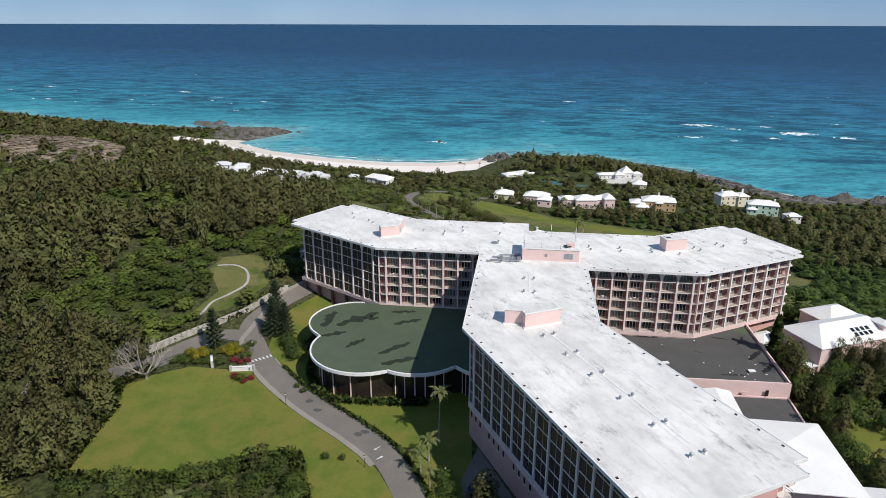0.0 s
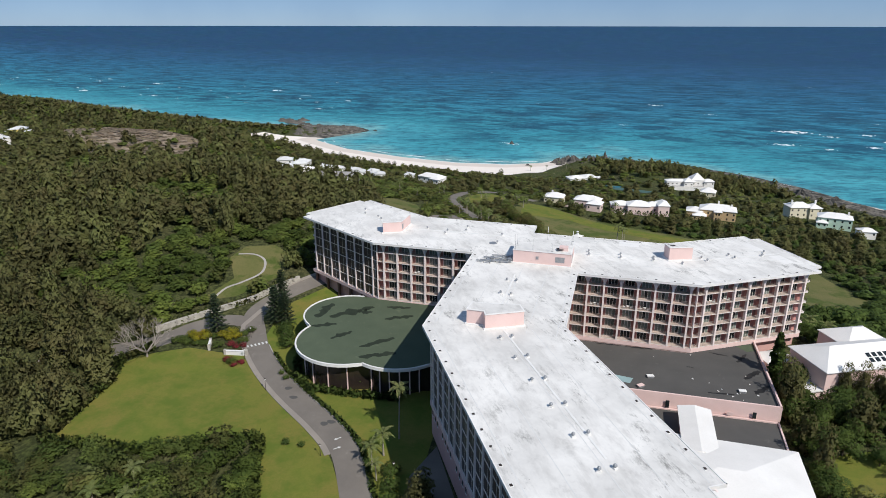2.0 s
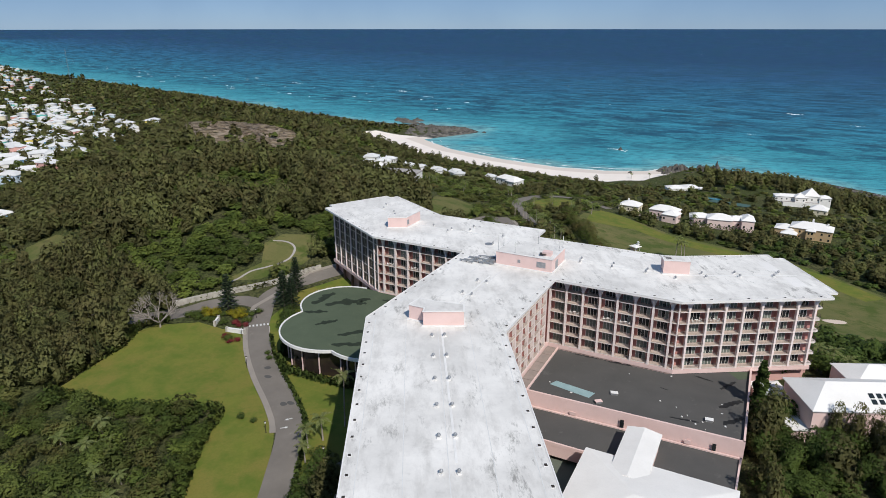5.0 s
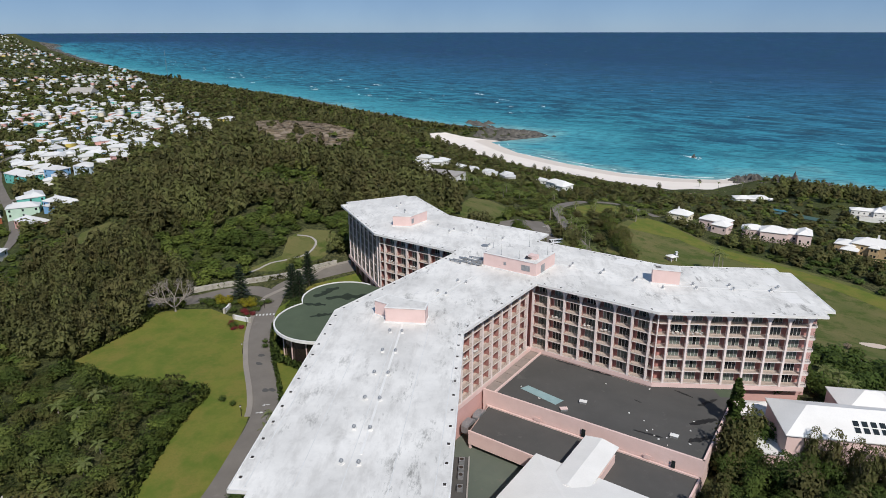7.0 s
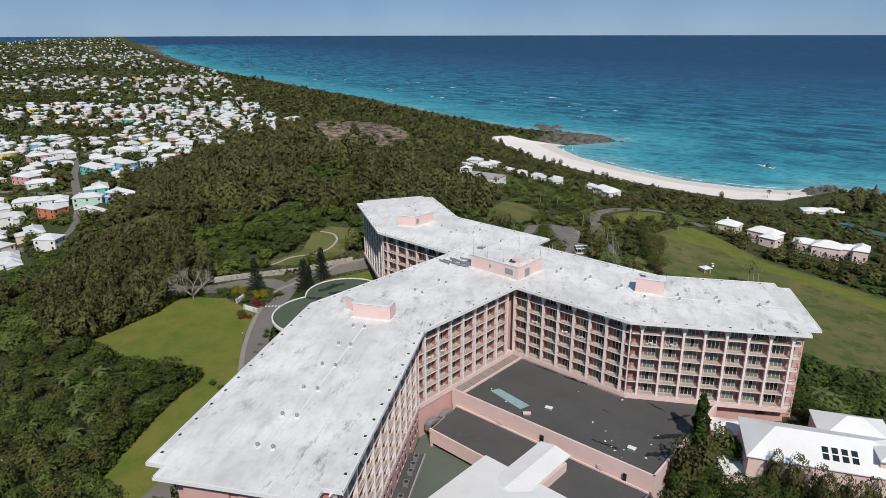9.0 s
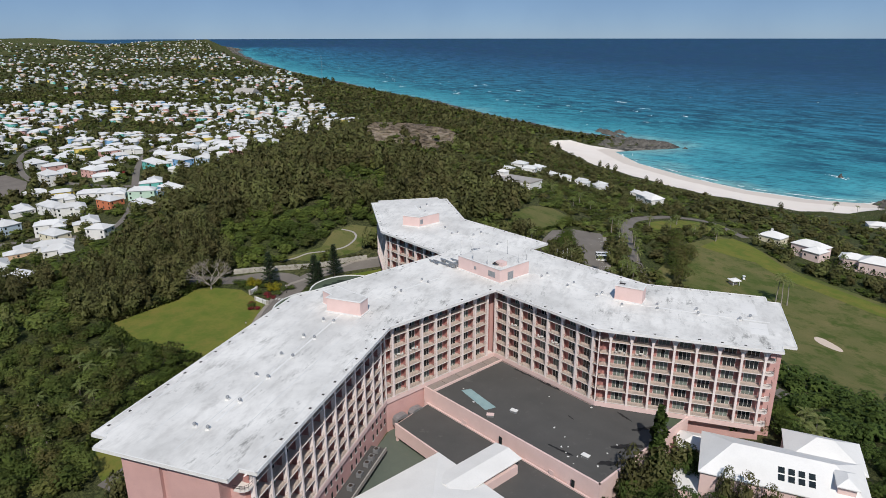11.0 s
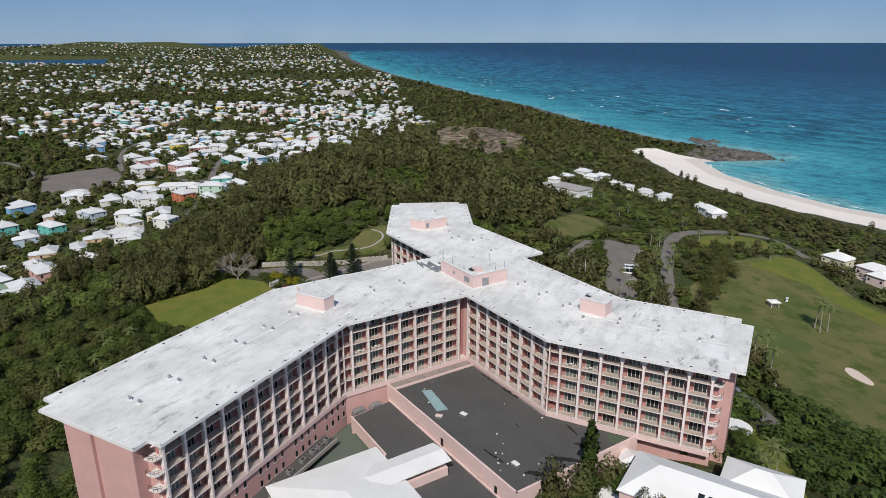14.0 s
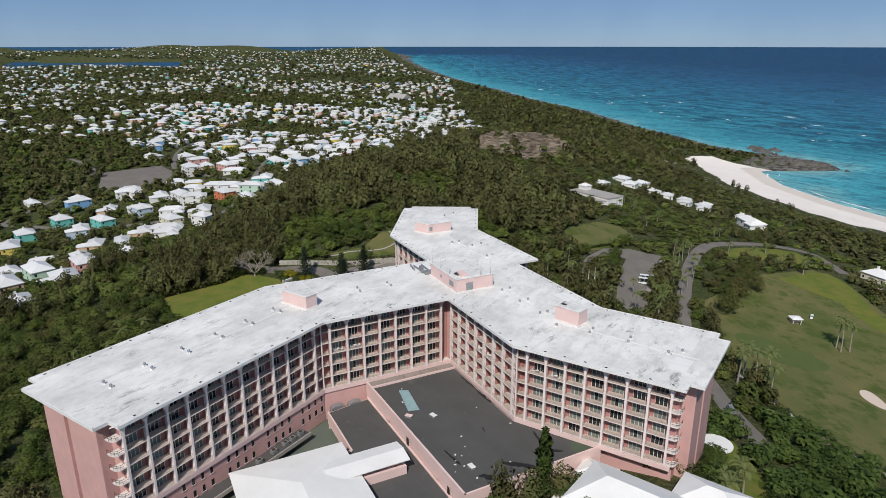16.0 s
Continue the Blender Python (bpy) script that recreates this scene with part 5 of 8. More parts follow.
drape("bunker", oval(60.5, 318, 6.0, 3.4, turn=-0.6), 0.12, SAND, "pale sand bunker in the fairway", "bunker", 2.0)
drape("bunker", oval(98, 300, 5.0, 3.0, turn=0.6), 0.12, SAND, "pale sand bunker in the fairway", "bunker", 2.0)
drape("putting_green", oval(27, 315, 15, 11, turn=0.5, seed=3), 0.11, surface("putting_green_turf", (0.076, 0.104, 0.028), (0.090, 0.114, 0.032), 0.1, 3.0, 0.95, grain=0.15), "smooth putting green", "putting green", 4.0)
drape("fairway_band", ribbon(curve_through([(-30, 424), (-15, 418), (15, 394), (48, 386), (88, 374), (118, 350)], 8), 5, -8), 0.11, LAWN, "bright green watered band of fairway", "golf fairway", 6.0)
for k in range(6):  # a zebra crossing on the drive
    c = Vector((-75.8, 163.9)) + Vector((0.72, 0.69)) * (-3.0 + 1.15 * k)
    d = Vector((-0.69, 0.72))
    single("road_marking", Build().prism([tuple(c + d * a + Vector((0.72, 0.69)) * b) for a, b in ((-0.9, -0.28), (0.9, -0.28), (0.9, 0.28), (-0.9, 0.28))], ground(c.x, c.y) + 0.10, ground(c.x, c.y) + 0.125), ROADPAINT, "worn white crossing bar painted on asphalt", "road marking", "structure", group="crossing bars")
for cx, cy, turn in ((-32.0, 126.5, 140), (-30.5, 123.2, -45)):  # arrows
    arrow = Build().prism([(-0.12, -1.0), (0.12, -1.0), (0.12, 0.2), (0.42, 0.2), (0, 0.95), (-0.42, 0.2), (-0.12, 0.2)], 0.0, 0.02)
    single("road_arrow", arrow, ROADPAINT, "white arrow painted on the drive", "road marking", "structure", pose(cx, cy, ground(cx, cy) + 0.11, 0, 0, turn))
for cx, cy in ((-54.5, 144), (-51, 140.2), (-37.8, 131.3), (-36.4, 132.5)):
    single("road_patch", Build().prism(oval(0, 0, 1.1, 0.8, 12, seed=int(-cx)), 0.0, 0.015), BITUMEN, "dark tar patch in the drive", "road patch", "structure", pose(cx, cy, ground(cx, cy) + 0.105))


# ---- where plants may stand ----
def off_line(x, y, line):
    best = np.full(np.shape(x), 1e9)
    for (ax, ay), (bx, by) in zip(line[:-1], line[1:]):
        dx, dy = bx - ax, by - ay
        t = np.clip(((x - ax) * dx + (y - ay) * dy) / max(dx * dx + dy * dy, 1e-9), 0, 1)
        best = np.minimum(best, np.hypot(x - ax - t * dx, y - ay - t * dy))
    return best


PLOTS = [OVAL, LAWN_WEST, LAWN_EAST, MEADOW, CLEARING, PARKING, FAIRWAY_LINE, EAST_GREEN, SOUTH_GREEN, LOT, QUARRY, FIELD,
         [(16, 136), (40, 100), (75, 90), (75, 122), (72, 156), (72, 192), (16, 182)], inset(MAIN, -4.0), [(-62, 192), (-62, 150), (-40, 142), (-8, 145), (-8, 192)]]
CASUARINA_STAND = [(-103.5, 112), (-108, 148), (-104, 153.5), (-112, 148), (-128, 139), (-150, 138), (-160, 118), (-128, 104)]
ROADS = [([tuple(p) for p in DRIVE], 6.0), ([tuple(p) for p in BRANCH], 3.4), ([tuple(p) for p in NORTH_ROAD], 4.0)]
ROADS.append(([(-106, 163), (-98, 176), (-92.5, 185), (-88, 195), (-83, 205)], 3.2))
YARDS = [(93, 182.5, 17), (103, 188, 13), (85, 178, 9), (74, 186, 8), (-150, 368, 22), (40, 590, 22), (24, 611, 12), (98, 622, 12), (-4, 748, 9), (-40, 742, 14), (-90, 161, 6.5), (-80, 158, 6.0), (-76.5, 151, 3.5), (-102.5, 148.5, 3.0)]  # (x, y, radius) kept free round houses


def free(x, y, margin=0.4):
    ok = np.ones(np.shape(x), bool)
    for poly in PLOTS:
        ok &= ~inside_poly(x, y, poly)
        ok &= off_line(x, y, poly + poly[:1]) > margin
    for line, w in ROADS:
        ok &= off_line(x, y, line) > w + margin - 0.4
    for yx, yy, r in YARDS:
        ok &= np.hypot(x - yx, y - yy) > r
    return ok


TOWN_EDGE = [(-150, -300), (-195, 20), (-215, 90), (-238, 150), (-272, 200), (-330, 226), (-350, 262), (-358, 290), (-392, 326), (-450, 388), (-440, 420), (-472, 472), (-600, 560), (-700, 610), (-870, 690), (-1070, 775), (-1200, 830), (-2000, 1230), (-4000, 1900), (-9000, 3700), (-9000, -3000), (-150, -3000)]


# ---- plants ----
def crown(seed, n, kind, loose=0.6):
    """A unit crown (height 1) of n leaf sprays, set on the outer side of a cluster of rounded puffs."""
    r = np.random.RandomState(seed)
    if kind == "plume":  # feathery, taller than broad, uneven top
        k = 15
        t = np.sort(r.uniform(0.16, 0.90, k))
        a0 = 2.4 * np.arange(k) + r.uniform(-0.6, 0.6, k)
        q0 = (0.36 * np.sqrt(np.clip(1.06 - t, 0, 1)) + 0.02) * r.uniform(0.55, 1.0, k)
        q0[t > 0.8] *= 0.6
        c = np.stack([np.cos(a0) * q0, np.sin(a0) * q0, t], -1)
        rad = np.stack([r.uniform(0.12, 0.20, k)] * 2 + [r.uniform(0.10, 0.17, k)], -1)
        size, stretch = 0.082, 1.35
    else:  # broad lobed dome
        k = 13
        a0, q0 = 2.4 * np.arange(k) + r.uniform(-0.5, 0.5, k), 0.42 * np.sqrt(np.arange(k) / k) * r.uniform(0.8, 1.1, k)
        c = np.stack([np.cos(a0) * q0, np.sin(a0) * q0, 0.74 - 1.6 * q0 ** 2 + r.uniform(-0.10, 0.10, k)], -1)
        rad = np.stack([r.uniform(0.15, 0.23, k)] * 2 + [r.uniform(0.18, 0.28, k)], -1)
        size, stretch = 0.088, 1.15
    m = 4 * n
    which = r.randint(0, k, m)
    d = r.normal(size=(m, 3))
    d[:, 2] += 0.35
    d /= np.linalg.norm(d, axis=1, keepdims=True)
    p = c[which] + d * rad[which] * r.uniform(0.80, 1.12, (m, 1))
    deep = np.min(np.linalg.norm((p[:, None] - c[None]) / rad[None], axis=2), axis=1)
    best = np.argsort(-(deep > 0.74).astype(float), kind="stable")[:n]
    p, d = p[best], d[best]
    inner = np.arange(n) % 4 == 0  # larger sprays inside close the crown
    heart = np.array([0, 0, 0.34])
    p = np.where(inner[:, None], (p - heart) * 0.72 + heart * 0.8, p)
    out = p - np.array([0, 0, 0.3])
    out = out / (np.linalg.norm(out, axis=1, keepdims=True) + 1e-9)
    nrm = 0.6 * d + 0.4 * out + r.normal(size=(n, 3)) * loose + np.array([0, 0, 0.25])
    nrm /= np.linalg.norm(nrm, axis=1, keepdims=True)
    u = np.cross(nrm, r.normal(size=(n, 3)))
    u /= np.linalg.norm(u, axis=1, keepdims=True) + 1e-9
    v = np.cross(nrm, u)
    size *= 0.82 if n > 250 else 1.0  # finer sprays on the plants close by
    s = size * r.uniform(0.6, 1.35, (n, 1)) * math.sqrt(110.0 / n) ** 0.9
    s = s * np.where(inner[:, None], 1.9, 0.92)
    u, v = u * s * stretch, v * s
    q = np.stack([p - u - v * 0.75, p + u - v * 0.55, p + u * 0.1 + v * 1.25], 1)
    q[:, :, 2] = np.maximum(q[:, :, 2], 0.0)
    return q, 0.55 * d + 0.45 * out + 0.25 * nrm


def grove(name, x, y, tall, wide, kind, n, material, label, category="trees", seed=0, sink=0.25):
    """Many plants joined to one mesh: each a crown of leaf sprays, turned and sized on its own."""
    if len(x) == 0:
        return None
    r = np.random.RandomState(seed + 7)
    protos = [crown(seed * 10 + k, n, kind, 0.6 if n > 250 else 0.28) for k in range(6)]
    which = r.randint(0, 6, len(x))
    px, py, pz, k = distant(x, y, height(x, y) - sink)
    turn = r.uniform(0, 6.28, len(x))
    c, s = np.cos(turn), np.sin(turn)
    all_v, all_n = [], []
    for i in range(6):
        sel = which == i
        if not sel.any():
            continue
        P, N = protos[i][0][None], protos[i][1][None]
        w, h = (wide * k)[sel][:, None, None], (tall * k)[sel][:, None, None]
        cc, ss = c[sel][:, None, None], s[sel][:, None, None]
        X = (P[..., 0] * cc - P[..., 1] * ss) * w + px[sel][:, None, None]
        Y = (P[..., 0] * ss + P[..., 1] * cc) * w + py[sel][:, None, None]
        Z = P[..., 2] * h + pz[sel][:, None, None]
        all_v.append(np.stack([X, Y, Z], -1).reshape(-1, 3))
        cc, ss = c[sel][:, None], s[sel][:, None]
        D = np.stack([N[..., 0] * cc - N[..., 1] * ss, N[..., 0] * ss + N[..., 1] * cc, N[..., 2] + 0 * cc], -1)
        all_n.append(np.repeat(D.reshape(-1, 3), 3, axis=0))
    v = np.concatenate(all_v)
    me = from_arrays(name, v, np.arange(len(v)).reshape(-1, 3), material)
    crown_sides(me, np.concatenate(all_n))
    tone = np.clip(r.normal(size=len(x)) * 0.42 + 0.9 * (patches(x, y, 14, 0.7) - 0.5), -1, 1)
    tone = np.concatenate([np.repeat(tone[which == i], 3 * n) for i in range(6)])
    me.attributes.new("plant_tone", "FLOAT", "POINT").data.foreach_set("value", tone.astype(np.float32))
    return tagged(new(name, me), label, category, kind="stuff")


def scatter(x0, x1, y0, y1, step, seed):
    r = np.random.RandomState(seed)
    X, Y = np.meshgrid(np.arange(x0, x1, step), np.arange(y0, y1, step))
    X, Y = X.ravel(), Y.ravel()
    return X + r.uniform(-0.48, 0.48, X.shape) * step, Y + r.uniform(-0.48, 0.48, X.shape) * step, r


def patches(x, y, s, o):
    """A slow wave pattern from 0 to 1 that groups plants of a kind."""
    return 0.5 + 0.25 * (np.sin(x / s + o) * np.cos(y / (0.8 * s) + 1.7 * o) + np.sin((x + y) / (1.3 * s) + 2 * o) * np.cos((x - 1.4 * y) / (1.1 * s)))


def viewed(x, y):
    """Roughly what the walk overlooks."""
    a = np.degrees(np.arctan2(-(x - 90), y + 20))
    return (a > -50) & (a < 112) & (np.hypot(x - 90, y) > 60)


# houses come first, so that woods leave them room

# ---- houses ----
PAINTS = {"white": (0.78, 0.77, 0.74), "pink": (0.66, 0.38, 0.34), "pale_pink": (0.76, 0.60, 0.56), "blue": (0.22, 0.42, 0.66), "turquoise": (0.16, 0.52, 0.46), "yellow": (0.72, 0.56, 0.14),
          "peach": (0.66, 0.45, 0.30), "orange": (0.60, 0.20, 0.10), "pale_blue": (0.52, 0.62, 0.70), "mint": (0.50, 0.66, 0.54), "tan": (0.52, 0.38, 0.22), "cream": (0.72, 0.66, 0.50)}
WALLPAINT = {k: surface(k + "_house_paint", c, tuple(v * 0.88 for v in c), 0.3, 4.0, 0.85, grain=0.12) for k, c in PAINTS.items()}
TOWNROOF = surface("weathered_white_roof_wash", (0.74, 0.74, 0.735), (0.58, 0.58, 0.575), 0.08, 2.0, 0.85, grain=0.15, bump=0.15, vary=0.35)
SHUTTER = surface("dark_shutter_paint", (0.05, 0.07, 0.07), (0.04, 0.05, 0.05), 1.0, 6.0, 0.6)
HOUSE_WINDOW = Build().box(-0.5, 0.5, -0.05, 0.03, 0, 1.25).mesh("window", GLASS)
HOUSE_DOOR = Build().box(-0.5, 0.5, -0.06, 0.03, 0, 2.1).mesh("door", SHUTTER)
HOUSES = {}


def house_kind(paint, w, d, storeys, wing):
    """A house with its parts, made once for each kind and copied."""
    key = (paint, w, d, storeys, wing)
    if key in HOUSES:
        return HOUSES[key], True
    nice = paint.replace("_", " ")
    tall = "two-storey" if storeys == 2 else "single-storey" if storeys == 1 else "three-storey"
    e = thing("house", 0, 0, 0, f"{tall} {nice} house with a white stepped roof", "house")
    h = 2.75 * storeys + 0.5
    body = Build().box(-w / 2, w / 2, -d / 2, d / 2, -2.5, h)
    if wing:
        body.box(w / 2 - d * 0.75, w / 2, -d / 2 - wing, -d / 2 + 0.02, -2.5, h - 0.3)
    part("wall", body, WALLPAINT[paint], e)
    part("roof", hip_roof(-w / 2, w / 2, -d / 2, d / 2, h, min(w, d) * 0.24), TOWNROOF, e, "white stepped limestone roof")
    if wing:
        part("roof", hip_roof(w / 2 - d * 0.75, w / 2, -d / 2 - wing, d * 0.1, h - 0.25, d * 0.17, 0.35), TOWNROOF, e, "white stepped limestone roof")
    part("chimney", Build().box(-w * 0.3, -w * 0.3 + 0.8, -0.4, 0.4, h + 0.3, h + min(w, d) * 0.19 + 0.7), TOWNROOF, e)
    for s in range(storeys):
        z = 1.0 + 2.75 * s
        for x in np.linspace(-w / 2 + 1.6, w / 2 - 1.6, max(2, int(w / 4.5))):
            if s == 0 and abs(x) < 1.2:
                part("door", HOUSE_DOOR, None, e, "", Matrix.Translation((x, -d / 2, 0.1)))
            elif not (wing and x > w / 2 - d * 0.75):
                part("window", HOUSE_WINDOW, None, e, "", Matrix.Translation((x, -d / 2, z)))
        for y in np.linspace(-d / 2 + 1.6, d / 2 - 1.6, max(2, int(d / 5))):
            part("window", HOUSE_WINDOW, None, e, "", Matrix.Translation((w / 2, y, z)) @ Matrix.Rotation(radians(90), 4, "Z"))
    HOUSES[key] = e
    return e, False


def house(x, y, turn, paint="white", w=14, d=9, storeys=1, wing=0.0, sink=0.4):
    e, again = house_kind(paint, w, d, storeys, wing)
    zs = [ground(x + dx, y + dy) for dx in (-w / 3, w / 3) for dy in (-d / 3, d / 3)]
    px, py, pz, k = (float(v) for v in distant(x, y, sum(zs) / 4 - sink))
    m = pose(px, py, pz, 0, 0, turn)
    if again:
        e = copy_thing(e, m)
    e.matrix_basis = m
    YARDS.append((x, y, 0.52 * max(w, d) + 2.5))
    if y > 400:  # gardens on the inland side
        YARDS.append((x + 2, y - 0.5 * d - 5, 0.42 * w + 3))
    return e


# villas towards the beach
def villa(x, y, z, turn, paint, label, blocks, patio=None, chimneys=()):
    """blocks: (x, y, width, depth, wall height, roof rise) in the villa's own metres, its front towards -y."""
    e = thing("villa", x, y, z, label, "house", turn)
    for cx, cy, w, d, h, rise in blocks:
        wall = part("wall", Build().box(cx - w / 2, cx + w / 2, cy - d / 2, cy + d / 2, -6, h), WALLPAINT[paint], e)
        part("roof", hip_roof(cx - w / 2, cx + w / 2, cy - d / 2, cy + d / 2, h, rise, 0.5), WHITE, e, "white stepped limestone roof")
        for zz in ((0.9, 4.0) if h > 6 else (1.3,)):
            for wx in np.linspace(cx - w / 2 + 1.4, cx + w / 2 - 1.4, max(2, int(w / 3.6))):
                part("window", HOUSE_WINDOW, None, wall, "", Matrix.Translation((wx, cy - d / 2, zz)))
        part("window", HOUSE_WINDOW, None, wall, "", Matrix.Translation((cx + w / 2, cy, 1.2)) @ Matrix.Rotation(radians(90), 4, "Z"))
    if patio:
        x0, x1, y0, y1 = patio
        part("patio", Build().box(x0, x1, y0, y1, -3, 0.15), CONCRETE, e, "pale paved patio")
        part("patio_wall", Build().box(x0, x1, y0 - 0.3, y0, -3, 0.95), WALLPAINT[paint], e)
    for cx, cy, top in chimneys:
        part("chimney", Build().box(cx - 0.5, cx + 0.5, cy - 0.5, cy + 0.5, 3, top), WHITE, e)
    c, n = math.cos(radians(turn)), math.sin(radians(turn))
    for cx, cy, w, d, h, rise in blocks:
        YARDS.append((x + c * cx - n * cy, y + n * cx + c * cy, 0.55 * max(w, d) + 2.0))
        YARDS.append((x + c * cx - n * (cy - d * 0.7), y + n * cx + c * (cy - d * 0.7), 0.45 * w + 3.0))
    return e


villa(-13.7, 449, -28.6, -6, "cream", "small cream bungalow with a white hipped roof", [(0, 0, 13, 10, 4.2, 2.6)], None, [(-2, 1, 7.6)])
villa(11, 440, -28.0, -10, "pale_pink", "pink villa with white hipped roofs and a terrace", [(-2, 2, 17, 10, 4.6, 2.7), (4.5, -5, 9, 9, 4.3, 2.3)], (-16, 0, -8, -3))
villa(40, 441, -29.6, 8, "pale_pink", "long pink villa with several white hipped roofs round a patio", [(-9, 3, 12, 9, 4.4, 2.2), (2, -1, 14, 11, 5.4, 2.8), (13, 2, 12, 8, 4.6, 2.2), (18, 0, 7, 12, 6.0, 2.4)], (-14, -5, -8, -2))
villa(90, 449, -32.4, -6, "tan", "large two-storey ochre villa with white roofs and a columned porch", [(3, 0, 22, 12, 6.8, 3.0), (-11, -2, 10, 10, 5.2, 2.2), (-8, -8, 8, 6, 3.6, 1.6), (3, -6.5, 4.5, 2.5, 6.2, 1.6)], (-4, 12, -12, -6), [(3, 2, 11.2), (11, 0, 10.0)])
villa(92, 640, -54.0, 12, "white", "large white villa with tall peaked roofs above the shore", [(-8, 0, 26, 9, 4.0, 1.6), (8, 3, 12, 12, 5.0, 6.0), (18, 0, 9, 8, 4.0, 2.0), (-2, -4, 8, 8, 4.4, 3.6)], (-16, 12, -12, -5))
villa(104, 590, -51.5, -10, "cream", "small cream pavilion with a white pyramid roof", [(0, 0, 12, 10, 4.0, 3.4)])
villa(-7, 668, -63.5, 28, "white", "sprawling white house with broad roofs beside the beach", [(-8, 0, 16, 12, 4.6, 2.2), (7, 2, 14, 14, 4.6, 2.4), (16, -1, 8, 8, 3.6, 1.4)], (2, 18, -12, -6))
villa(149, 484, -35.5, 14, "cream", "two-storey cream villa with chimneys and white roofs", [(0, 0, 15, 10, 6.6, 2.8), (9, -2, 8, 9, 6.4, 2.4)], None, [(-5, 0, 10.6), (11, 0, 10.4)])
villa(163, 452, -33.0, -12, "mint", "two-storey pale green villa with a white hipped roof", [(0, 0, 19, 10, 6.4, 2.6), (-7, -5, 6, 5, 3.4, 1.4)], None, [(7, 0, 10.0)])
villa(175, 432, -32.0, 5, "white", "small white cottage with a hipped roof", [(0, 0, 9, 7, 3.4, 1.8)])
villa(-109, 470, -25.0, -22, "white", "white beach house with a long hipped roof", [(0, 0, 20, 9, 4.0, 2.4), (7, -3, 8, 8, 3.8, 2.0)])
for args in ((-232, 468, 20, "white", 12, 9, 1), (-216, 462, 30, "white", 11, 9, 1), (-222, 480, 10, "white", 11, 8, 1), (-198, 470, 0, "white", 9, 7, 1), (-188, 474, 40, "white", 9, 8, 1), (-178, 482, 20, "white", 9, 7, 1), (-170, 474, 25, "white", 9, 8, 1), (-162, 484, 60, "white", 9, 8, 1), (-154, 476, 25, "white", 8, 7, 1), (-166, 492, 10, "white", 9, 7, 1), (-136, 496, 10, "white", 8, 7, 1),
             (-205, 424, 30, "white", 10, 8, 1), (-246, 262, 20, "white", 12, 8, 1)):
    house(*args)
# the near edge of the town
for args in ((-348, 61, 20, "turquoise", 14, 11, 2), (-322, 41, 15, "turquoise", 14, 11, 2), (-328, 87, 25, "turquoise", 16, 10, 2), (-393, 72, 20, "blue", 18, 11, 2, 6.0), (-337, 113, 20, "pale_blue", 13, 11, 2),
             (-349, 142, 15, "white", 20, 11, 2), (-288, 36, 10, "yellow", 16, 10, 2), (-187, 60, 20, "mint", 16, 10, 2), (-188, 80, 15, "pink", 15, 10, 2), (-168, 72, 12, "yellow", 17, 11, 1, 6.0),
             (-160, 50, 20, "peach", 16, 10, 2), (-204, 101, 30, "white", 14, 9, 1), (-225, 77, 20, "white", 16, 8, 1), (-244, 144, 40, "white", 11, 9, 2), (-276, 128, 20, "cream", 14, 10, 2), (-209, 45, 20, "white", 15, 9, 1), (-130, 58, 20, "white", 15, 10, 1),
             (-640, 148, 10, "blue", 22, 13, 2, 7.0), (-602, 140, 10, "blue", 18, 12, 2), (-397, 226, 5, "turquoise", 26, 12, 2), (-292, 201, 8, "blue", 18, 11, 1, 6.0), (-427, 188, 20, "pink", 18, 11, 2), (-431, 158, 10, "white", 16, 12, 3), (-508, 163, 15, "white", 17, 12, 2),
             (-277, 178, 8, "pink", 18, 9, 1), (-313, 168, 20, "orange", 14, 10, 2), (-305, 186, 60, "mint", 16, 9, 2), (-468, 402, 0, "blue", 26, 13, 1, 6.0), (-363, 253, 20, "pale_blue", 14, 10, 2), (-372, 284, 10, "pink", 15, 9, 2), (-383, 242, 15, "blue", 13, 10, 2)):
    house(*args)

# streets
for line, wide in (([(-250, 150), (-270, 165), (-320, 185), (-376, 203), (-430, 222), (-520, 262), (-600, 330)], 2.6), ([(-345, 206), (-355, 192), (-421, 166), (-447, 150), (-520, 152), (-620, 175), (-740, 235)], 2.4), ([(-368, 21), (-400, 40), (-430, 62), (-452, 74), (-520, 80), (-580, 60)], 2.2), ([(-255, 140), (-300, 120), (-330, 72), (-368, 21), (-380, -30)], 2.8),
                   ([(-610, 420), (-660, 380), (-740, 330), (-860, 300)], 3.0), ([(-600, 330), (-640, 250), (-640, 190)], 2.8)):
    line = curve_through(line, 8.0)
    drape("road", ribbon(line, wide, -wide), 0.35, ASPHALT, "narrow grey street between the houses", "road", 8.0)
    ROADS.append(([tuple(p) for p in line], wide + 1.0))

# the town, street by street
town_rng = random.Random(12)
kinds = [("white", 16, 8, 1, 0.0), ("white", 19, 9, 1, 5.0), ("white", 17, 9, 2, 6.0), ("white", 14, 9, 1, 6.0), ("cream", 17, 9, 1, 5.0), ("pink", 17, 9, 2, 0.0), ("peach", 15, 9, 1, 5.0), ("pale_blue", 17, 9, 2, 5.0), ("blue", 15, 9, 1, 0.0), ("mint", 18, 9, 1, 6.0), ("turquoise", 16, 9, 2, 5.0), ("yellow", 15, 8, 1, 0.0)]
weights = [9, 9, 7, 7, 3, 4, 3, 3, 1.5, 2, 1, 1]
tx, ty, _ = scatter(-1250, -150, -120, 780, 20.5, 5)
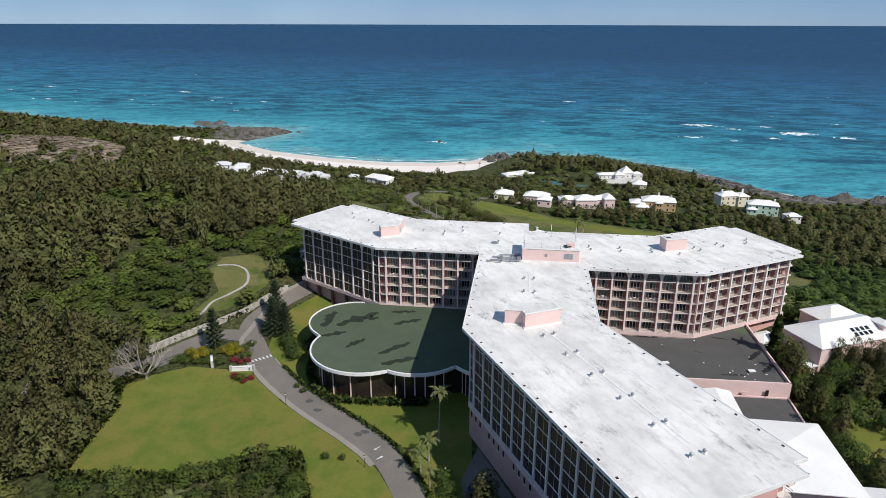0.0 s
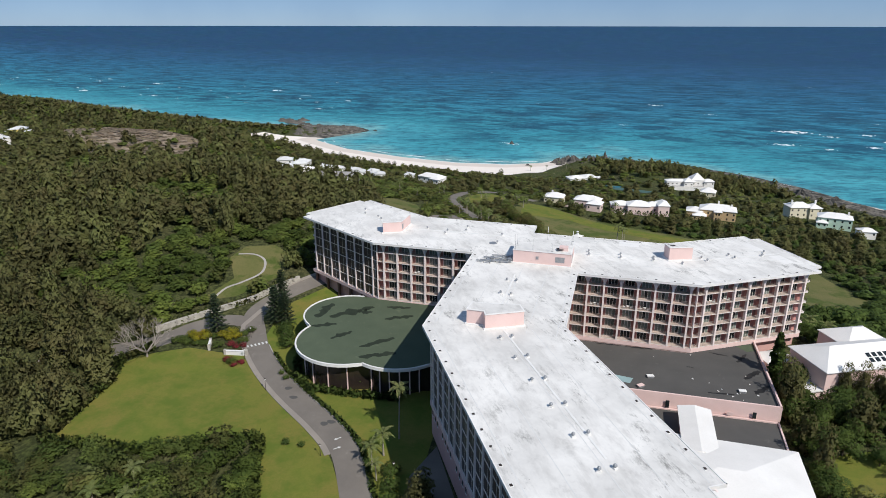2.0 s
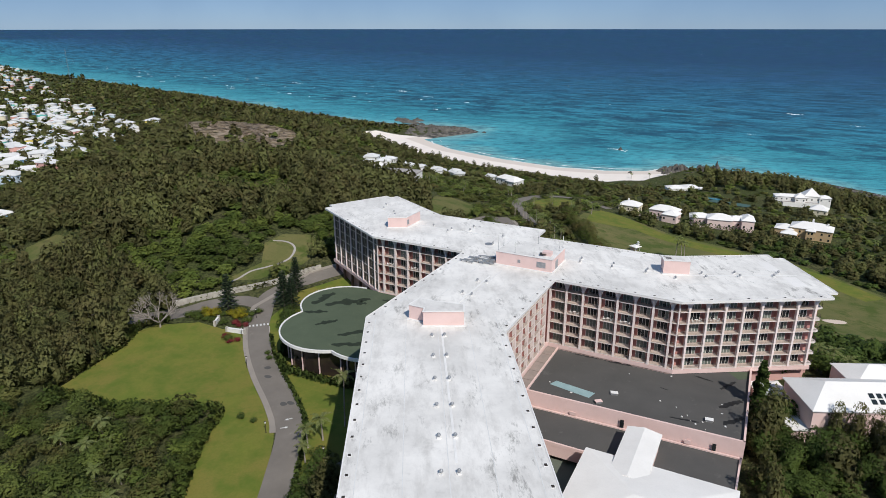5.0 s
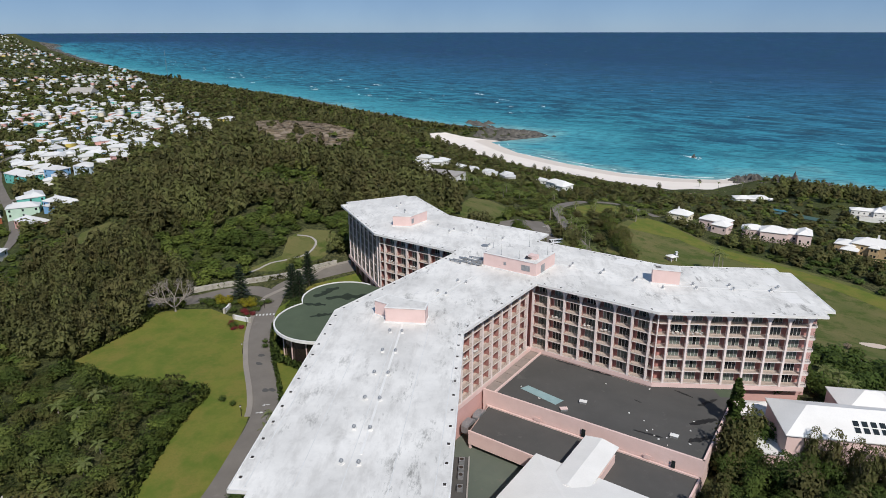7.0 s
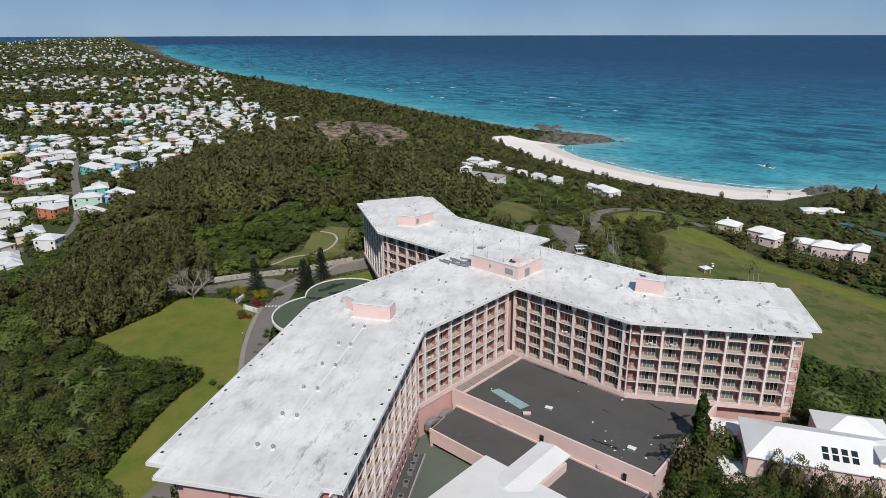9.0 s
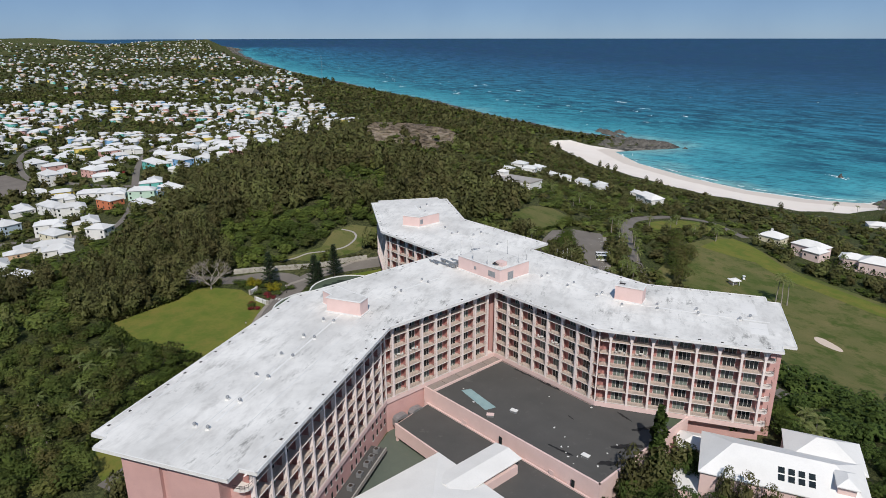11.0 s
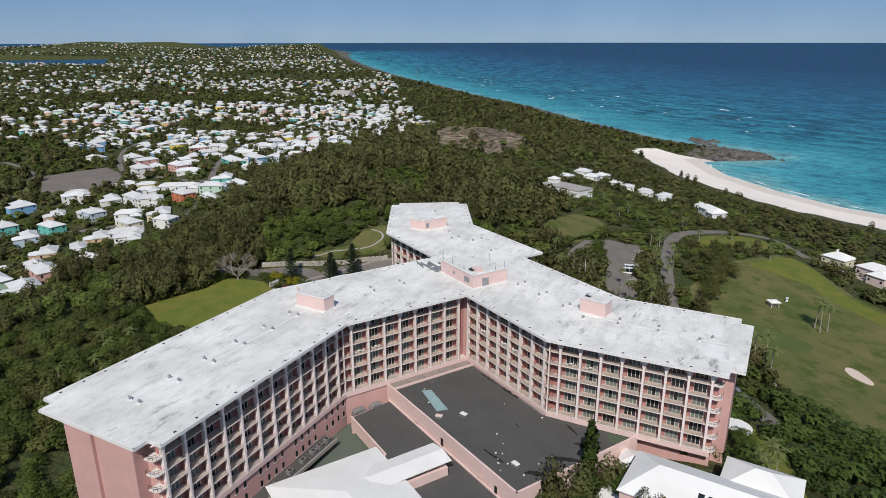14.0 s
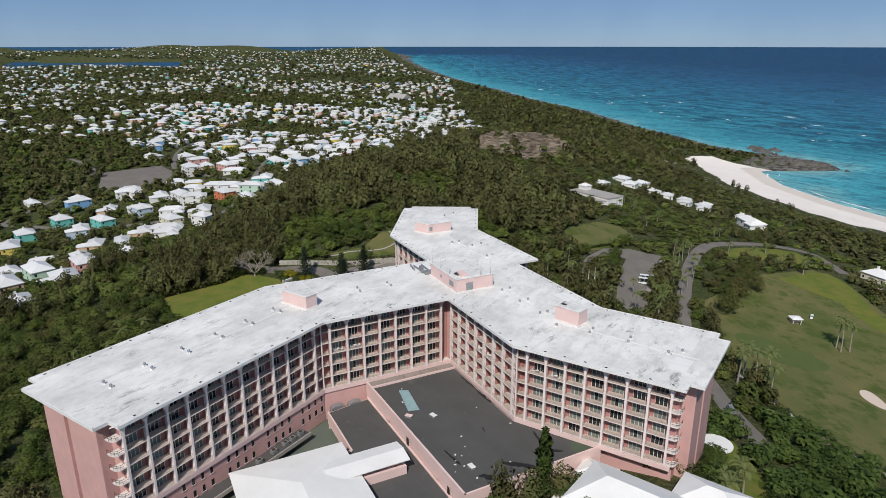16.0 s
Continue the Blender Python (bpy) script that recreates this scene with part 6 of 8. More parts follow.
ok = inside_poly(tx, ty, TOWN_EDGE) & (off_line(tx, ty, TOWN_EDGE) > 9) & (np.hypot(tx, ty - 180) < 1150) & ~inside_poly(tx, ty, QUARRY) & ~inside_poly(tx, ty, FIELD) & viewed(tx, ty)
ok &= patches(tx, ty, 95, 1.1) + np.random.RandomState(3).rand(len(tx)) * 0.5 > np.where(ty < 0.10 * -tx + 60, 0.86, 0.50)
order = np.argsort(np.hypot(tx - 60, ty - 60))
count = 0
rest_x, rest_y = [], []
for i in order:
    if not ok[i]:
        continue
    x, y = float(tx[i]), float(ty[i])
    if any(math.hypot(x - a, y - b) < c + 3.5 for a, b, c in YARDS) or not free(np.array([x]), np.array([y]), 5.0)[0]:
        continue
    turn = 25 * math.sin(x / 140) + 30 * math.cos(y / 110) + town_rng.choice((0, 90)) + town_rng.uniform(-8, 8)
    if count < 98:
        k = town_rng.choices(kinds, weights)[0]
        house(x, y, turn, *k)
        count += 1
    else:
        rest_x.append(x)
        rest_y.append(y)
        YARDS.append((x, y, 6.0))


def far_houses(name, x, y, label, seed, lo=9.0, hi=15.0):
    """Many small houses joined: walls in one mesh, roofs in another."""
    r = np.random.RandomState(seed)
    x, y = np.array(x), np.array(y)
    n = len(x)
    w, d, h = r.uniform(lo * 0.9, hi * 1.15, n), r.uniform(lo * 0.6, hi * 0.65, n), r.choice([3.2, 3.6, 6.0], n)
    turn = r.choice([0, math.pi / 2], n) + 0.5 * np.sin(x / 160) + r.uniform(-0.2, 0.2, n)
    px, py, pz, k = distant(x, y, height(x, y))

    def put(lx, ly, lz):
        X = (lx * w * np.cos(turn) - ly * d * np.sin(turn)) * k + px
        Y = (lx * w * np.sin(turn) + ly * d * np.cos(turn)) * k + py
        return np.stack([X, Y, pz + lz * k], -1)

    corners = ((-0.5, -0.5), (0.5, -0.5), (0.5, 0.5), (-0.5, 0.5))
    v = np.stack([put(a, b, z) for z in (np.full(n, -3.0), h) for a, b in corners], 1).reshape(-1, 3)
    base = (np.arange(n) * 8)[:, None, None]
    q = np.array([[0, 1, 5, 4], [1, 2, 6, 5], [2, 3, 7, 6], [3, 0, 4, 7]])
    walls = from_arrays(name, v, (base + q[None]).reshape(-1, 4), TOWNWALL)
    o = 1.06
    v = np.stack([put(a * o, b * o, h - 0.1) for a, b in corners] + [put(-0.22, 0.0, h + 0.20 * d), put(0.22, 0.0, h + 0.20 * d)], 1).reshape(-1, 3)
    base = (np.arange(n) * 6)[:, None, None]
    q = np.array([[0, 1, 5, 4], [2, 3, 4, 5], [1, 2, 5, 5], [3, 0, 4, 4]])
    faces = (base + q[None]).reshape(-1, 4)
    me = bpy.data.meshes.new("roof")
    me.from_pydata(v.tolist(), [], [tuple(f[:3]) if f[2] == f[3] else tuple(f) for f in faces.tolist()])
    me.materials.append(TOWNROOF)
    top = tagged(new(name, walls), label, "houses", kind="stuff")
    if lo * k.min() > 6:  # nearer ones show a lower cross wing
        some = r.rand(n) < 0.6
        side, reach = r.choice([-1, 1], n), r.uniform(0.9, 1.3, n)
        cross = ((-0.30, 0.0), (0.10, 0.0), (0.10, -1.0), (-0.30, -1.0))
        v = np.stack([put(a + 0.14 * side, b * reach, z) for z in (np.full(n, -3.0), h - 0.5) for a, b in cross], 1)[some].reshape(-1, 3)
        base = (np.arange(int(some.sum())) * 8)[:, None, None]
        q = np.array([[1, 0, 4, 5], [2, 1, 5, 6], [3, 2, 6, 7], [0, 3, 7, 4]])
        ob = new("wing", from_arrays("wing", v, (base + q[None]).reshape(-1, 4), TOWNWALL))
        ob.parent = top
        v = np.stack([put((a + 0.10) * 1.12 - 0.10 + 0.14 * side, b * reach * 1.05, h - 0.55) for a, b in cross] + [put(-0.10 + 0.14 * side, 0.0, h + 0.12 * d), put(-0.10 + 0.14 * side, -0.7 * reach, h + 0.12 * d)], 1)[some].reshape(-1, 3)
        base = (np.arange(int(some.sum())) * 6)[:, None, None]
        tri = np.array([[1, 0, 4], [3, 2, 5], [2, 1, 4], [2, 4, 5], [0, 3, 5], [0, 5, 4]])
        ob = new("roof", from_arrays("roof", v, (base + tri[None]).reshape(-1, 3), TOWNROOF))
        ob.parent = top
    ob = new("roof", me)
    ob.parent = top
    ob["label"] = "white stepped limestone roofs"


def town_wall():
    m, nt, p = nodes_of("pastel_house_walls")
    geo = nt.nodes.new("ShaderNodeNewGeometry")
    r = nt.nodes.new("ShaderNodeValToRGB")
    r.color_ramp.interpolation = "CONSTANT"
    el = r.color_ramp.elements
    el[0].color = (*PAINTS["white"], 1)
    el[1].position, el[1].color = 0.94, (*PAINTS["turquoise"], 1)
    for pos, c in ((0.38, "cream"), (0.52, "pink"), (0.64, "pale_blue"), (0.72, "peach"), (0.80, "mint"), (0.86, "blue"), (0.90, "yellow")):
        e = el.new(pos)
        e.color = (*PAINTS[c], 1)
    nt.links.new(geo.outputs["Random Per Island"], r.inputs[0])
    nt.links.new(r.outputs[0], p.inputs["Base Color"])
    p.inputs["Roughness"].default_value = 0.9
    return m


TOWNWALL = town_wall()
far_houses("town_houses", rest_x, rest_y, "closely set pastel houses with white roofs", 8)
for i, (near, far, step, share) in enumerate(((1150, 2300, 34.0, 0.38), (2300, 4200, 50.0, 0.38), (4200, 8800, 90.0, 0.42))):
    x, y, r = scatter(-far, 0, -2200, 3600, step, 60 + i)
    d = np.hypot(x, y - 180)
    keep = (d > near) & (d < far) & inside_poly(x, y, TOWN_EDGE) & (coast(x, y) > 60) & (inlet(x, y) < -0.05) & viewed(x, y)
    keep &= r.rand(len(x)) * 0.45 + 0.6 * patches(x, y, 260, 0.9) + 0.35 * patches(x, y, 90, 2.2) > 1.06 - share
    far_houses("distant_houses", x[keep], y[keep], "distant scatter of white-roofed houses on low hills", 20 + i, 9.0, 14.0 + 3 * i)
# ---- woods ----
ZONES = {  # parts of the hillside that one kind of plant has to itself: (x, y, radius along x, radius along y)
    "plume": [(-150, 142, 46, 26), (-118, 128, 22, 24), (-250, 225, 110, 45), (-190, 190, 40, 22), (-120, 290, 34, 46), (-420, 420, 60, 50), (-210, 320, 40, 30), (225, 385, 60, 50), (120, 705, 60, 40)],
    "shrub": [(-88, 100, 30, 14), (-50, 100, 26, 16), (-36, 78, 22, 16), (-130, 106, 26, 14), (-185, 130, 36, 22), (-145, 196, 34, 24), (-128, 215, 30, 22), (-112, 178, 16, 16), (-96, 240, 18, 22), (-170, 262, 40, 20), (-250, 330, 46, 26)],
    "mix": [(-80, 96, 44, 24), (-40, 84, 30, 20), (-82, 350, 44, 40), (-110, 400, 40, 34), (104, 236, 60, 50), (150, 290, 70, 60)],
}


def zone(x, y, key):
    res = np.zeros(np.shape(x))
    for cx, cy, rx, ry in ZONES[key]:
        res = np.maximum(res, 1.35 - np.hypot((x - cx) / rx, (y - cy) / ry))
    return res


def woods():
    bands = [(0, 170, 5.4, 800), (170, 260, 5.8, 400), (260, 430, 6.4, 165), (430, 900, 8.2, 68), (900, 1700, 12.5, 30), (1700, 3600, 24.0, 16), (3600, 8500, 58.0, 12)]
    for b, (near, far, step, n) in enumerate(bands):
        reach = far + 100
        x, y, r = scatter(-reach, min(reach, 420), -160 if b < 3 else -700 if b < 5 else -2500, min(reach, 1250 if b < 5 else 3800), step, 31 + b)
        d = np.hypot(x - 60, y - 60)
        keep = (d >= near) & (d < far) & viewed(x, y)
        x, y = x[keep], y[keep]
        headland = (x > -468) & (x < -360) & (y > 884) | (y > 975) & (x > -560) & (x < -360)
        keep = free(x, y, 0.9) & (coast(x, y) > np.where(headland, 400, np.where(x > -60, 16, 12))) & (beach(x, y) < -5) & (inlet(x, y) < 0)
        x, y = x[keep], y[keep]
        town = inside_poly(x, y, TOWN_EDGE)
        keep = ~town | (r.rand(len(x)) < (0.42 if b < 3 else 0.8 if b == 3 else 1.1) * (0.55 + 1.1 * patches(x, y, 120, 0.4)))
        gardens = (x > -60) & (y > 425) & (y < 690)  # open ground between the villas
        keep &= ~gardens | (r.rand(len(x)) < 0.62)
        x, y, town = x[keep], y[keep], town[keep]
        m = len(x)
        pick = r.rand(m)
        dry = inside_poly(x, y, BROWN_TOP) & (pick < 0.975)
        dry |= (beach(x, y) > -60) & (coast(x, y) < 130) & (x < -30) & (x > -470) & (pick < 0.45)
        score = {"plume": 0.66 + 0.55 * patches(x, y, 31, 0.3) + 0.75 * r.rand(m),
                 "shrub": 0.42 + 0.75 * patches(x, y, 22, 1.4) + 0.75 * r.rand(m),
                 "mix": 0.52 + 0.75 * patches(x, y, 27, 2.6) + 0.75 * r.rand(m)}
        for key in score:
            score[key] = score[key] + 1.1 * np.clip(zone(x, y, key), 0, 0.8)
        score["mix"] = score["mix"] + np.where(town, 0.25, 0) + np.where((coast(x, y) < 110) & (x < -15) & (x > -440), 0.5, 0)
        grown = ((x > 20) & (y > 690) & (x < 150)) | inside_poly(x, y, CASUARINA_STAND)
        score["plume"] = score["plume"] + np.where(grown, 2.0, 0)
        low = (y < 120) & (x < -14) & (x > -104)
        score["plume"] = score["plume"] - np.where(low, 2.0, 0)
        kind_of = np.argmax(np.stack([score["plume"], score["shrub"], score["mix"]]), axis=0)
        grow = 1 + 0.14 * (step / 5.4 - 1)
        shore = coast(x, y)
        near_sea = np.where((x > -15) | (x < -440), 0.55 + shore / 130, 0.10 + np.minimum(shore - 25, -beach(x, y)) / 170)
        height_by_place = np.clip(near_sea, 0.14, 1.0)
        height_by_place *= np.where((x > -270) & (y > 330) & ~grown & ((x < 0) | (y < 660)), 0.55, np.where((x > 60) & (y > 262) & (y < 420), 0.75, 1.0))
        brink = off_line(x, y, TOWN_EDGE)
        height_by_place *= np.where(town, 1.0, np.clip(0.5 + brink / 110, 0.5, 1.0))
        east = (x > 60) & (y < 430)
        for sel, kind, mat, label, tall, wide, s in (
                ((kind_of == 0) & ~dry, "plume", CASUARINA, "dense olive-brown casuarina wood on the hillside", (7.5, 13.0), (7.0, 10.5), 1),
                ((kind_of == 1) & ~dry & ~east, "dome", SCRUB, "bright green bay grape scrub", (2.8, 5.0), (5.4, 8.6), 2),
                ((kind_of == 2) & ~dry & ~east, "dome", THICKET, "mixed olive and brown thicket", (3.2, 6.4), (5.2, 8.8), 3),
                ((kind_of > 0) & ~dry & east, "dome", HEDGE, "dark evergreen thicket below the hotel", (3.2, 6.4), (5.2, 8.8), 5),
                (dry, "dome", DRYLEAF, "dry brown scrub on a hilltop", (0.8, 1.9), (6.0, 9.0), 4)):
            c = int(sel.sum())
            if c:
                t = r.uniform(*tall, c) * np.where(r.rand(c) < 0.10, 1.3, 1.0) * height_by_place[sel]
                w = r.uniform(*wide, c) * grow * (0.45 + 0.55 * np.clip(height_by_place[sel] + 0.25, 0, 1))
                if kind == "plume":
                    t *= np.where(town[sel], 0.7 if b < 3 else 0.9, 1.0)
                grove("woodland" if kind == "plume" else "scrub", x[sel], y[sel], t, w, kind, n if kind == "plume" else max(12, int((0.68 if b == 0 else 0.5) * n)), mat, label, seed=b * 4 + s)


woods()

# ---- single trees and garden plants ----
def leaf_mesh(name, material, seed, n, kind, tall, wide):
    q, side = crown(seed, n, kind)
    q = q * np.array([wide, wide, tall])
    return crown_sides(from_arrays(name, q.reshape(-1, 3), np.arange(3 * n).reshape(-1, 3), material), np.repeat(side, 3, axis=0))


def broad_tree(seed, tall, wide, material, label, category="tree", kind="dome", n=1700):
    r = random.Random(seed)
    e = thing("tree", 0, 0, 0, label, category)
    trunk = Build().tube([(0, 0, -0.5), (0.1, 0, tall * 0.25), (0.0, 0.1, tall * 0.55)], [0.24, 0.19, 0.09], 7)
    for k in range(5):
        a = 6.28 * k / 5 + r.uniform(-0.3, 0.3)
        trunk.tube([(0, 0, tall * 0.22), (math.cos(a) * wide * 0.14, math.sin(a) * wide * 0.14, tall * 0.45), (math.cos(a) * wide * 0.3, math.sin(a) * wide * 0.3, tall * 0.7)], [0.11, 0.08, 0.03], 5)
    part("trunk", trunk, BARK, e)
    part("crown", leaf_mesh("crown", material, seed, n, kind, tall, wide), None, e)
    return e


def stand(e, spots, seed=1, scale=(0.85, 1.2), sink=0.1, base=None):
    """Set a thing and its copies at spots (x, y)."""
    r = random.Random(seed)
    for k, (x, y) in enumerate(spots):
        z = (ground(x, y) if base is None else base) - sink
        s = r.uniform(*scale)
        m = pose(x, y, z, 0, 0, r.uniform(0, 360)) @ Matrix.Diagonal((s, s, s * r.uniform(0.92, 1.1), 1))
        if k == 0:
            e.matrix_basis = m
        else:
            c = copy_thing(e, Matrix.Identity(4))
            c.matrix_basis = m


def norfolk_pine():
    e = thing("norfolk_pine", 0, 0, 0, "dark tiered norfolk pine with drooping layered branches", "pine tree", group="norfolk pines")
    r = np.random.RandomState(5)
    part("trunk", Build().tube([(0, 0, -0.3), (0, 0, 6), (0, 0, 12.5)], [0.28, 0.18, 0.04], 7), BARK, e)
    quads = []
    limbs = Build()
    for k in range(15):
        z = 1.6 + 0.72 * k
        L = 3.1 * (1 - k / 16.5) + 0.25
        n = 7
        for j in range(n):
            a = 6.28 * j / n + 0.45 * k
            d = np.array([math.cos(a), math.sin(a), 0.0])
            limbs.tube([tuple(d * 0.1 + np.array([0, 0, z])), tuple(d * L + np.array([0, 0, z + 0.25]))], [0.05, 0.015], 4, cap=False)
            for t in np.linspace(0.25, 1.0, 8):
                c = d * L * t + np.array([0, 0, z + 0.25 * t + r.uniform(-0.08, 0.08)])
                side = np.array([-d[1], d[0], 0]) * (0.30 + 0.28 * (1 - t)) * r.uniform(0.8, 1.2)
                u = d * 0.26 + np.array([0, 0, r.uniform(-0.12, 0.2)])
                quads.append([c - side - u * 0.4, c - u, c + side - u * 0.4, c + u * 1.2])
    part("branch_work", limbs, BARK, e)
    q = np.array(quads)
    part("needles", from_arrays("needles", q.reshape(-1, 3), np.arange(4 * len(q)).reshape(-1, 4), PINE), None, e)
    return e


stand(norfolk_pine(), [(-91.5, 166.5), (-77.0, 178.0), (-73.0, 177.5), (-80.5, 189.0)], 3, (1.05, 1.3))


def cypress():
    e = thing("columnar_tree", 0, 0, 0, "tall narrow dark green columnar tree beside the court", "cypress", group="columnar trees")
    r = np.random.RandomState(8)
    part("trunk", Build().tube([(0, 0, -0.4), (0, 0, 8), (0, 0, 15)], [0.3, 0.2, 0.05], 7), BARK, e)
    n = 900
    t = r.uniform(0.06, 1, n)
    rad = 1.2 * np.minimum(1, (1.05 - t) * 3.0) * np.minimum(1, t * 6) * (0.85 + 0.25 * np.sin(t * 31))
    a = r.uniform(0, 6.28, n)
    c = np.stack([np.cos(a) * rad, np.sin(a) * rad, t * 17.5], -1)
    u = r.normal(size=(n, 3)) * 0.32
    v = r.normal(size=(n, 3)) * 0.32
    q = np.stack([c - u, c - v, c + u, c + v], 1)
    facing = np.repeat(np.stack([np.cos(a), np.sin(a), 0.35 + 0 * a], -1) + 0.5 * r.normal(size=(n, 3)), 4, axis=0)
    part("crown", crown_sides(from_arrays("crown", q.reshape(-1, 3), np.arange(4 * n).reshape(-1, 4), HEDGE), facing), None, e)
    return e


stand(cypress(), [(72.0, 173.2)], 2, (1.0, 1.12))


def palm(tall, fan, lean, seed):
    """A slim ringed trunk, a crown of arching fronds and a skirt of dry ones."""
    r = random.Random(seed)
    e = thing("palm_tree", 0, 0, 0, "slim palm with a ragged crown of arching fronds", "palm tree", group="palms")
    part("trunk", Build().tube([(0, 0, -0.4), (lean * 0.2, 0, tall * 0.35), (lean * 0.6, 0, tall * 0.7), (lean, 0, tall)], [0.26, 0.17, 0.14, 0.12], 7), PALEBARK, e)
    L = fan
    b = Build()
    spine = [Vector((L * t, 0, L * (0.55 * t - 0.95 * t * t))) for t in (0, 0.2, 0.4, 0.6, 0.8, 1.0)]
    width = [0.05, 0.42, 0.55, 0.5, 0.34, 0.04]
    for i in range(5):
        p, q = spine[i], spine[i + 1]
        for s in (-1, 1):
            for j in range(2):  # leaflets with gaps between
                a0, a1 = p.lerp(q, j / 2), p.lerp(q, j / 2 + 0.36)
                w = width[i] + (width[i + 1] - width[i]) * (j + 0.5) / 2
                out = Vector((0.25 * L / 2.6, s * w * L / 2.6, -0.22 * w))
                b.add([a0, a1, a1 + out * 1.15, a0 + out], [(0, 1, 2, 3)] if s > 0 else [(3, 2, 1, 0)])
    b.tube(spine, [0.03, 0.025, 0.02, 0.015, 0.01, 0.006], 3, cap=False)
    frond = b.mesh("frond", PALMLEAF)
    for k in range(11):
        up = 38 - 7.2 * k * 0.9 + r.uniform(-6, 6)
        part("frond", frond, None, e, "", Matrix.Translation((lean, 0, tall)) @ Matrix.Rotation(2.4 * k, 4, "Z") @ Matrix.Rotation(radians(-up), 4, "Y"))
    return e


stand(palm(14.5, 2.7, 0.4, 1), [(-17.6, 130.5)], 4, (1.0, 1.0))
stand(palm(5.5, 2.5, 0.3, 2), [(-20.3, 119.5), (-19.0, 123.5), (-17.5, 115)], 5, (0.8, 1.1))
stand(palm(8.5, 2.3, 0.5, 3), [(-12, 262), (-18, 270), (-30, 258), (-36, 262), (-44, 258), (-10, 276), (-4, 283), (-40, 268), (-50, 262), (-22, 262), (2, 276), (-14, 290), (-6, 296), (-26, 322), (-38, 338), (-44, 346), (-20, 312),
                                  (-54, 352), (-60, 356), (-32, 332), (-8, 290), (-42, 330), (-47, 338), (-30, 315), (-21, 303), (-27, 314), (-36, 325), (-25, 308), (-33, 320), (-52, 346), (-56, 344), (-12, 295), (-17, 300), (-22, 286), (-32, 279), (-28, 270), (-37, 280), (-48, 269), (-52, 275)], 6, (0.75, 1.1))
stand(palm(9.5, 2.3, 0.5, 4), [(30, 345), (33, 343.5), (34, 347.5), (42, 272.5), (37, 282), (46, 276), (48, 279), (52, 275.5), (39.5, 276)], 7, (1.25, 1.45))
stand(palm(6.0, 2.6, 0.4, 5), [(88, 209), (92, 205), (96, 140), (101, 137), (104, 142), (84, 178), (94, 196), (98, 146), (66, 258), (110, 150), (90, 214), (86, 217)], 8, (0.8, 1.15))
stand(palm(5.0, 2.2, 0.3, 6), [(-40, 402), (-52, 398), (-30, 410), (0, 428), (28, 436), (70, 432), (-62, 392), (-81, 402), (-88, 415), (-60, 420), (-20, 440), (110, 428), (124, 436), (-90, 372), (-104, 380), (-98, 366),
                                  (-130, 386), (-136, 392), (-144, 396), (-124, 380), (-128, 372), (-152, 398), (-44, 412), (-36, 420)], 9, (0.8, 1.3))
stand(palm(3.2, 2.3, 0.2, 7), [(-44, 76), (-50, 92), (-46, 86), (-62, 98), (-70, 102), (-38, 78), (-56, 90), (-52, 84), (-66, 95), (-80, 100), (-58, 80), (-74, 94)], 10, (0.8, 1.1))
stand(palm(5.0, 2.0, 0.2, 8), [(-40, 760), (-52, 742), (-30, 745), (-70, 735)], 11, (0.9, 1.3))

stand(broad_tree(11, 8.0, 7.0, HEDGE, "dark rounded evergreen tree"), [(75, 170), (78, 165), (74, 161), (80, 158), (76, 152), (84, 163), (88, 170), (79, 176), (86, 155), (94, 161), (92, 170), (100, 166)], 12)
stand(broad_tree(12, 6.2, 7.4, HEDGE, "dark green spreading tree"), [(77, 146), (83, 150), (76, 140), (90, 148), (98, 158), (104, 160), (75.5, 180), (76, 133), (85, 128), (78, 126)], 13)
stand(broad_tree(13, 5.0, 6.0, HEDGE, "dense dark shrub tree below the wing"), [(67.5, 195), (77, 199.5), (72, 198), (64, 191.8), (80, 204), (86, 208), (84, 212), (80, 217), (76, 221), (88, 204)], 14)
stand(broad_tree(14, 5.5, 6.5, SCRUB, "bright green leafy car park tree"), [(-49, 293), (-51, 299), (-54, 304), (-45, 289), (-41, 287), (-67, 317), (-47, 297), (-61, 290), (-69, 322)], 15)
stand(broad_tree(15, 8.5, 10.0, THICKET, "broad brown-green tree beside the fairway"), [(-22, 352), (-16, 343), (-28, 362), (-20, 360), (-34, 372), (-12, 334), (-4, 322)], 16, (0.9, 1.15))
stand(broad_tree(16, 1.8, 2.6, HEDGE, "round clipped bush on the lawn", "bush", n=800), [(-43, 121.4), (-60, 150.3), (-57.5, 148.2), (-66, 175), (-63, 181), (-64, 187), (-68, 193), (-39, 121.6)], 17, (0.75, 1.05))
stand(broad_tree(17, 4.0, 5.5, HEDGE, "leafy shrub beside the drive", "bush", n=900), [(-15, 117.5), (-13.5, 113), (-12, 108), (-10.5, 104), (-34.5, 152), (-71, 173), (-68.5, 170), (-66, 165.5), (-9, 99)], 18, (0.8, 1.2))
stand(broad_tree(18, 9.0, 7.0, CASUARINA, "feathery casuarina by the shore", kind="plume"), [(-285, 690), (-292, 686), (-225, 658), (-205, 652), (-215, 662), (-90, 660), (-330, 725), (-20, 700), (0, 690)], 19, (0.8, 1.3))
stand(broad_tree(19, 2.2, 3.4, YELLOWLEAF, "yellow-green croton shrub in the garden bed", "bush", n=900), [(-94.5, 159.5), (-92.5, 161.5), (-96.5, 161), (-94, 163), (-85.5, 163.5), (-83.8, 165.5), (-86.5, 166.5), (-88, 164)], 20, (0.9, 1.2))
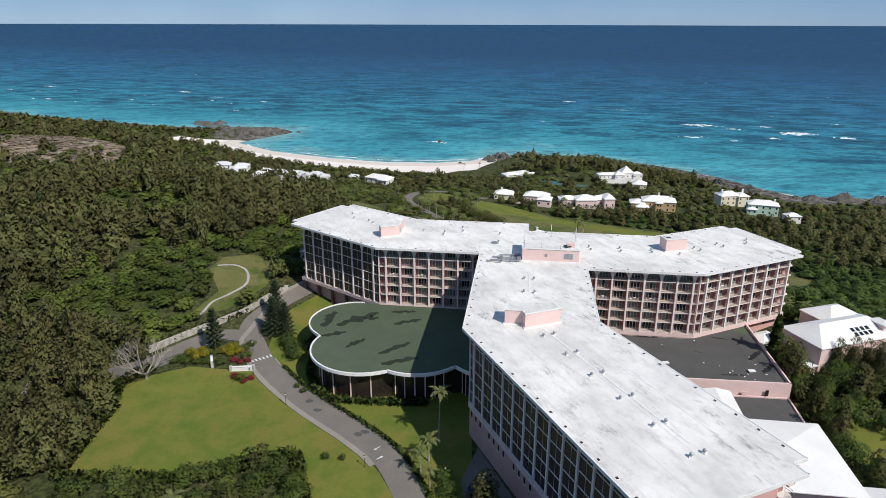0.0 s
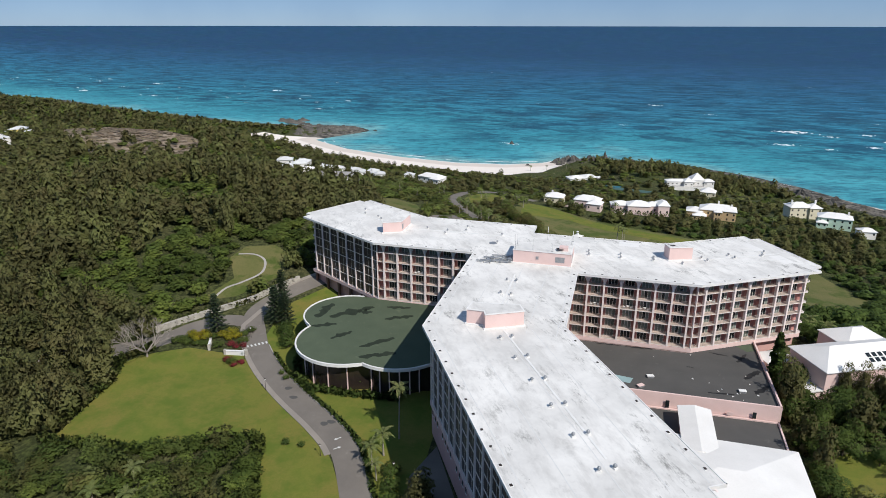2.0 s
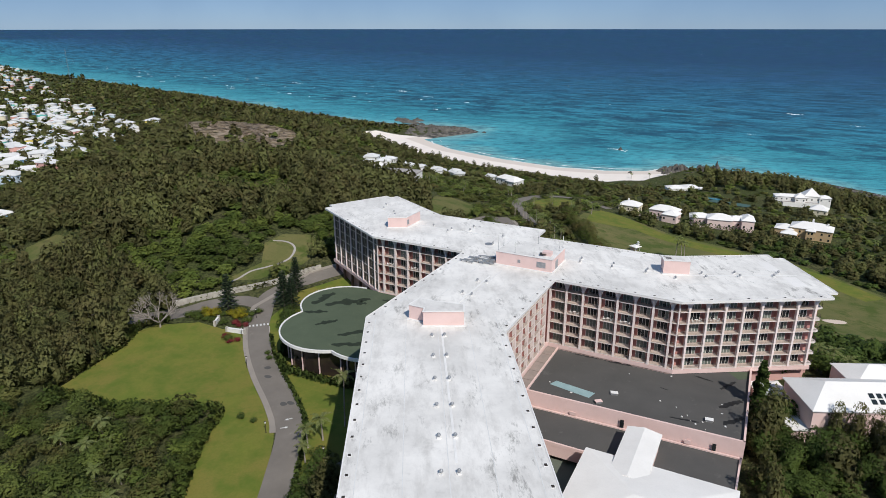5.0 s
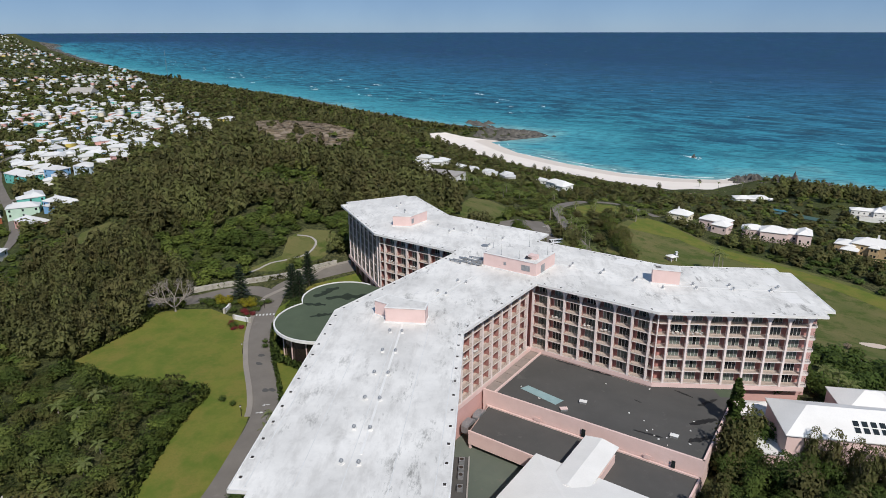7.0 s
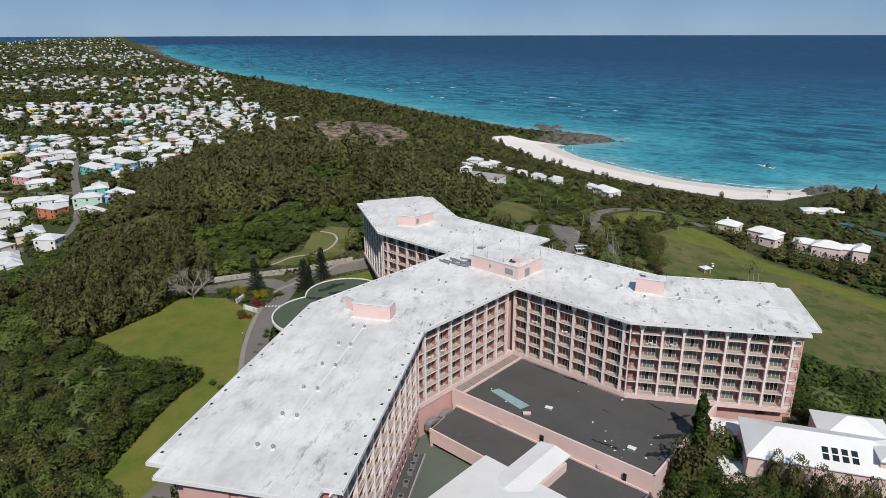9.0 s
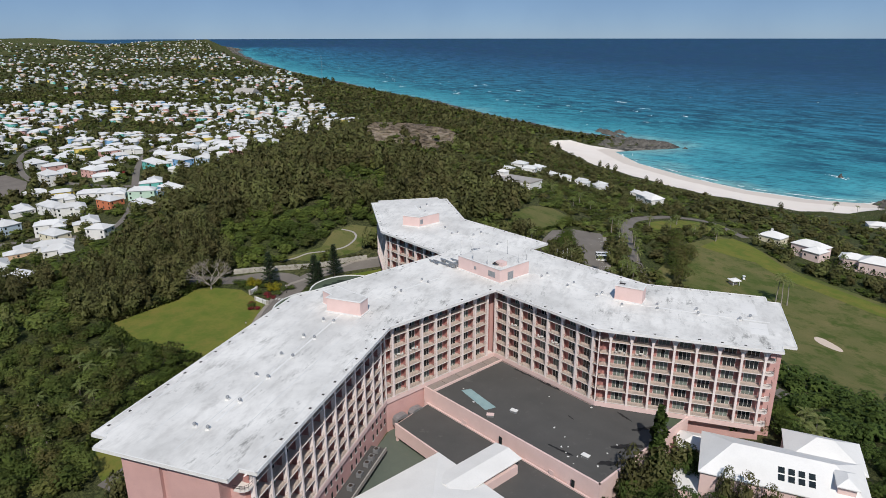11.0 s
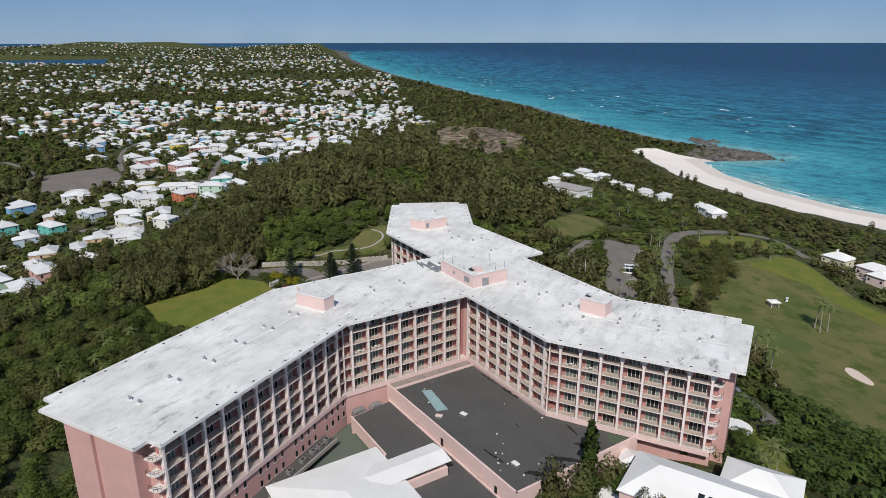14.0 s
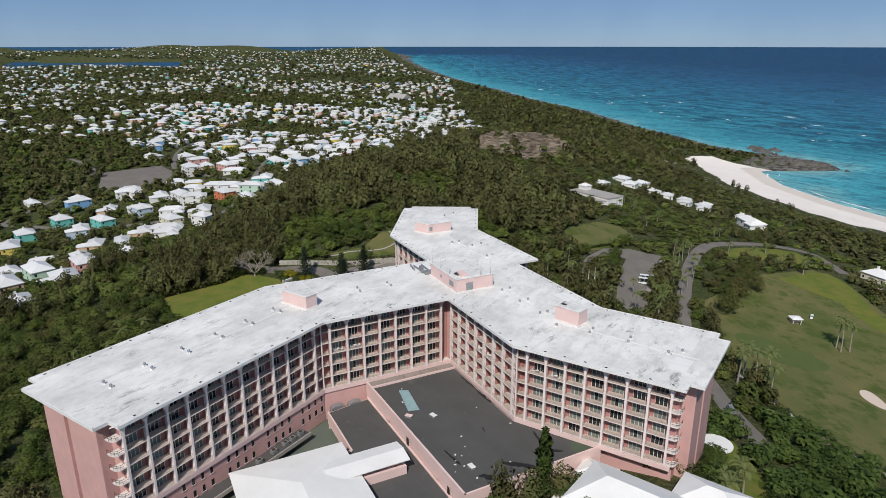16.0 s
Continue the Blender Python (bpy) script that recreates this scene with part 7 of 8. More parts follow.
stand(broad_tree(20, 1.5, 3.0, REDLEAF, "crimson flowering shrub by the entrance wall", "bush", n=900), [(-81.0, 160.0), (-79.0, 161.2), (-83.0, 160.8), (-75.6, 150.6), (-79.2, 152.5), (-74.4, 152.6)], 21, (0.8, 1.1))
stand(broad_tree(21, 2.0, 3.5, SCRUB, "green leafy garden shrub by the entrance", "bush", n=800), [(-82.5, 167.5), (-80.5, 164.0), (-77.2, 151.6), (-90, 163), (-81.5, 170), (-98, 158.5), (-96, 157), (-93, 157.5), (-99.5, 156.5), (-90.5, 158), (-97, 161.5), (-86, 158.5)], 22, (0.8, 1.1))
stand(broad_tree(22, 2.6, 3.6, DRYLEAF, "purple-brown bush on the fairway", "bush", n=900), [(77, 264), (90, 284)], 23)


def bare_tree():
    e = thing("bare_tree", -103, 147.5, ground(-103, 147.5), "pale leafless tree with spreading bare branches", "tree")
    r = random.Random(9)
    b = Build().tube([(0, 0, -0.4), (0.1, 0, 1.6)], [0.35, 0.28], 7)

    def fork(p, d, L, rad, depth):
        q = p + d * L
        b.tube([p, p.lerp(q, 0.5) + Vector((r.uniform(-0.1, 0.1), r.uniform(-0.1, 0.1), 0)) * L, q], [rad, rad * 0.85, rad * 0.6], 5, cap=False)
        if depth:
            for _ in range(3):
                fork(q, (d + Vector((r.uniform(-0.8, 0.8), r.uniform(-0.8, 0.8), r.uniform(-0.25, 0.5)))).normalized(), L * r.uniform(0.62, 0.8), rad * 0.58, depth - 1)

    part("trunk", b, PALEBARK, e)
    b = Build()
    for k in range(5):
        a = 1.26 * k
        fork(Vector((0.1, 0, 1.5)), Vector((math.cos(a) * 0.8, math.sin(a) * 0.8, 0.7)).normalized(), 4.1, 0.24, 4)
    part("branch_work", b, PALEBARK, e, "bare pale branches")


bare_tree()


def hedge(line, wide, tall, label, material=HEDGE, seed=1, step=0.35):
    r = np.random.RandomState(seed)
    quads = []
    pts = curve_through(line, step)
    for i, p in enumerate(pts[:-1]):
        d = (pts[i + 1] - p).normalized()
        z = ground(p.x, p.y)
        for k in range(9):
            c = np.array([p.x, p.y, z]) + np.array([-d.y, d.x, 0]) * r.uniform(-wide, wide) + np.array([0, 0, r.uniform(0.1, 1.0) * tall])
            u, v = r.normal(size=3) * 0.28, r.normal(size=3) * 0.28
            quads.append([c - u, c - v, c + u, c + v])
    q = np.array(quads)
    me = from_arrays("hedge", q.reshape(-1, 3), np.arange(4 * len(q)).reshape(-1, 4), material)
    crown_sides(me, np.repeat(np.array([0, 0, 0.7]) + 0.6 * r.normal(size=(len(q), 3)), 4, axis=0))
    tagged(new("hedge", me), label, "hedge")


hedge([tuple(p) for p in ribbon(DRIVE[6:48], -3.7, -3.8)[:42]][::4], 0.45, 0.8, "low clipped dark hedge along the drive")
hedge([(-106, 167), (-99, 178), (-93, 186), (-90, 196), (-85, 206)], 1.6, 1.6, "ragged hedge above the stone wall", THICKET, 4, 0.3)
hedge([(-10, 438), (15, 437), (40, 436), (66, 430), (100, 424), (130, 420)], 3.5, 3.2, "tall dark hedge behind the fairway", HEDGE, 5, 0.5)
hedge([(-66, 352), (-72, 340), (-69, 312), (-63, 284)], 0.5, 1.0, "dark hedge round the car park", HEDGE, 6, 0.4)
hedge([(-43, 289), (-50, 297), (-55, 307)], 1.8, 1.3, "planted island of shrubs in the car park", SCRUB, 7, 0.25)
hedge(lobes(0.2)[4:52:6], 1.1, 1.7, "dark shrubs planted round the pavilion's foot", HEDGE, 8, 0.25)
hedge([(-104, 152), (-108.5, 144), (-105, 134), (-104, 124), (-103, 114), (-101.5, 108)], 1.7, 2.2, "ragged shrubs along the lawn's edge", THICKET, 9, 0.22)
hedge([(-101, 108.5), (-88, 109.5), (-73, 110.5), (-64.5, 113), (-58, 117.5), (-50.5, 121), (-44, 108), (-34.5, 93.5), (-28, 84)], 1.5, 2.0, "green shrubs along the lawn's lower edge", SCRUB, 10, 0.22)

# ---- garden walls, lamps, signs ----
wall_line = curve_through([(-109, 160), (-101.5, 171.5), (-95.8, 180.5), (-91.0, 188.5), (-88.0, 197), (-83.0, 206.5)], 1.6)
wall = thing("retaining_wall", wall_line[0].x, wall_line[0].y, ground(*wall_line[0]), "rough pale limestone retaining wall beside the road", "stone wall", kind="structure")
stone_rng = random.Random(3)
o = Vector((wall_line[0].x, wall_line[0].y, ground(*wall_line[0])))
part("backing", Build().add([(x - o.x, y - o.y, z - o.z) for p, q in zip(wall_line[:-1], wall_line[1:]) for x, y, z in ((p.x - 0.5, p.y, ground(*p) - 0.3), (q.x - 0.5, q.y, ground(*q) - 0.3), (q.x - 0.5, q.y, ground(*q) + 1.9), (p.x - 0.5, p.y, ground(*p) + 1.9))],
                             [(4 * k, 4 * k + 1, 4 * k + 2, 4 * k + 3) for k in range(len(wall_line) - 1)]), STONE, wall)
blocks = [Build().box(-0.5 * s, 0.5 * s, -0.35, 0.35, 0.02, 0.47).mesh("stone", STONE) for s in (1.66, 1.6, 1.55)]
for row in range(4):
    for k, (p, q) in enumerate(zip(wall_line[:-1], wall_line[1:])):
        d = q - p
        c = p.lerp(q, 0.5 if row % 2 else 0.3)
        part("stone", stone_rng.choice(blocks), None, wall, "", Matrix.Translation((c.x - o.x, c.y - o.y, ground(*c) - o.z + 0.48 * row - 0.1)) @ Matrix.Rotation(math.atan2(d.y, d.x) + stone_rng.uniform(-0.06, 0.06), 4, "Z") @ Matrix.Translation((0, stone_rng.uniform(-0.06, 0.06), 0)))

for x, y, L, turn, tag in ((-88.6, 158.0, 4.2, -62, "curved"), (-78.5, 156.2, 6.5, 12, "long")):
    e = thing("entrance_sign_wall", x, y, ground(x, y) - 0.1, "low white entrance wall among flower beds", "sign wall", turn=turn)
    part("wall", Build().box(-L / 2, L / 2, -0.25, 0.25, 0, 1.5), WHITE, e)
    part("coping", Build().box(-L / 2 - 0.1, L / 2 + 0.1, -0.35, 0.35, 1.5, 1.65), FASCIA, e)
    for s in (-1, 1):
        part("pier", Build().box(s * L / 2 - 0.35, s * L / 2 + 0.35, -0.38, 0.38, 0, 1.9), STONE, e)


def lamp_post():
    e = thing("lamp_post", 0, 0, 0, "dark post lamp with a small lantern beside the drive", "street lamp", group="post lamps")
    part("post", Build().tube([(0, 0, -0.2), (0, 0, 3.0)], [0.08, 0.05], 8), DARKMETAL, e)
    part("base", Build().tube([(0, 0, -0.1), (0, 0, 0.4)], [0.18, 0.12], 8), DARKMETAL, e)
    part("lantern", Build().tube([(0, 0, 3.0), (0, 0, 3.15), (0, 0, 3.5)], [0.1, 0.2, 0.24], 6), FASCIA, e)
    part("cap", Build().tube([(0, 0, 3.5), (0, 0, 3.7)], [0.28, 0.03], 6), DARKMETAL, e)
    return e


stand(lamp_post(), [(-33.2, 119.6), (-79.8, 167.0), (-74.6, 154.8), (-14.5, 118), (-60, 141.5)], 2, (1, 1))


for x, y in ((-28.5, 264.0), (-26.5, 265.5), (-27.5, 269.5)):  # bare poles at the entrance
    e = thing("flagpole", x, y, ground(x, y), "tall bare white flagpole without a flag", "flagpole", group="flagpoles")
    part("pole", Build().tube([(0, 0, -0.3), (0, 0, 5), (0, 0, 11.0)], [0.13, 0.11, 0.07], 7), FASCIA, e)
    part("base", Build().tube([(0, 0, -0.2), (0, 0, 0.3)], [0.45, 0.4], 10), CONCRETE, e)
    part("finial", Build().tube([(0, 0, 10.95), (0, 0, 11.1), (0, 0, 11.25)], [0.06, 0.14, 0.03], 7), METAL, e)

# ---- vehicles ----
CARPAINT = {"white": surface("white_car_paint", (0.8, 0.8, 0.79), (0.75, 0.75, 0.74), 2, 9, 0.25, 0.5, bump=0, grain=0.05), "grey": surface("grey_car_paint", (0.2, 0.21, 0.22), (0.17, 0.18, 0.19), 2, 9, 0.25, 0.5, bump=0, grain=0.05),
            "red": surface("red_car_paint", (0.35, 0.03, 0.03), (0.3, 0.03, 0.03), 2, 9, 0.25, 0.5, bump=0, grain=0.05), "blue": surface("blue_car_paint", (0.05, 0.09, 0.2), (0.05, 0.08, 0.17), 2, 9, 0.25, 0.5, bump=0, grain=0.05)}
RUBBER = surface("tyre_rubber", (0.02, 0.02, 0.02), (0.015, 0.015, 0.015), 3, 9, 0.9)


def vehicle(kind, x, y, turn, paint, z=None):
    L, W, H, cab = {"car": (3.9, 1.65, 1.45, 0.85), "van": (4.6, 1.75, 1.9, 0.95), "bus": (7.2, 2.2, 2.8, 1.1), "cart": (2.5, 1.2, 1.8, 0.7)}[kind]
    label = {"car": f"small {paint} car parked in the open", "van": f"{paint} van driving by", "bus": f"{paint} minibus parked on asphalt", "cart": "white golf cart on the fairway"}[kind]
    e = thing({"car": "car", "van": "van", "bus": "minibus", "cart": "golf_cart"}[kind], x, y, (ground(x, y) if z is None else z) + 0.1, label, {"cart": "golf cart", "bus": "minibus"}.get(kind, kind), turn)
    if kind == "cart":
        part("body", Build().box(-1.2, 1.2, -0.55, 0.55, 0.3, 0.7).box(-0.7, 0.0, -0.5, 0.5, 0.7, 1.05), CARPAINT["white"], e)
        part("canopy", Build().box(-1.0, 0.7, -0.6, 0.6, 1.75, 1.85), CARPAINT["white"], e)
        for sx in (-0.9, 0.6):
            for sy in (-0.5, 0.5):
                part("post", Build().box(sx - 0.03, sx + 0.03, sy - 0.03, sy + 0.03, 0.6, 1.78), DARKMETAL, e)
    else:
        hood = 0.0 if kind == "bus" else L * 0.22
        part("body", Build().prism([(-L / 2, -W / 2), (L / 2 - 0.2, -W / 2), (L / 2, -W / 2 + 0.25), (L / 2, W / 2 - 0.25), (L / 2 - 0.2, W / 2), (-L / 2, W / 2)], 0.3, cab), CARPAINT[paint], e)
        x1 = L / 2 - hood
        part("cabin", Build().add([(-L / 2 + 0.08, -W / 2 + 0.05, cab), (x1, -W / 2 + 0.05, cab), (x1, W / 2 - 0.05, cab), (-L / 2 + 0.08, W / 2 - 0.05, cab), (-L / 2 + 0.3, -W / 2 + 0.2, H - 0.1), (x1 - 0.45, -W / 2 + 0.2, H - 0.1), (x1 - 0.45, W / 2 - 0.2, H - 0.1), (-L / 2 + 0.3, W / 2 - 0.2, H - 0.1)],
                                   [(0, 1, 5, 4), (1, 2, 6, 5), (2, 3, 7, 6), (3, 0, 4, 7)]), GLASS, e, "dark side windows")
        part("roof", Build().box(-L / 2 + 0.28, x1 - 0.43, -W / 2 + 0.18, W / 2 - 0.18, H - 0.12, H), CARPAINT[paint], e)
        for t in np.linspace(0.1, 0.9, 4 if kind == "bus" else 2):
            px = -L / 2 + 0.2 + t * (x1 + L / 2 - 0.6)
            part("pillar", Build().box(px - 0.07, px + 0.07, -W / 2 + 0.06, W / 2 - 0.06, cab - 0.01, H - 0.1), CARPAINT[paint], e)
    r = 0.2 if kind == "cart" else 0.32
    for sx in (-0.31, 0.32):
        for sy in (-1, 1):
            part("wheel", Build().tube([(sx * L, sy * (W / 2 - 0.18), r), (sx * L, sy * (W / 2 + 0.02), r)], r, 10), RUBBER, e)
    return e


vehicle("bus", -31.5, 302.5, 45, "white")
vehicle("bus", -34.0, 305.5, 45, "white")
vehicle("van", -50.0, 72.5, 35, "white")
vehicle("cart", 8.5, 361, 120, "white")
car_rng = random.Random(6)
for x, y in ((2.0, 116.0), (4.0, 112.5), (6.0, 109.0), (8.0, 105.6)):  # in the shade of the long wing
    vehicle("car", x - 9.5, y, 60, car_rng.choice(["grey", "white", "blue"]))
for x, y, t in ((56.0, 252.5, -35), (-258, 128, 10), (-318, 30, 40), (-352, 92, 20), (-300, 150, 80), (-410, 205, 10)):
    vehicle("car", x, y, t, car_rng.choice(["grey", "white", "red", "blue"]))
drape("yard", [(-8, 130), (8, 100), (15, 84), (4, 78), (-6, 96), (-11, 118)], 0.08, ASPHALT, "shaded service yard beside the long wing", "yard", 4.0)
drape("yard", [(16.5, 152), (16.5, 144), (22, 134), (46, 96), (58, 92), (60, 112), (44, 124), (44, 143), (24, 152)], 0.08, pavement_like("greenish_concrete_yard", (0.13, 0.15, 0.12), (0.10, 0.12, 0.10), (0.16, 0.15, 0.13)), "stained service yard below the wing", "yard", 4.0)

# ---- small buildings round the hotel ----
spa = thing("spa_building", 92.9, 182.4, -3.4, "low pink building with broad white hipped roofs and skylights", "low building", turn=25)
part("wall", Build().box(-14, 15, -7, 7, -4, 9.2).box(2, 16, 6, 16, -4, 8.6), PALEPINK, spa)
part("roof", hip_roof(-14, 15, -7, 7, 9.2, 3.4, 0.5, 6.0), WHITE, spa, "white hipped roof")
part("roof", hip_roof(2, 16, 5, 16, 8.6, 3.0), WHITE, spa, "white hipped roof")
part("porch", Build().box(-18.5, -14, -6.5, 1.5, -4, 3.6), PALEPINK, spa)
part("roof", Build().prism([(-19, -7), (-13.6, -7), (-13.6, 2), (-19, 2)], 3.6, 3.9), WHITE, spa, "flat white porch roof")
part("dormer", Build().box(9.5, 12.5, -5.5, -1.0, 9.0, 12.0), PALEPINK, spa)
part("roof", hip_roof(9.5, 12.5, -5.8, -1.0, 12.0, 1.0), WHITE, spa)
slope = math.atan2(3.4, 7.5)
for k in range(4):
    for j in range(2):
        part("skylight", Build().box(-0.55, 0.55, -0.65, 0.65, 0.02, 0.12), GLASS, spa, "dark skylight pane", Matrix.Translation((0.2 + 1.75 * k, -5.0 + 1.5 * j, 9.2 + (2.5 + 1.5 * j) * math.tan(slope))) @ Matrix.Rotation(slope, 4, "X"))
gate = thing("garden_lodge", 74.2, 186.0, -6.0, "small pink lodge with a white roof and steps", "lodge", turn=28)
part("wall", Build().box(-3.6, 3.6, -3, 3, 0, 6.6).box(2, 9.5, -2.5, 1.5, 0, 5.6), PALEPINK, gate)
part("roof", hip_roof(-3.6, 3.6, -3, 3, 6.6, 1.4), WHITE, gate, "white hipped roof")
part("roof", hip_roof(3, 9.5, -2.5, 1.5, 5.6, 1.0), WHITE, gate, "white hipped roof")
for k in range(6):
    part("step", Build().box(4.0, 6.4, -2.9 - 0.4 * k, -2.5 - 0.4 * k, 0, 3.4 - 0.36 * k), CONCRETE, gate)
part("window", Build().box(-1.0, 0.0, -3.06, -2.98, 4.2, 5.4), GLASS, gate)
stand(broad_tree(23, 13.5, 6.5, CASUARINA, "feathery casuarina in front of the white roofs", kind="plume"), [(92, 171), (96, 172), (100, 174), (104, 174.5), (88, 171), (108, 176), (98, 168), (112, 178), (103, 170)], 25, (0.85, 1.1))
terrace = thing("round_terrace", 70, 229, ground(70, 229), "round pale concrete terrace at the wing's foot", "terrace")
part("slab", Build().tube([(0, 0, -1.0), (0, 0, 0.35)], 4.2, 28), CONCRETE, terrace)
part("rim", Build().tube([(0, 0, 0.3), (0, 0, 0.5)], 4.4, 28), FASCIA, terrace)
shelter = thing("golf_shelter", 9.5, 348.5, ground(9.5, 348.5), "small open golf shelter with a white roof", "shelter", turn=-30)
part("roof", hip_roof(-1.9, 1.9, -1.9, 1.9, 2.5, 0.7), WHITE, shelter)
part("wall", Build().box(-1.7, 0.2, -1.7, 1.7, 0, 2.4), PALEPINK, shelter)
for sx, sy in ((1.6, -1.6), (1.6, 1.6)):
    part("post", Build().box(sx - 0.12, sx + 0.12, sy - 0.12, sy + 0.12, 0, 2.4), FASCIA, shelter)
club = thing("beach_club_block", -150, 372, ground(-150, 372) - 1.0, "long flat-roofed grey and white block among trees", "low building", turn=8)
part("wall", Build().box(-16, 16, -7, 7, -2, 4.2), WHITE, club)
part("parapet", Build().box(-16.2, 16.2, -7.2, 7.2, 4.2, 4.9), CONCRETE, club)
part("deck", Build().box(-15.5, 15.5, -6.5, 6.5, 4.88, 4.95), CONCRETE, club)
part("hut", Build().box(-14.5, -8.5, -1.0, 4.5, 4.9, 7.6), WHITE, club, "small white hut on the terrace")
part("hut_roof", hip_roof(-14.5, -8.5, -1.0, 4.5, 7.6, 1.6), WHITE, club)
part("screen", Build().box(-16.6, 2.8, -7.5, -7.3, -2, 2.8), SHUTTER, club, "dark green windscreen fence")
part("annex", Build().box(3, 15, -11, -7, -2, 3.0), WHITE, club)
part("annex_roof", Build().box(2.8, 15.2, -11.2, -7, 3.0, 3.3), CONCRETE, club)
drape("tennis_court", [(20, 582), (52, 574), (60, 600), (28, 608)], 0.4, surface("green_court_surface", (0.07, 0.13, 0.11), (0.06, 0.11, 0.10), 0.3, 4.0), "green tennis court among trees", "tennis court", 6.0)
drape("pool", [(14, 608), (30, 604), (32, 616), (18, 620)], 0.5, surface("pool_water", (0.10, 0.35, 0.45), (0.08, 0.30, 0.42), 0.3, 2.0, 0.1, 0.5), "blue swimming pool", "pool", 5.0)
shed = thing("hillside_hut", -84.5, 232, ground(-84.5, 232), "small grey hut on the slope behind the wing", "hut", turn=20)
part("wall", Build().box(-2.2, 2.2, -1.8, 1.8, -0.5, 2.4), CONCRETE, shed)
part("roof", Build().box(-2.5, 2.5, -2.1, 2.1, 2.4, 2.6), CONCRETE, shed)
big = thing("white_hall", *[float(v) for v in distant(-1285, 720, height(np.array(-1285.0), np.array(720.0)))[:3]], "large plain building with a big pale roof", "hall", turn=35)
part("wall", Build().box(-24, 24, -16, 16, -4, 7), WHITE, big)
part("roof", hip_roof(-24, 24, -16, 16, 7, 9, 0.5, 2.0), CONCRETE, big)
mx, my, mz, mk = (float(v) for v in distant(-1450, 1020, height(np.array(-1450.0), np.array(1020.0))))
mast = thing("radio_mast", mx, my, mz, "tall thin lattice radio mast near the shore", "radio mast")
part("lattice", Build().tube([(0.8, 0, 0), (0.5, 0, 75)], 0.16, 4).tube([(-0.4, 0.7, 0), (-0.25, 0.4, 75)], 0.16, 4).tube([(-0.4, -0.7, 0), (-0.25, -0.4, 75)], 0.16, 4), METAL, mast)
for k in range(16):
    part("brace", Build().tube([(0.75 - 0.015 * k, 0, 4.5 * k), (-0.4, 0.6, 4.5 * k + 2.2), (-0.4, -0.6, 4.5 * k + 4.5)], 0.1, 3), METAL, mast)


# ---- shore rocks and surf ----
def rock(x, y, rx, ry, h, turn, seed, base=None):
    r = np.random.RandomState(seed)
    n, m = 22, 9
    v = []
    for j in range(m):
        t = j / (m - 1)
        for i in range(n):
            a = 2 * math.pi * i / n
            p = Vector((math.cos(a) * 1.6, math.sin(a) * 1.6, t * 2.2 + seed))
            s = (1 - t ** 1.6 * 0.85) * (1 + 0.55 * noise.noise(p) + 0.3 * noise.noise(p * 2.7))
            v.append((rx * s * math.cos(a), ry * s * math.sin(a), -3 + (h + 3) * t * (1 + 0.35 * noise.noise(p * 1.9 + Vector((5, 3, 1)))) + 0.06 * h * r.uniform(-1, 1)))
    f = [(j * n + i, j * n + (i + 1) % n, (j + 1) * n + (i + 1) % n, (j + 1) * n + i) for j in range(m - 1) for i in range(n)] + [tuple(range((m - 1) * n, m * n))]
    single("shore_rock", Build().add(v, f), ROCK, "jagged dark weathered rock at the water's edge", "rock", m=pose(x, y, SEA if base is None else base, 0, 0, turn), group="shore rocks")


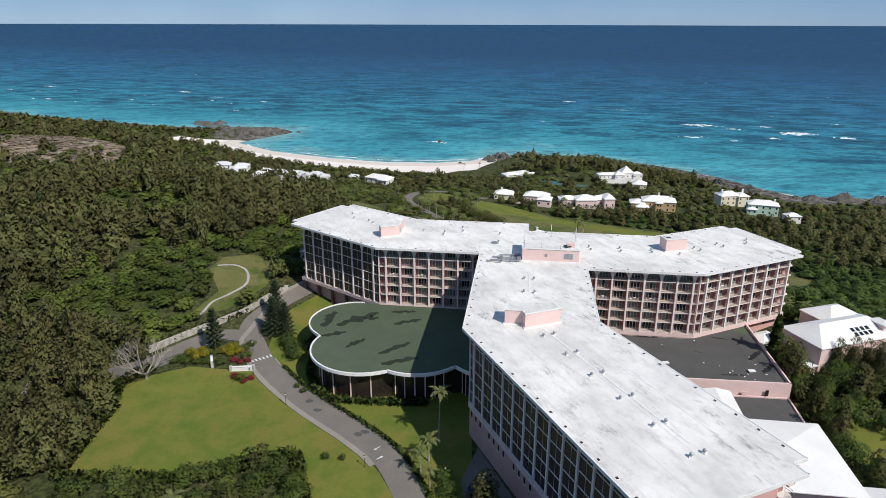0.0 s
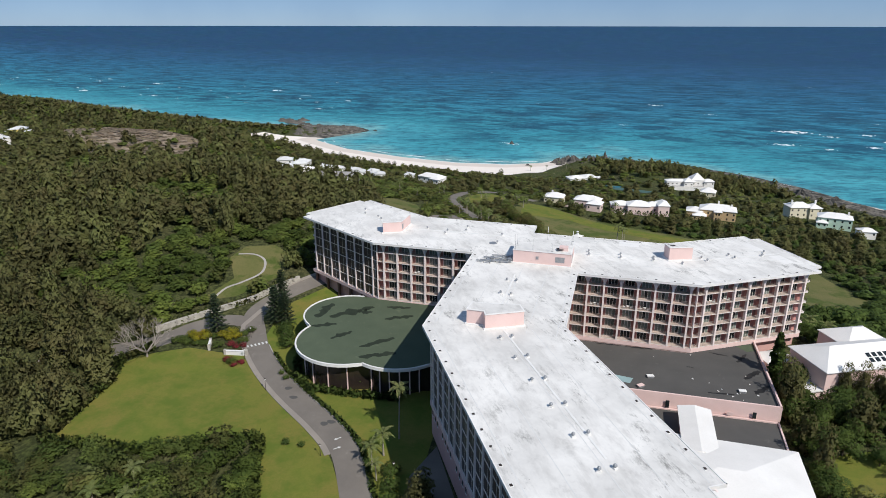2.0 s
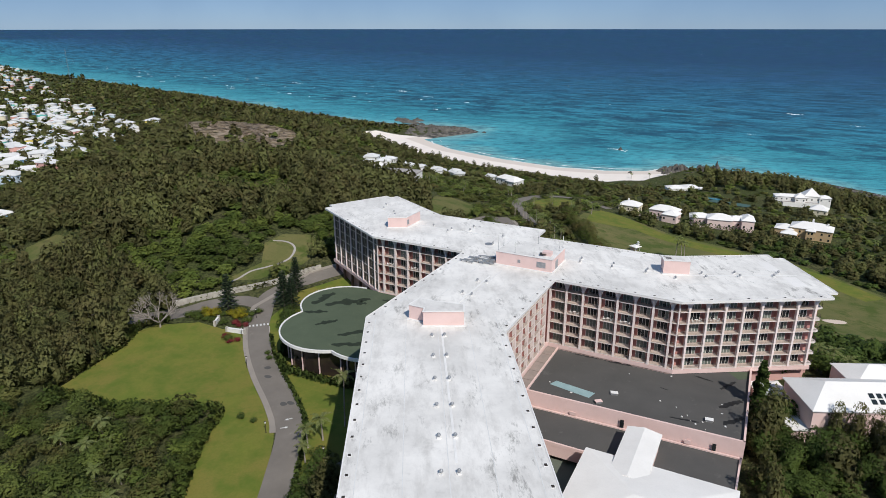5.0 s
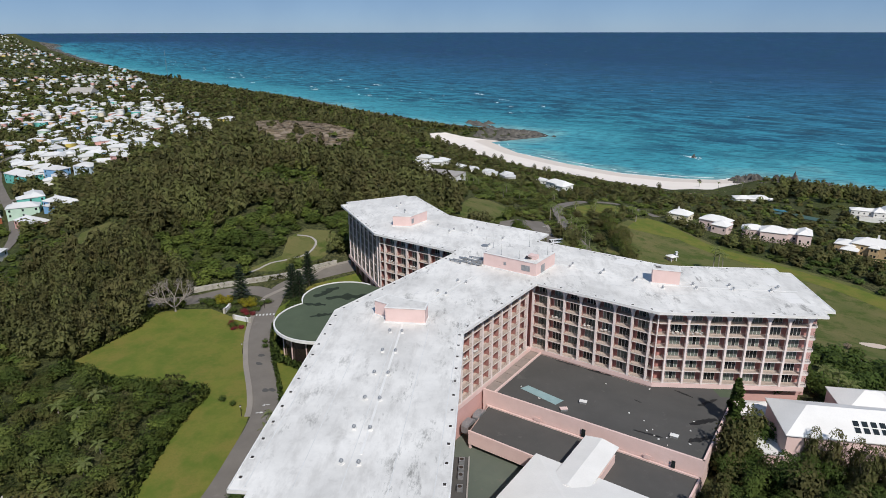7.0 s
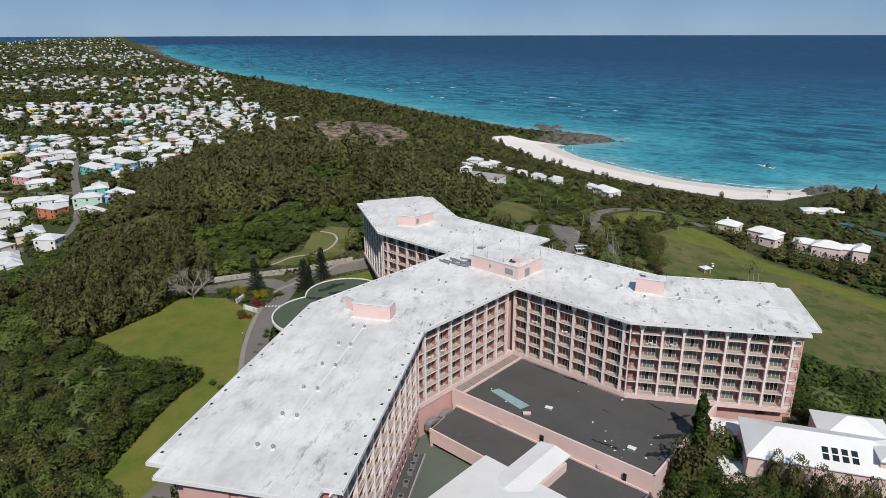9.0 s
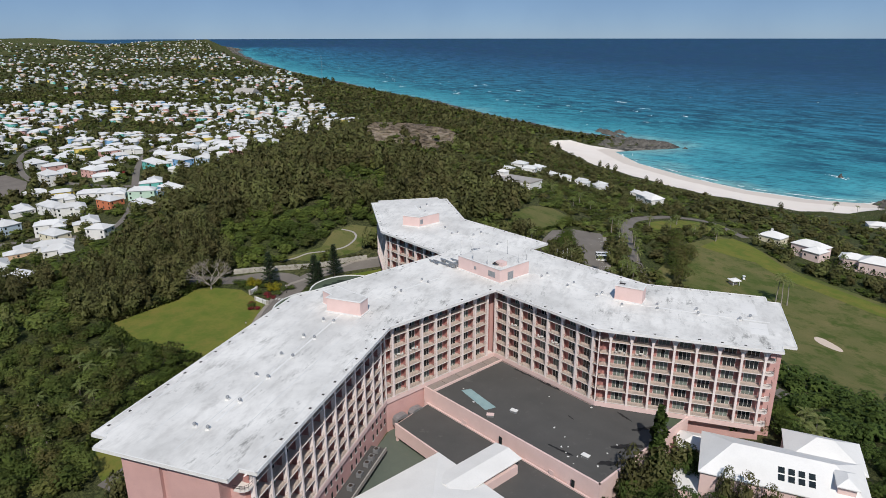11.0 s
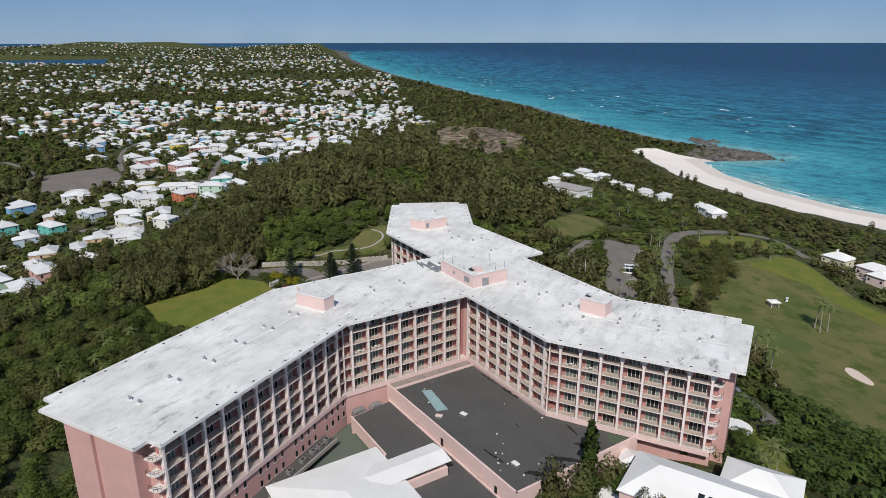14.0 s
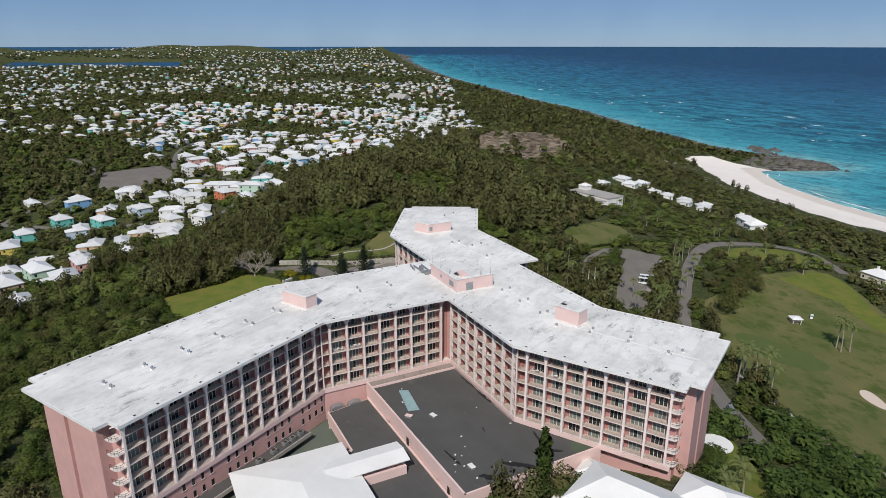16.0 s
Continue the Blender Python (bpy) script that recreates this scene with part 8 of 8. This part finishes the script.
ROCKS = [(-12, 758, 14, 9, 9, 20), (-28, 772, 12, 8, 7, 60), (4, 776, 9, 6, 10, 0), (10, 806, 5, 4, 13, 0), (-40, 782, 9, 6, 6, 10), (-448, 900, 12, 7, 5, 30), (-432, 890, 9, 5, 4, 60), (-460, 925, 12, 8, 6, 0), (-470, 950, 14, 8, 6, 10), (-446, 935, 11, 7, 7, 40), (-424, 952, 12, 7, 7, 10), (-405, 966, 11, 6, 6, 25), (-480, 972, 14, 7, 5, 0),
         (-530, 1026, 20, 7, 5, 8), (-512, 1040, 14, 6, 5, 0), (-548, 1034, 12, 5, 4, 10), (-505, 1010, 22, 6, 4, 10), (-425, 935, 14, 7, 6, 20), (-408, 950, 13, 7, 6, 50), (-418, 908, 12, 6, 5, 70), (-388, 970, 13, 6, 5, 30), (-372, 962, 9, 4, 4, 10), (-440, 965, 14, 7, 6, 0), (-455, 948, 12, 6, 5, 0), (-422, 968, 12, 6, 6, 0), (-400, 930, 9, 5, 4, 40), (-436, 918, 9, 5, 4, 0),
         (-436, 946, 8, 5, 6, 10), (-412, 986, 12, 4, 4, 0), (-455, 985, 14, 5, 4, 0), (-350, 968, 6, 3, 2, 0), (-395, 990, 7, 3, 3, 0), (-484, 1004, 9, 4, 3, 0), (-528, 1014, 8, 4, 3, 10),
         (-45, 796, 12, 7, 6, 30), (-26, 806, 12, 8, 7, 0), (-8, 812, 9, 6, 7, 10), (-38, 800, 8, 6, 6, 0), (-18, 800, 9, 6, 6, 50), (-28, 796, 9, 6, 9, 70), (-4, 802, 9, 6, 9, 20), (6, 808, 8, 5, 8, 0), (-34, 812, 8, 5, 6, 0), (12, 816, 12, 6, 4, 0), (40, 816, 12, 5, 5, 0), (66, 814, 12, 5, 4, 0), (-122, 912, 4, 3, 4, 0), (92, 806, 12, 5, 4, 0), (122, 788, 11, 5, 4, -20), (150, 768, 12, 5, 4, -30), (182, 738, 12, 5, 4, -40),
         (205, 704, 12, 5, 5, -50), (222, 670, 12, 5, 5, -40), (210, 690, 8, 4, 3, 0), (245, 650, 12, 5, 5, 0), (275, 644, 14, 6, 5, 0), (305, 645, 16, 7, 8, 0), (335, 640, 15, 7, 7, 0), (262, 646, 8, 4, 4, 0), (232, 690, 7, 3, 3, 0), (-78, 768, 6, 3, 2, 0), (170, 756, 6, 3, 3, 0)]
for k, (x, y, rx, ry, h, t) in enumerate(ROCKS):
    rock(x, y, rx, ry, h, t, k)

FOAM = surface("white_sea_foam", (0.80, 0.83, 0.83), (0.66, 0.74, 0.76), 0.2, 1.5, 0.9, bump=0.5)


def breaker(x, y, L, W, turn, seed):
    """A low ragged crest of broken water."""
    r = np.random.RandomState(seed)
    v, f = [], []
    for _ in range(int(5 + L * 0.9)):  # torn shreds of foam, thickest in the middle
        cx, cy = r.normal() * L * 0.42, r.normal() * W * 0.45
        a, w = r.uniform(0.06, 0.2) * L * (1.2 - min(abs(cx) / L, 1)), r.uniform(0.12, 0.4) * W * 0.7
        n = len(v)
        v.append((cx, cy, 0.35))
        for i in range(9):
            q = 6.283 * i / 9
            s = r.uniform(0.45, 1.25)
            v.append((cx + a * s * math.cos(q), cy + w * s * math.sin(q), -0.12))
        f += [(n, n + 1 + i, n + 1 + (i + 1) % 9) for i in range(9)]
    px, py, pz, k = (float(q) for q in distant(x, y, SEA + 0.15))
    single("breaking_wave", Build().add(v, f), FOAM, "ragged white breaking wave over a reef", "wave", "stuff", m=pose(px, py, pz, 0, 0, turn) @ Matrix.Diagonal((k, k, k, 1)), group="breaking waves")


wave_rng = random.Random(21)
for k, (x, y, L, W) in enumerate([(-125, 914, 18, 5), (88, 1450, 22, 6), (286, 1135, 34, 12), (416, 1066, 38, 14), (472, 1032, 24, 10), (364, 1016, 15, 8), (390, 1130, 14, 7), (330, 1100, 16, 6), (250, 1010, 20, 6), (300, 985, 12, 5), (-832, 1517, 30, 7), (184, 1321, 12, 4), (27, 1143, 7, 3),
                               (-560, 1350, 16, 5), (-700, 1420, 18, 5), (-1250, 1600, 26, 6), (-1500, 1700, 22, 6), (-1050, 1330, 16, 5), (-1300, 1380, 20, 5), (-1650, 1450, 22, 6), (-1900, 1560, 26, 7), (520, 1180, 12, 5), (600, 1010, 14, 5)]):
    breaker(x, y, L, W, wave_rng.uniform(-25, 10), k)
for k in range(16):  # scattered whitecaps
    x, y = wave_rng.uniform(-1200, 700), wave_rng.uniform(950, 2300)
    if coast(np.array(x), np.array(y)) < -60:
        breaker(x, y, wave_rng.uniform(2.5, 7), wave_rng.uniform(0.5, 1.3), wave_rng.uniform(-25, 15), 100 + k)
for k in range(46):  # broken water along the outer reef
    x = -520 - 62 * k + wave_rng.uniform(-30, 30)
    y = 1000 - 0.36 * (x + 600) + wave_rng.choice((150, 190, 240, 330)) + wave_rng.uniform(-30, 30)
    if coast(np.array(x), np.array(y)) < -50:
        breaker(x, y, wave_rng.uniform(5, 17), wave_rng.uniform(1.5, 4.0), wave_rng.uniform(-30, -8), 500 + k)
# surf lines along the beach
for j, (off, wdt, gap) in enumerate(((3, 3.2, 0.03), (11, 1.8, 0.10), (20, 1.5, 0.16), (34, 1.2, 0.25))):
    line = curve_through([(-56, 776 + off), (-105, 750 + off), (-165, 745 + off), (-243, 760 + off), (-340, 796 + off), (-398 + off * 0.5, 838 + off)], 5)
    r = np.random.RandomState(j)
    runs = [[]]
    for i, p in enumerate(line):
        if r.rand() < gap:
            runs.append([])
        w = wdt * r.uniform(0.35, 1.5)
        dy = 2.5 * math.sin(i * 0.35 + j) + r.uniform(-0.9, 0.9)
        if r.rand() > gap:
            runs[-1].append((p.x, p.y + dy - w, p.y + dy + w))
    for run in runs:
        if len(run) < 3:
            continue
        b = Build()
        n = len(run)
        for i, (x, y0, y1) in enumerate(run):
            end = i in (0, n - 1)
            b.v += [(x, (y0 + y1) / 2 if end else y0, SEA + 0.10), (x, (y0 + y1) / 2, SEA + 0.32), (x, (y0 + y1) / 2 if end else y1, SEA + 0.10)]
        b.f = [(3 * i + q, 3 * i + q + 1, 3 * i + q + 4, 3 * i + q + 3) for i in range(n - 1) for q in (0, 1)]
        single("surf_line", b, FOAM, "thin white line of surf along the beach", "surf", group="surf lines")
# foam where the swell meets the rocks
for k, (x, y) in enumerate(((40, 823), (70, 822), (128, 797), (160, 776), (196, 744), (214, 716), (240, 664), (282, 653), (318, 655), (-15, 826), (-52, 806), (-392, 982), (-440, 996), (-500, 1019), (-372, 970), (-560, 985), (-640, 1000), (-720, 1028), (-830, 1052), (-960, 1100), (-1080, 1145), (-1200, 1190))):
    breaker(x, y, 11, 4.5, wave_rng.uniform(-30, 30), 300 + k)
